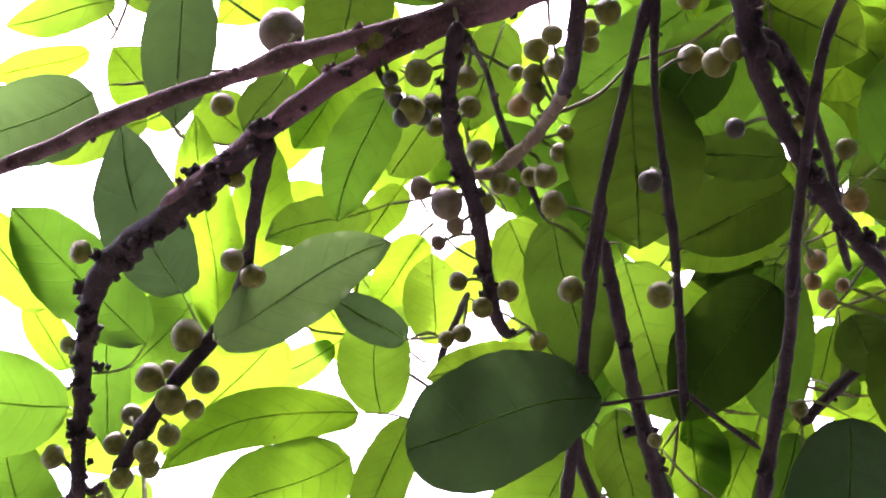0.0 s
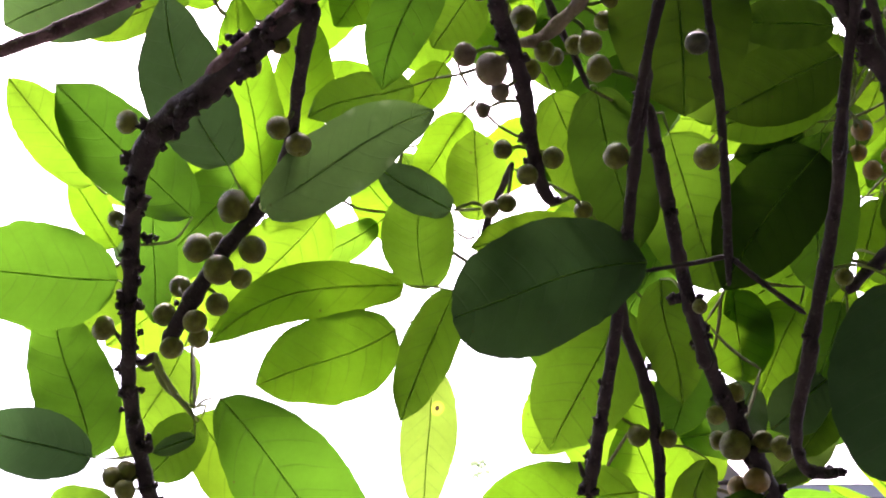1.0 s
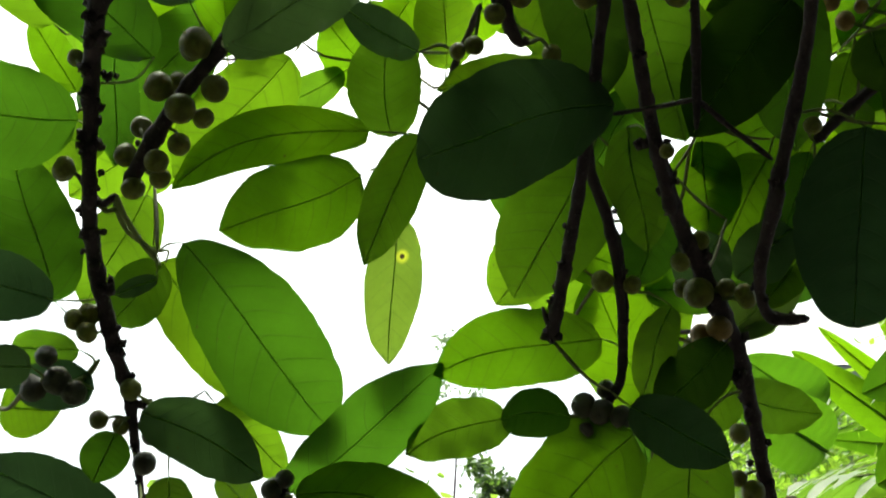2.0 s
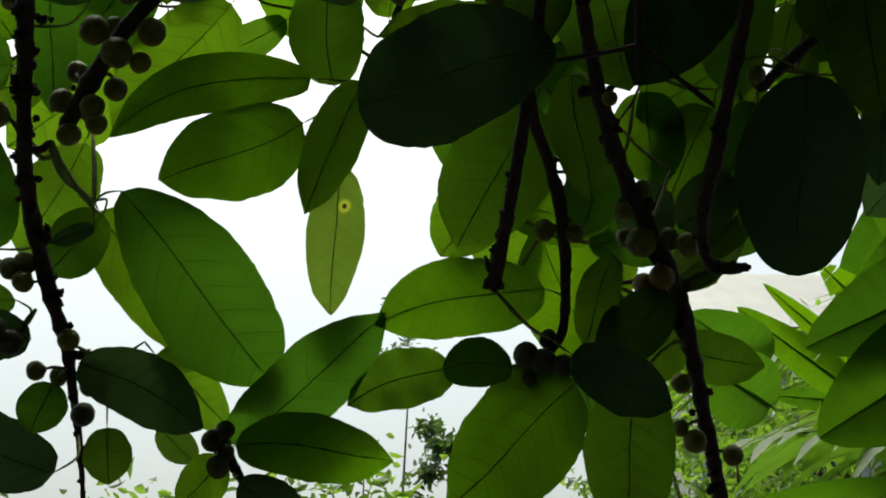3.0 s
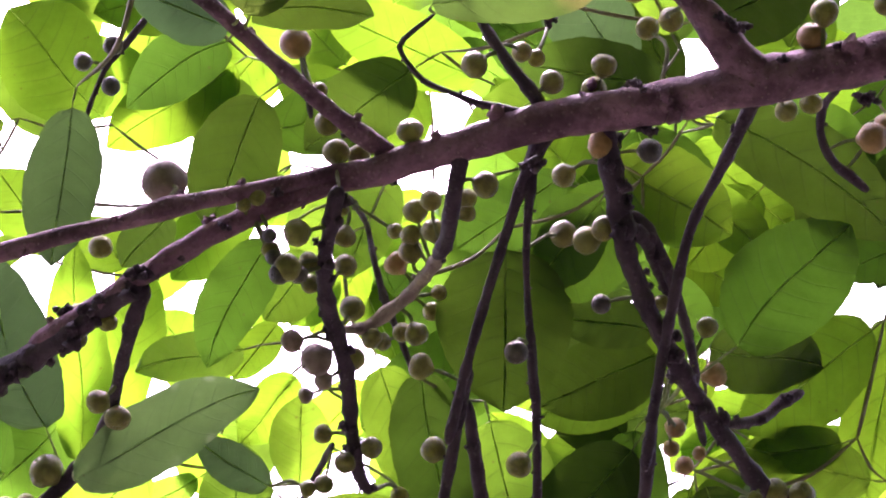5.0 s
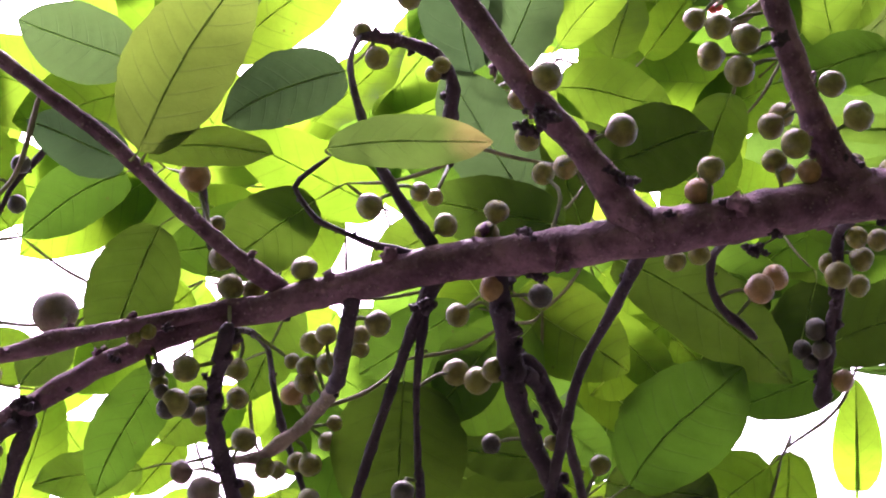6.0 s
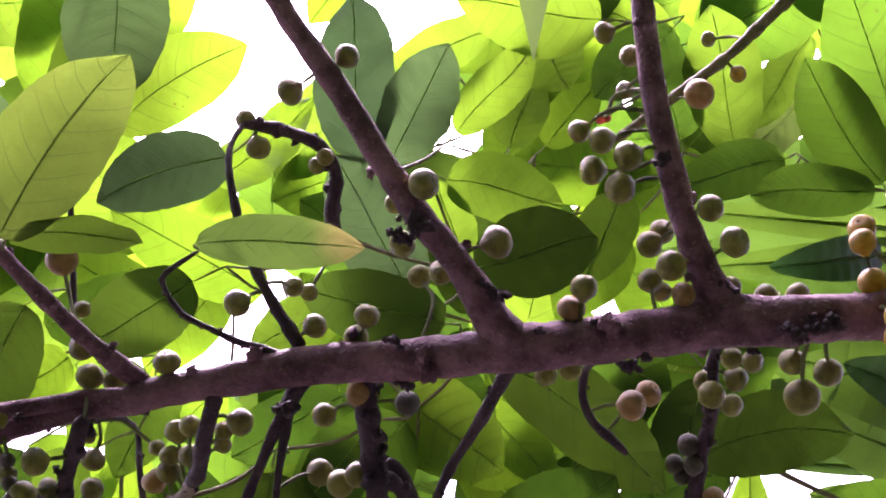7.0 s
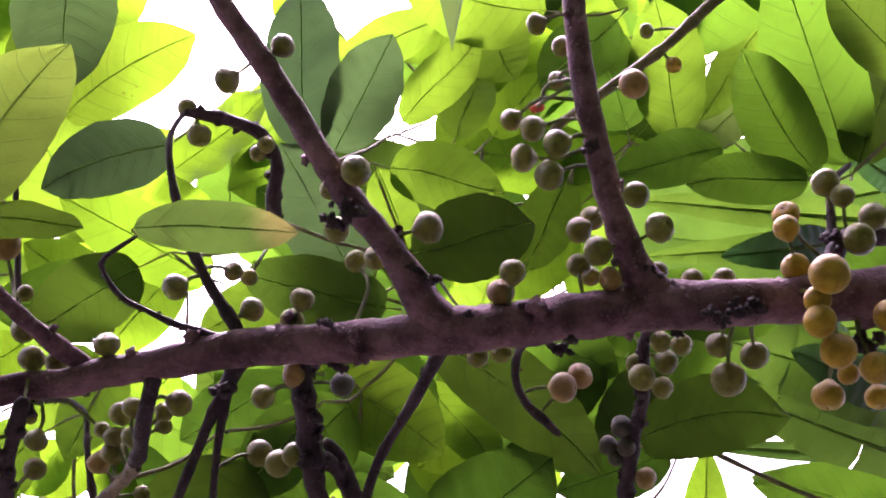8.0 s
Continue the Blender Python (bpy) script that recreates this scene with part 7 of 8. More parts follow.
leaf((0.331, 1.481, 2.407), (0.187, 1.477, 2.407), 0.0889, (0.029, -0.977, -0.212), (0.338, 1.481, 2.409))
leaf((0.437, 1.165, 3.125), (0.573, 1.216, 3.059), 0.0969, (-0.036, -0.755, -0.655), (0.431, 1.163, 3.129))
leaf((0.449, 1.133, 2.950), (0.334, 1.140, 2.984), 0.0662, (-0.245, -0.711, -0.659), (0.456, 1.133, 2.949))
leaf((0.665, 1.478, 2.648), (0.658, 1.370, 2.752), 0.0808, (-0.313, -0.651, -0.692), (0.665, 1.483, 2.645), tone=0.4)
leaf((0.612, 1.254, 2.642), (0.720, 1.246, 2.677), 0.0651, (0.184, -0.686, -0.704), (0.605, 1.254, 2.641))
leaf((0.262, 1.279, 2.793), (0.377, 1.316, 2.723), 0.0668, (-0.157, -0.746, -0.647), (0.256, 1.278, 2.798))
leaf((0.363, 1.123, 2.891), (0.482, 1.115, 2.832), 0.0673, (-0.337, -0.739, -0.583), (0.357, 1.123, 2.896), tone=-1)
leaf((0.461, 1.111, 2.886), (0.558, 1.082, 2.888), 0.0494, (-0.286, -0.950, -0.125), (0.455, 1.114, 2.887), tone=-1)
leaf((0.323, 1.265, 2.902), (0.325, 1.239, 3.056), 0.0943, (-0.110, -0.980, -0.165), (0.323, 1.267, 2.896))
leaf((0.418, 1.171, 3.006), (0.448, 1.130, 3.129), 0.0795, (-0.325, -0.918, -0.229), (0.416, 1.174, 3.001), tone=-1)
leaf((0.791, 1.208, 3.053), (0.923, 1.236, 3.033), 0.0631, (0.090, -0.825, -0.558), (0.784, 1.207, 3.056))
leaf((0.738, 1.110, 2.967), (0.804, 1.077, 3.061), 0.0654, (0.076, -0.924, -0.375), (0.734, 1.112, 2.963))
leaf((0.407, 1.264, 2.779), (0.397, 1.192, 2.849), 0.0577, (0.247, -0.696, -0.675), (0.407, 1.269, 2.775))
leaf((0.349, 1.377, 2.819), (0.383, 1.431, 2.721), 0.0624, (0.405, -0.853, -0.329), (0.347, 1.374, 2.826))
leaf((0.575, 1.262, 3.027), (0.693, 1.266, 2.986), 0.0720, (-0.076, -0.943, -0.324), (0.569, 1.262, 3.031), tone=0.4)
leaf((0.461, 1.187, 2.879), (0.340, 1.193, 2.886), 0.0565, (-0.077, -0.730, -0.679), (0.468, 1.187, 2.880))
leaf((0.615, 1.135, 3.080), (0.520, 1.193, 3.049), 0.0585, (-0.354, -0.820, -0.449), (0.621, 1.132, 3.083))
leaf((0.503, 1.316, 2.732), (0.574, 1.270, 2.842), 0.0801, (0.142, -0.879, -0.456), (0.500, 1.318, 2.727))
leaf((0.296, 1.227, 2.695), (0.390, 1.197, 2.815), 0.0752, (0.054, -0.959, -0.279), (0.292, 1.229, 2.691))
leaf((0.628, 1.285, 2.904), (0.536, 1.333, 2.872), 0.0614, (-0.165, -0.739, -0.654), (0.634, 1.282, 2.907))
leaf((0.200, 1.322, 2.876), (0.205, 1.259, 2.997), 0.0820, (-0.429, -0.809, -0.402), (0.199, 1.325, 2.872))
leaf((0.523, 1.240, 2.653), (0.629, 1.233, 2.625), 0.0631, (-0.074, -0.997, -0.028), (0.517, 1.240, 2.656))
leaf((0.201, 1.179, 3.114), (0.122, 1.265, 3.011), 0.0788, (-0.381, -0.834, -0.399), (0.205, 1.176, 3.120), tone=0.4)
leaf((0.657, 1.176, 3.128), (0.614, 1.245, 3.015), 0.0795, (0.020, -0.852, -0.523), (0.659, 1.173, 3.135), tone=0.4)
leaf((0.627, 0.983, 2.995), (0.541, 1.071, 2.907), 0.0859, (-0.039, -0.726, -0.686), (0.631, 0.979, 3.001))
leaf((0.903, 1.029, 3.006), (0.777, 1.026, 3.099), 0.0833, (-0.343, -0.797, -0.497), (0.909, 1.030, 3.003))
leaf((0.186, 1.359, 2.721), (0.288, 1.303, 2.824), 0.0813, (-0.062, -0.901, -0.429), (0.182, 1.362, 2.718), tone=-1)
leaf((0.808, 1.203, 3.094), (0.710, 1.207, 3.167), 0.0576, (-0.417, -0.742, -0.525), (0.814, 1.204, 3.091))
leaf((0.925, 1.204, 2.986), (0.844, 1.226, 2.916), 0.0538, (-0.053, -0.971, -0.233), (0.930, 1.203, 2.992), tone=-1)
leaf((0.575, 1.002, 2.885), (0.689, 0.930, 2.931), 0.0791, (-0.237, -0.756, -0.611), (0.569, 1.006, 2.884))
leaf((0.893, 1.254, 3.034), (0.953, 1.179, 3.119), 0.0758, (-0.284, -0.809, -0.515), (0.890, 1.258, 3.031))
leaf((0.161, 1.443, 2.271), (0.084, 1.515, 2.182), 0.0667, (0.361, -0.551, -0.752), (0.165, 1.440, 2.277))
leaf((0.137, 1.604, 2.328), (0.248, 1.542, 2.368), 0.0728, (-0.313, -0.844, -0.435), (0.131, 1.608, 2.327))
leaf((0.321, 1.588, 2.362), (0.219, 1.588, 2.295), 0.0724, (0.023, -0.999, -0.025), (0.327, 1.589, 2.367), tone=-1)
leaf((0.452, 1.559, 2.154), (0.435, 1.628, 2.059), 0.0558, (0.231, -0.764, -0.602), (0.453, 1.555, 2.160), tone=-1)
leaf((0.067, 1.551, 2.307), (0.171, 1.529, 2.327), 0.0611, (-0.041, -0.776, -0.630), (0.060, 1.552, 2.307))
leaf((0.219, 1.526, 2.372), (0.075, 1.560, 2.399), 0.0711, (-0.271, -0.922, -0.276), (0.226, 1.525, 2.373), tone=-1)
leaf((0.192, 1.667, 2.100), (0.287, 1.666, 2.141), 0.0642, (0.297, -0.647, -0.703), (0.185, 1.667, 2.099), tone=-1)
leaf((0.178, 1.638, 2.252), (0.079, 1.643, 2.180), 0.0624, (0.449, -0.603, -0.660), (0.184, 1.638, 2.257))
leaf((0.066, 1.515, 2.148), (0.168, 1.586, 2.090), 0.0658, (0.439, -0.856, -0.274), (0.060, 1.512, 2.152))
leaf((0.682, 1.686, 2.244), (0.652, 1.612, 2.322), 0.0515, (0.219, -0.752, -0.621), (0.684, 1.691, 2.240))
leaf((0.597, 1.339, 2.168), (0.497, 1.327, 2.157), 0.0475, (0.164, -0.590, -0.790), (0.604, 1.340, 2.171))
leaf((0.596, 1.505, 2.312), (0.507, 1.517, 2.263), 0.0609, (0.228, -0.767, -0.600), (0.602, 1.504, 2.317))
leaf((0.619, 1.590, 2.201), (0.527, 1.566, 2.264), 0.0657, (-0.081, -0.887, -0.454), (0.625, 1.591, 2.199))
leaf((0.378, 1.497, 2.560), (0.289, 1.532, 2.518), 0.0587, (0.029, -0.732, -0.681), (0.384, 1.495, 2.564))
leaf((0.663, 1.622, 2.270), (0.698, 1.574, 2.374), 0.0635, (0.145, -0.878, -0.456), (0.661, 1.625, 2.265))
leaf((0.179, 1.349, 1.827), (0.153, 1.275, 1.903), 0.0650, (0.481, -0.705, -0.521), (0.181, 1.355, 1.823), tone=-0.3)
leaf((0.172, 1.268, 1.849), (0.118, 1.201, 1.964), 0.0775, (0.010, -0.868, -0.497), (0.175, 1.271, 1.845), tone=0.4)
leaf((0.205, 1.311, 2.033), (0.175, 1.378, 1.922), 0.0748, (-0.325, -0.847, -0.420), (0.206, 1.308, 2.041))
leaf((0.401, 1.795, 2.730), (0.447, 1.712, 2.812), 0.0638, (0.148, -0.650, -0.745), (0.398, 1.800, 2.727), tone=0.4)
leaf((0.507, 1.698, 3.020), (0.434, 1.760, 2.919), 0.0745, (-0.189, -0.892, -0.410), (0.511, 1.696, 3.026))
leaf((0.153, 1.684, 2.652), (0.298, 1.650, 2.647), 0.0879, (-0.196, -0.731, -0.653), (0.147, 1.686, 2.653), tone=0.4)
leaf((0.676, 1.874, 2.698), (0.595, 1.880, 2.634), 0.0515, (0.297, -0.834, -0.464), (0.681, 1.874, 2.703), tone=0.4)
leaf((0.274, 1.938, 2.569), (0.154, 1.949, 2.566), 0.0695, (-0.090, -0.979, -0.183), (0.281, 1.937, 2.571))
leaf((0.371, 1.764, 2.799), (0.250, 1.767, 2.740), 0.0740, (0.131, -0.941, -0.312), (0.378, 1.765, 2.803), tone=0.4)
leaf((0.587, 1.825, 2.766), (0.688, 1.879, 2.737), 0.0598, (0.401, -0.882, -0.248), (0.581, 1.822, 2.769), tone=0.4)
leaf((0.608, 1.704, 2.803), (0.734, 1.640, 2.825), 0.0770, (-0.311, -0.796, -0.520), (0.602, 1.707, 2.804))
leaf((0.305, 1.819, 2.667), (0.227, 1.860, 2.599), 0.0538, (-0.287, -0.930, -0.228), (0.310, 1.817, 2.672))
leaf((0.483, 1.722, 2.896), (0.590, 1.703, 2.900), 0.0533, (-0.154, -0.962, -0.224), (0.476, 1.723, 2.897))
leaf((0.132, 1.015, 2.096), (0.026, 1.039, 1.993), 0.0730, (0.220, -0.877, -0.428), (0.137, 1.014, 2.103))
leaf((0.145, 1.299, 2.369), (0.022, 1.302, 2.406), 0.0740, (-0.182, -0.822, -0.539), (0.151, 1.299, 2.369), tone=-0.3)
leaf((0.044, 1.057, 2.168), (-0.009, 1.085, 2.115), 0.0510, (0.214, -0.758, -0.617), (0.052, 1.055, 2.179), tone=0.5)
leaf((0.502, 0.974, 2.315), (0.374, 1.018, 2.304), 0.0662, (-0.313, -0.942, -0.125), (0.509, 0.972, 2.317), tone=-0.3)
leaf((0.554, 0.798, 2.655), (0.505, 0.844, 2.568), 0.0381, (-0.107, -0.901, -0.420), (0.559, 0.795, 2.667))
leaf((0.067, 0.899, 2.359), (0.021, 0.966, 2.296), 0.0532, (0.036, -0.667, -0.744), (0.073, 0.893, 2.369), tone=0.4)
leaf((0.296, 0.861, 2.437), (0.156, 0.830, 2.409), 0.0896, (0.283, -0.787, -0.549), (0.303, 0.863, 2.439), tone=-0.5)
leaf((0.241, 0.999, 2.488), (0.256, 1.028, 2.347), 0.0891, (-0.282, -0.933, -0.221), (0.240, 0.998, 2.496), tone=-0.3)
leaf((0.525, 0.953, 2.316), (0.389, 0.950, 2.342), 0.0807, (-0.140, -0.585, -0.799), (0.532, 0.954, 2.316), tone=-0.3)
leaf((0.458, 0.870, 2.313), (0.450, 0.957, 2.233), 0.0600, (-0.294, -0.823, -0.486), (0.458, 0.870, 2.325), tone=-0.5)
leaf((-0.088, 0.976, 2.427), (-0.188, 0.997, 2.344), 0.0630, (0.301, -0.770, -0.562), (-0.079, 0.976, 2.437), tone=0.4)
leaf((0.257, 0.836, 2.317), (0.225, 0.799, 2.379), 0.0409, (-0.118, -0.830, -0.546), (0.261, 0.841, 2.313), tone=-0.5)
leaf((0.299, 1.008, 2.174), (0.226, 0.994, 2.198), 0.0487, (0.068, -0.941, -0.331), (0.310, 1.010, 2.176), tone=0.5)
leaf((0.316, 1.067, 2.168), (0.203, 1.076, 2.144), 0.0577, (0.008, -0.924, -0.382), (0.328, 1.066, 2.176), tone=-0.4)
leaf((0.137, 1.011, 2.039), (0.085, 1.048, 1.956), 0.0487, (0.040, -0.906, -0.422), (0.143, 1.007, 2.055), tone=-0.3)
leaf((0.377, 1.094, 2.099), (0.303, 1.123, 2.044), 0.0531, (-0.190, -0.949, -0.250), (0.386, 1.090, 2.111), tone=0.5)
leaf((0.383, 1.134, 2.065), (0.322, 1.154, 2.028), 0.0493, (-0.095, -0.935, -0.341), (0.393, 1.131, 2.078), tone=0.4)
leaf((0.364, 0.780, 2.374), (0.322, 0.828, 2.320), 0.0495, (-0.127, -0.786, -0.605), (0.370, 0.773, 2.388), tone=0.4)
leaf((0.453, 0.823, 2.209), (0.375, 0.859, 2.181), 0.0465, (-0.280, -0.887, -0.367), (0.463, 0.818, 2.219), tone=-0.3)
leaf((0.025, 0.849, 2.285), (-0.045, 0.841, 2.314), 0.0444, (-0.182, -0.744, -0.643), (0.036, 0.851, 2.286), tone=0.4)
leaf((0.033, 0.955, 2.225), (-0.006, 0.997, 2.180), 0.0464, (-0.393, -0.821, -0.414), (0.039, 0.948, 2.239), tone=0.5)


def shoots(reach):
    """Thin shoots that carry the outer leaves, each from the wood or the leaf foot nearest to it."""
    todo = {i: (foot, near) for i, (foot, near) in enumerate(LOOSE)}
    while todo:
        i = min(todo, key=lambda k: (todo[k][0] - todo[k][1]).length_squared)
        foot, near = todo.pop(i)
        long = (foot - near).length
        if long > reach:
            break
        bow = foot.lerp(near, 0.45) + Vector((noise.noise(foot * 9), noise.noise(foot * 9 + Vector((5, 0, 0))), -0.5)) * long * 0.16
        start = min(0.0011 + 0.006 * long, 0.0024)
        stem("shoot", [(*near, start), (*bow, start * 0.8), (*foot, 0.0010)], GREEN_BARK, 0.008, 6, 0.12, 0, "thin olive shoot", 1.0, 0.03)
        for k, (other, old) in todo.items():
            best = min((near, bow, foot), key=lambda q: (q - other).length_squared)
            if best is not near and (best - other).length_squared < (old - other).length_squared:
                todo[k] = (other, best)


shoots(0.3)

# the trunk, out of sight beside the path, carries the main branch
branch((1.25, 0.75, -0.05, 0.07), (1.26, 0.76, 0.8, 0.06), (1.22, 0.75, 1.5, 0.052), (1.1, 0.71, 1.9, 0.04), (0.85, 0.65, 2.1, 0.03), (0.62, 0.585, 2.165, 0.0145))

# ---- ground and distance ----
ground = bpy.data.meshes.new("ground")
cells, reach = 40, 400.0
gv, gf = [], []
for i in range(cells + 1):
    for j in range(cells + 1):
        x, y = [(2 * k / cells - 1) for k in (i, j)]
        x, y = x * abs(x) * reach, y * abs(y) * reach
        far_off = math.hypot(x, y)
        gv.append((x, y, 0.05 * noise.noise(Vector((x * 0.4, y * 0.4, 0))) if far_off > 2 else 0.0))
for i in range(cells):
    for j in range(cells):
        a = i * (cells + 1) + j
        gf.append((a, a + cells + 1, a + cells + 2, a + 1))
tagged(mesh_part("ground", gv, gf, SOIL), "dark soil with short grass", "ground", kind="structure")


def box(name, x0, x1, y0, y1, z0, z1, mat, parent=None):
    v = [(x, y, z) for x in (x0, x1) for y in (y0, y1) for z in (z0, z1)]
    f = [(0, 1, 3, 2), (4, 6, 7, 5), (0, 4, 5, 1), (2, 3, 7, 6), (0, 2, 6, 4), (1, 5, 7, 3)]
    return mesh_part(name, v, f, mat, parent, smooth=False)


house = tagged(new("house"), "house with pale walls and a grey sheet roof", "house")
house.location = (0, 0, 0)
box("wall", 3.5, 11.4, 17.4, 24.0, -0.05, 6.1, PLASTER_WALL, house)
rv, rf = [], []
for i in range(49):
    x = 3.15 + i * 0.18
    up_here = 0.004 if i % 2 else 0.0
    rv += [(x, 16.9, 6.2 + up_here), (x, 20.7, 8.05 + up_here), (x, 24.5, 6.2 + up_here)]
for i in range(48):
    for k in (0, 1):
        a = i * 3 + k
        rf.append((a, a + 3, a + 4, a + 1))
roof = mesh_part("roof", rv, rf, ROOF_SHEET, house, smooth=False)
box("gutter", 3.15, 11.8, 16.8, 16.92, 6.02, 6.16, ROOF_SHEET, house)
for k in range(3):
    w = box("window", 4.2 + 2.4 * k, 5.4 + 2.4 * k, 17.36, 17.42, 3.6, 4.9, DARK_GLASS, house)


def leaf_cloud(rng, centres, per, spread, size):
    """Many small pointed leaves round the given centres."""
    v, f = [], []
    for c in centres:
        for _ in range(per):
            p = c + Vector((rng.gauss(0, 1), rng.gauss(0, 1), rng.gauss(0, 0.75))) * spread
            a = Vector((rng.gauss(0, 1), rng.gauss(0, 1), rng.gauss(-0.4, 0.7))).normalized()
            b = a.orthogonal().normalized()
            b = Matrix.Rotation(rng.uniform(0, 6.28), 3, a) @ b
            s = size * rng.uniform(0.6, 1.3)
            k = len(v)
            fold = a.cross(b) * s * 0.07
            v += [p, p + a * s * 0.33 + b * s * 0.2 + fold, p + a * s * 0.7 + b * s * 0.15 + fold, p + a * s - fold, p + a * s * 0.7 - b * s * 0.15 + fold, p + a * s * 0.33 - b * s * 0.2 + fold, p + a * s * 0.5]
            f += [(k, k + 1, k + 2, k + 6), (k + 6, k + 2, k + 3), (k + 6, k + 3, k + 4), (k, k + 6, k + 4, k + 5)]
    return v, f


def far_tree(x, y, height, wide, seed, mat=FAR_LEAVES, leaf_size=0.22, clumps=26, per=130):
    rng = random.Random(seed)
    if mat is BRIGHT_LEAVES:
        top = tagged(new("shrub"), "bright green shrub with small sunlit leaves", "shrub", "garden shrubs")
    else:
        top = tagged(new("tree"), "leafy dark green tree with a loose crown", "tree", "garden trees")
    top.location = (x, y, 0)
    trunk_h = height * 0.45
    stout = min(0.16, wide * 0.1)
    v, f, _ = tube([(0, 0, -0.1, stout), (0.1, 0, trunk_h * 0.5, stout * 0.8), (0.0, 0.1, trunk_h, stout * 0.6), (0.1, 0, height * 0.85, stout * 0.2)], 0.3, 8, 0.1, seed)
    mesh_part("trunk", v, f, BARK, top)
    centres = []
    for _ in range(clumps):
        a, h = rng.uniform(0, 6.28), rng.uniform(0.4, 1.0)
        r = wide * math.sqrt(rng.random()) * (1.15 - 0.6 * abs(h - 0.6))
        c = Vector((r * math.cos(a), r * math.sin(a), h * height))
        centres.append(c)
        if wide < 0.45:
            continue
        v, f, _ = tube([(0, 0, max(min(trunk_h, c.z - 0.3), c.z - wide * 0.8), stout * 0.4), (*(c * 0.6 + Vector((0, 0, c.z * 0.25))), stout * 0.22), (*c, stout * 0.1)], 0.4, 5, 0.1, seed)
        mesh_part("limb", v, f, BARK, top)
    v, f = leaf_cloud(rng, centres, per, wide * 0.2, leaf_size)
    mesh_part("crown", v, f, mat, top)
    return top


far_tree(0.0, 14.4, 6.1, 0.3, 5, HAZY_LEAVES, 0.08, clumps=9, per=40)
far_tree(0.5, 14.7, 4.75, 0.34, 6, FAR_LEAVES, 0.1, clumps=14, per=150)
far_tree(-0.15, 5.2, 2.5, 0.5, 8, BRIGHT_LEAVES, 0.06, clumps=16, per=120)
far_tree(-3.5, 17.0, 3.8, 2.0, 7, BRIGHT_LEAVES)
far_tree(1.25, 5.4, 2.75, 0.6, 31, BRIGHT_LEAVES, 0.05, clumps=30, per=260)
far_tree(1.9, 5.7, 2.85, 0.65, 32, BRIGHT_LEAVES, 0.05, clumps=30, per=260)
far_tree(1.6, 4.9, 2.5, 0.5, 33, BRIGHT_LEAVES, 0.045, clumps=28, per=240)
far_tree(1.9, 6.2, 3.0, 0.9, 9, BRIGHT_LEAVES, 0.07, clumps=30, per=260)
far_tree(3.4, 7.0, 3.5, 1.3, 10, BRIGHT_LEAVES, 0.14)


# added unseen fig crown round the path: blocks light from above, behind and beside
rng = random.Random(77)
cv, cf = [], []
while len(cf) < 36000:
    p = Vector((rng.uniform(-2.6, 2.9), rng.uniform(-2.1, 1.7), rng.uniform(0.8, 3.6)))
    flat = math.hypot(p.x, p.y)
    lift = math.degrees(math.atan2(p.z - 1.6, flat))
    turn = math.degrees(math.atan2(p.x, p.y))
    if (p - Vector((0, 0, 1.6))).length < 0.55:
        continue
    rough = 1.0 + 0.35 * noise.noise(p * 1.7)
    if ((p.x - 0.2) / 2.3) ** 2 + ((p.y + 0.1) / 1.7) ** 2 + ((p.z - 2.1) / 1.25) ** 2 > rough:
        continue
    overhead = lift > 54 and p.y < 0.3 and p.z > 2.2
    beside = (turn < -31 or turn > 52) and (p.y < 0.2 or p.z < 1.9) and flat > 0.7
    if not (overhead or beside):
        continue
    lv, lf = leaf_cloud(rng, [p], 1, 0.02, 0.15)
    cf += [tuple(k + len(cv) for k in face) for face in lf]
    cv += lv
grow(mesh_part("crown", cv, cf, FAR_LEAVES, None, "unseen dense screen of dark leaves added to block light"))
# unseen limbs that carry the added crown
branch((1.26, 0.76, 1.0, 0.045), (1.1, 0.3, 1.9, 0.035), (0.6, -0.3, 2.5, 0.025), (-0.3, -0.7, 2.8, 0.014), (-1.2, -0.8, 2.9, 0.006))
branch((1.22, 0.75, 1.5, 0.04), (1.5, 0.2, 1.9, 0.03), (1.7, -0.5, 2.3, 0.02), (1.6, -1.2, 2.6, 0.008))

# unseen trees added behind and beside the path: close the garden, block light
far_tree(-2.2, -2.4, 7.5, 1.9, 21, FAR_LEAVES, 0.3, clumps=90, per=190)
far_tree(0.3, -2.3, 6.6, 1.5, 22, FAR_LEAVES, 0.3, clumps=90, per=190)
far_tree(2.6, -2.2, 7.5, 1.9, 23, FAR_LEAVES, 0.3, clumps=90, per=190)
far_tree(-4.0, -0.6, 6.0, 1.6, 24, FAR_LEAVES, 0.3, clumps=60, per=160)
far_tree(4.2, -0.4, 6.5, 1.7, 25, FAR_LEAVES, 0.3, clumps=60, per=160)
far_tree(-0.6, -4.6, 9.0, 2.6, 26, FAR_LEAVES, 0.35, clumps=90, per=160)


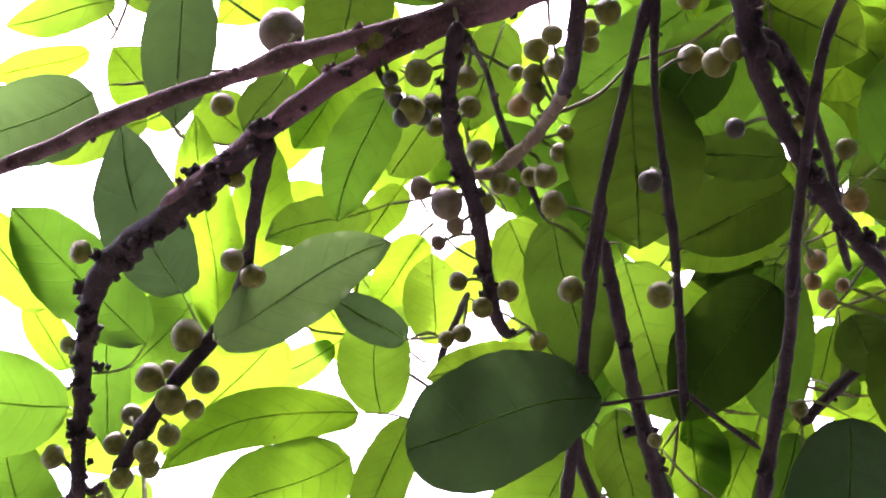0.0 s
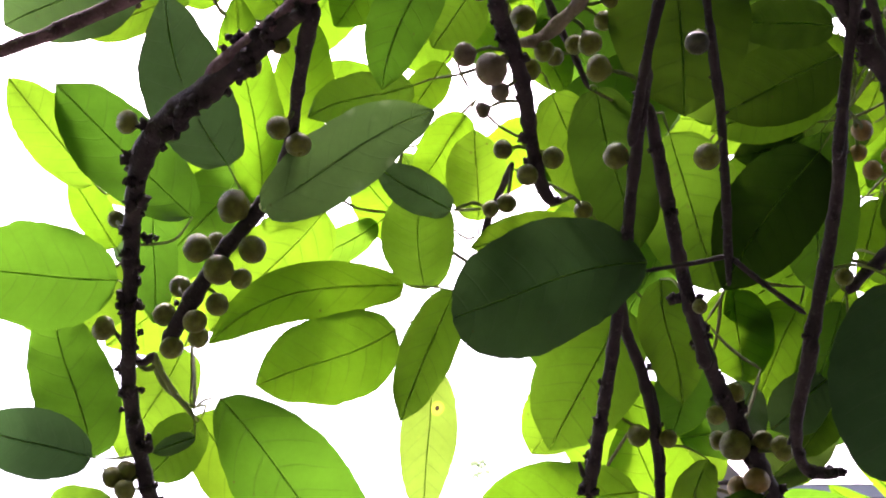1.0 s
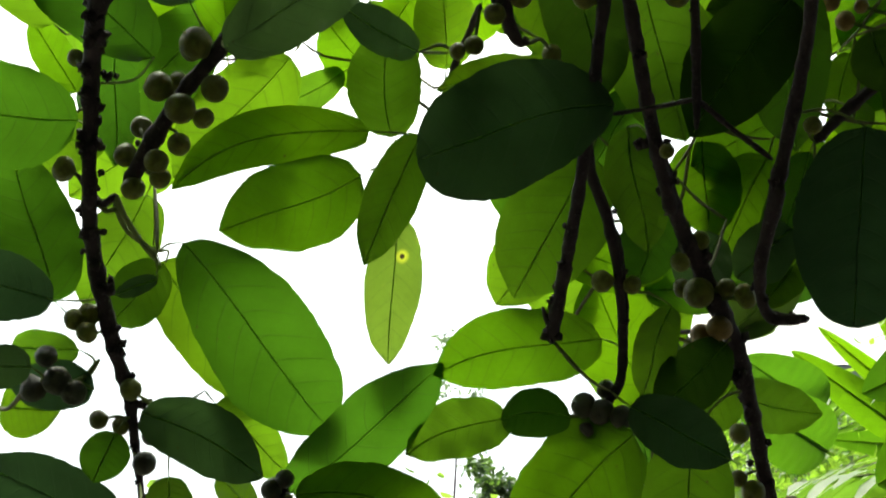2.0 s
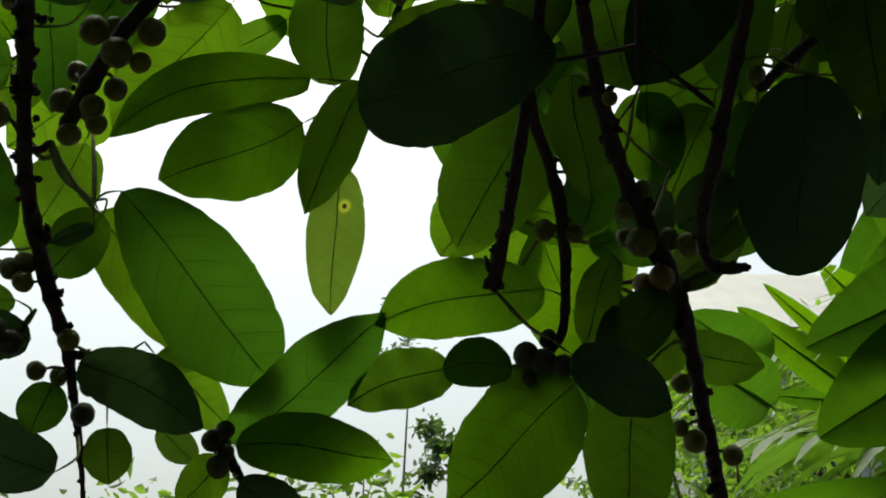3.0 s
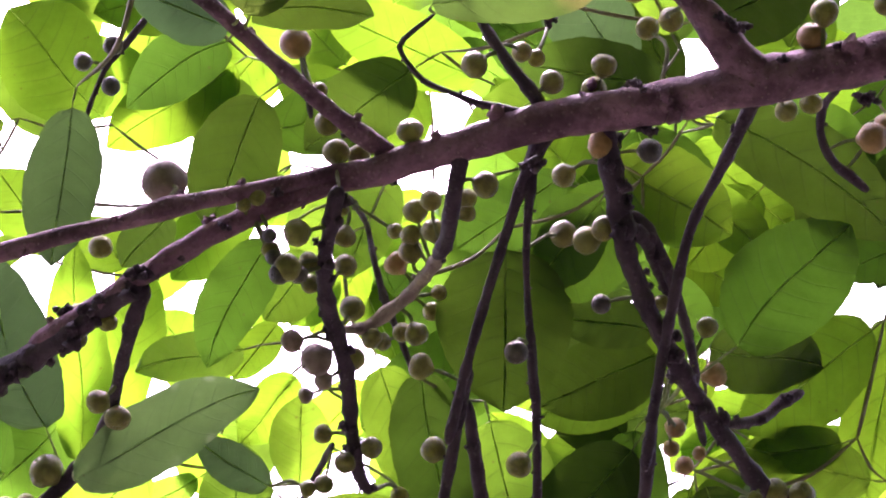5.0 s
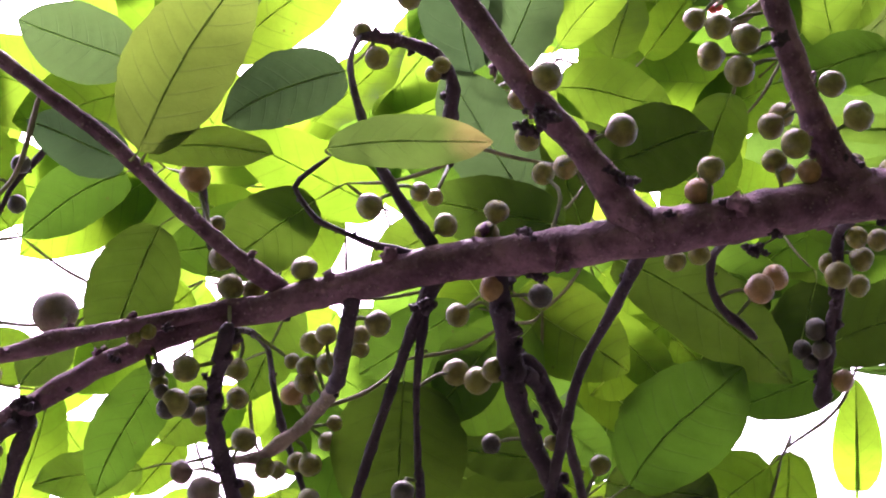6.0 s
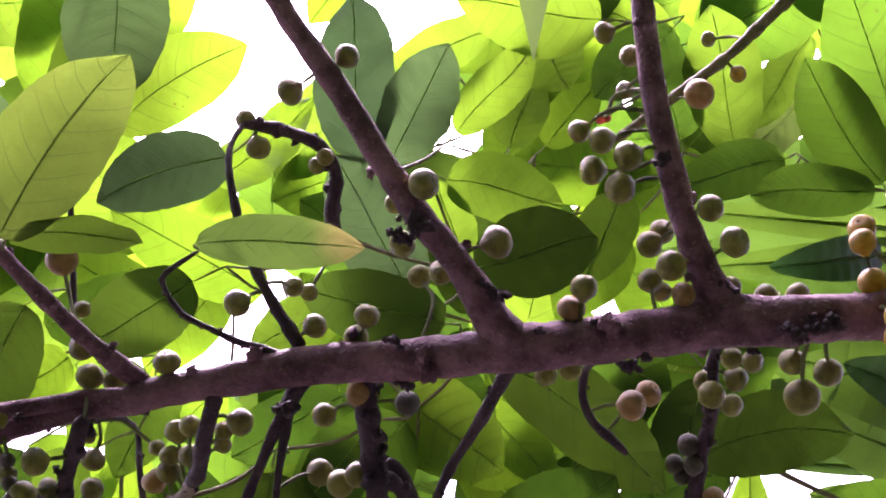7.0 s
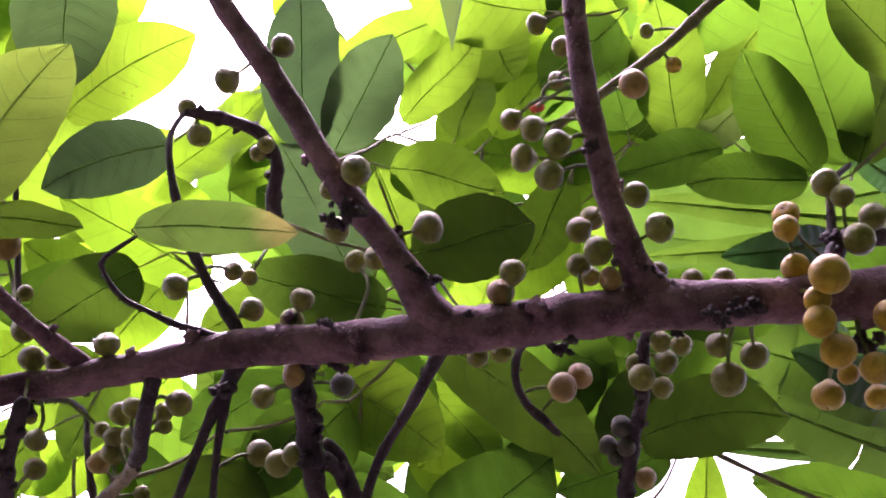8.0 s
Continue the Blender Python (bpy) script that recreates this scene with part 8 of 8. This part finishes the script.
def palm(x, y, height, fronds, seed, spread=1.5):
    """A small palm: arching fronds with long narrow leaflets on both sides."""
    rng = random.Random(seed)
    top = tagged(new("palm"), "small palm with bright arching green fronds", "palm", "garden palms")
    top.location = (x, y, 0)
    v, f, _ = tube([(0, 0, -0.05, 0.06), (0.02, 0, height * 0.5, 0.05), (0, 0, height, 0.045)], 0.05, 10, 0.15, seed)
    mesh_part("trunk", v, f, BARK, top)
    for k in range(fronds):
        a = 6.283 * k / fronds + rng.uniform(-0.3, 0.3)
        out = Vector((math.cos(a), math.sin(a), 0))
        lift = rng.uniform(0.35, 0.9)
        pts = [(0, 0, height - 0.03, 0.012)]
        for s in (0.35, 0.7, 1.0):
            p = out * spread * s * rng.uniform(0.85, 1.05) + Vector((0, 0, height + lift * spread * (s * 1.1 - 0.75 * s * s)))
            pts.append((*p, 0.010 * (1.1 - s)))
        v, f, path = tube(pts, 0.04, 6, 0.0)
        frond = mesh_part("frond", v, f, STALK, top)
        lv, lf, luv = [], [], []
        for i, q in enumerate(path[3:], 3):
            s = i / len(path)
            ahead = (Vector(path[min(i + 1, len(path) - 1)][:3]) - Vector(path[i - 1][:3])).normalized()
            across = ahead.cross(Vector((0, 0, 1))).normalized()
            for sign in (-1, 1):
                way = (ahead * 0.75 + across * sign + Vector((0, 0, rng.uniform(-0.25, 0.1)))).normalized()
                size = spread * 0.38 * math.sin(math.pi * (0.12 + 0.83 * s)) * rng.uniform(0.85, 1.1)
                flat = way.cross(Vector((0, 0, 1))).normalized()
                k0 = len(lv)
                for u in (0, 0.3, 0.65, 1.0):
                    w = 0.014 * (1.0 if 0 < u < 1 else 0.35 if u == 0 else 0.05)
                    c = Vector(q[:3]) + way * size * u + Vector((0, 0, -0.30 * size * u * u))
                    lv += [c - flat * w, c + flat * w]
                    luv += [(u, -1), (u, 1)]
                for j in range(3):
                    lf.append((k0 + 2 * j, k0 + 2 * j + 1, k0 + 2 * j + 3, k0 + 2 * j + 2))
        blades = mesh_part("frond_blade", lv, lf, BLADE, frond)
        layer = blades.data.uv_layers.new(name="blade")
        for loop in blades.data.loops:
            layer.data[loop.index].uv = luv[loop.vertex_index]
    return top


palm(1.05, 3.0, 1.65, 11, 3, 0.75)
palm(0.85, 3.9, 1.75, 10, 4, 0.8)
palm(1.7, 4.0, 2.3, 11, 5, 1.1)
palm(1.55, 2.75, 1.95, 12, 6, 1.0)
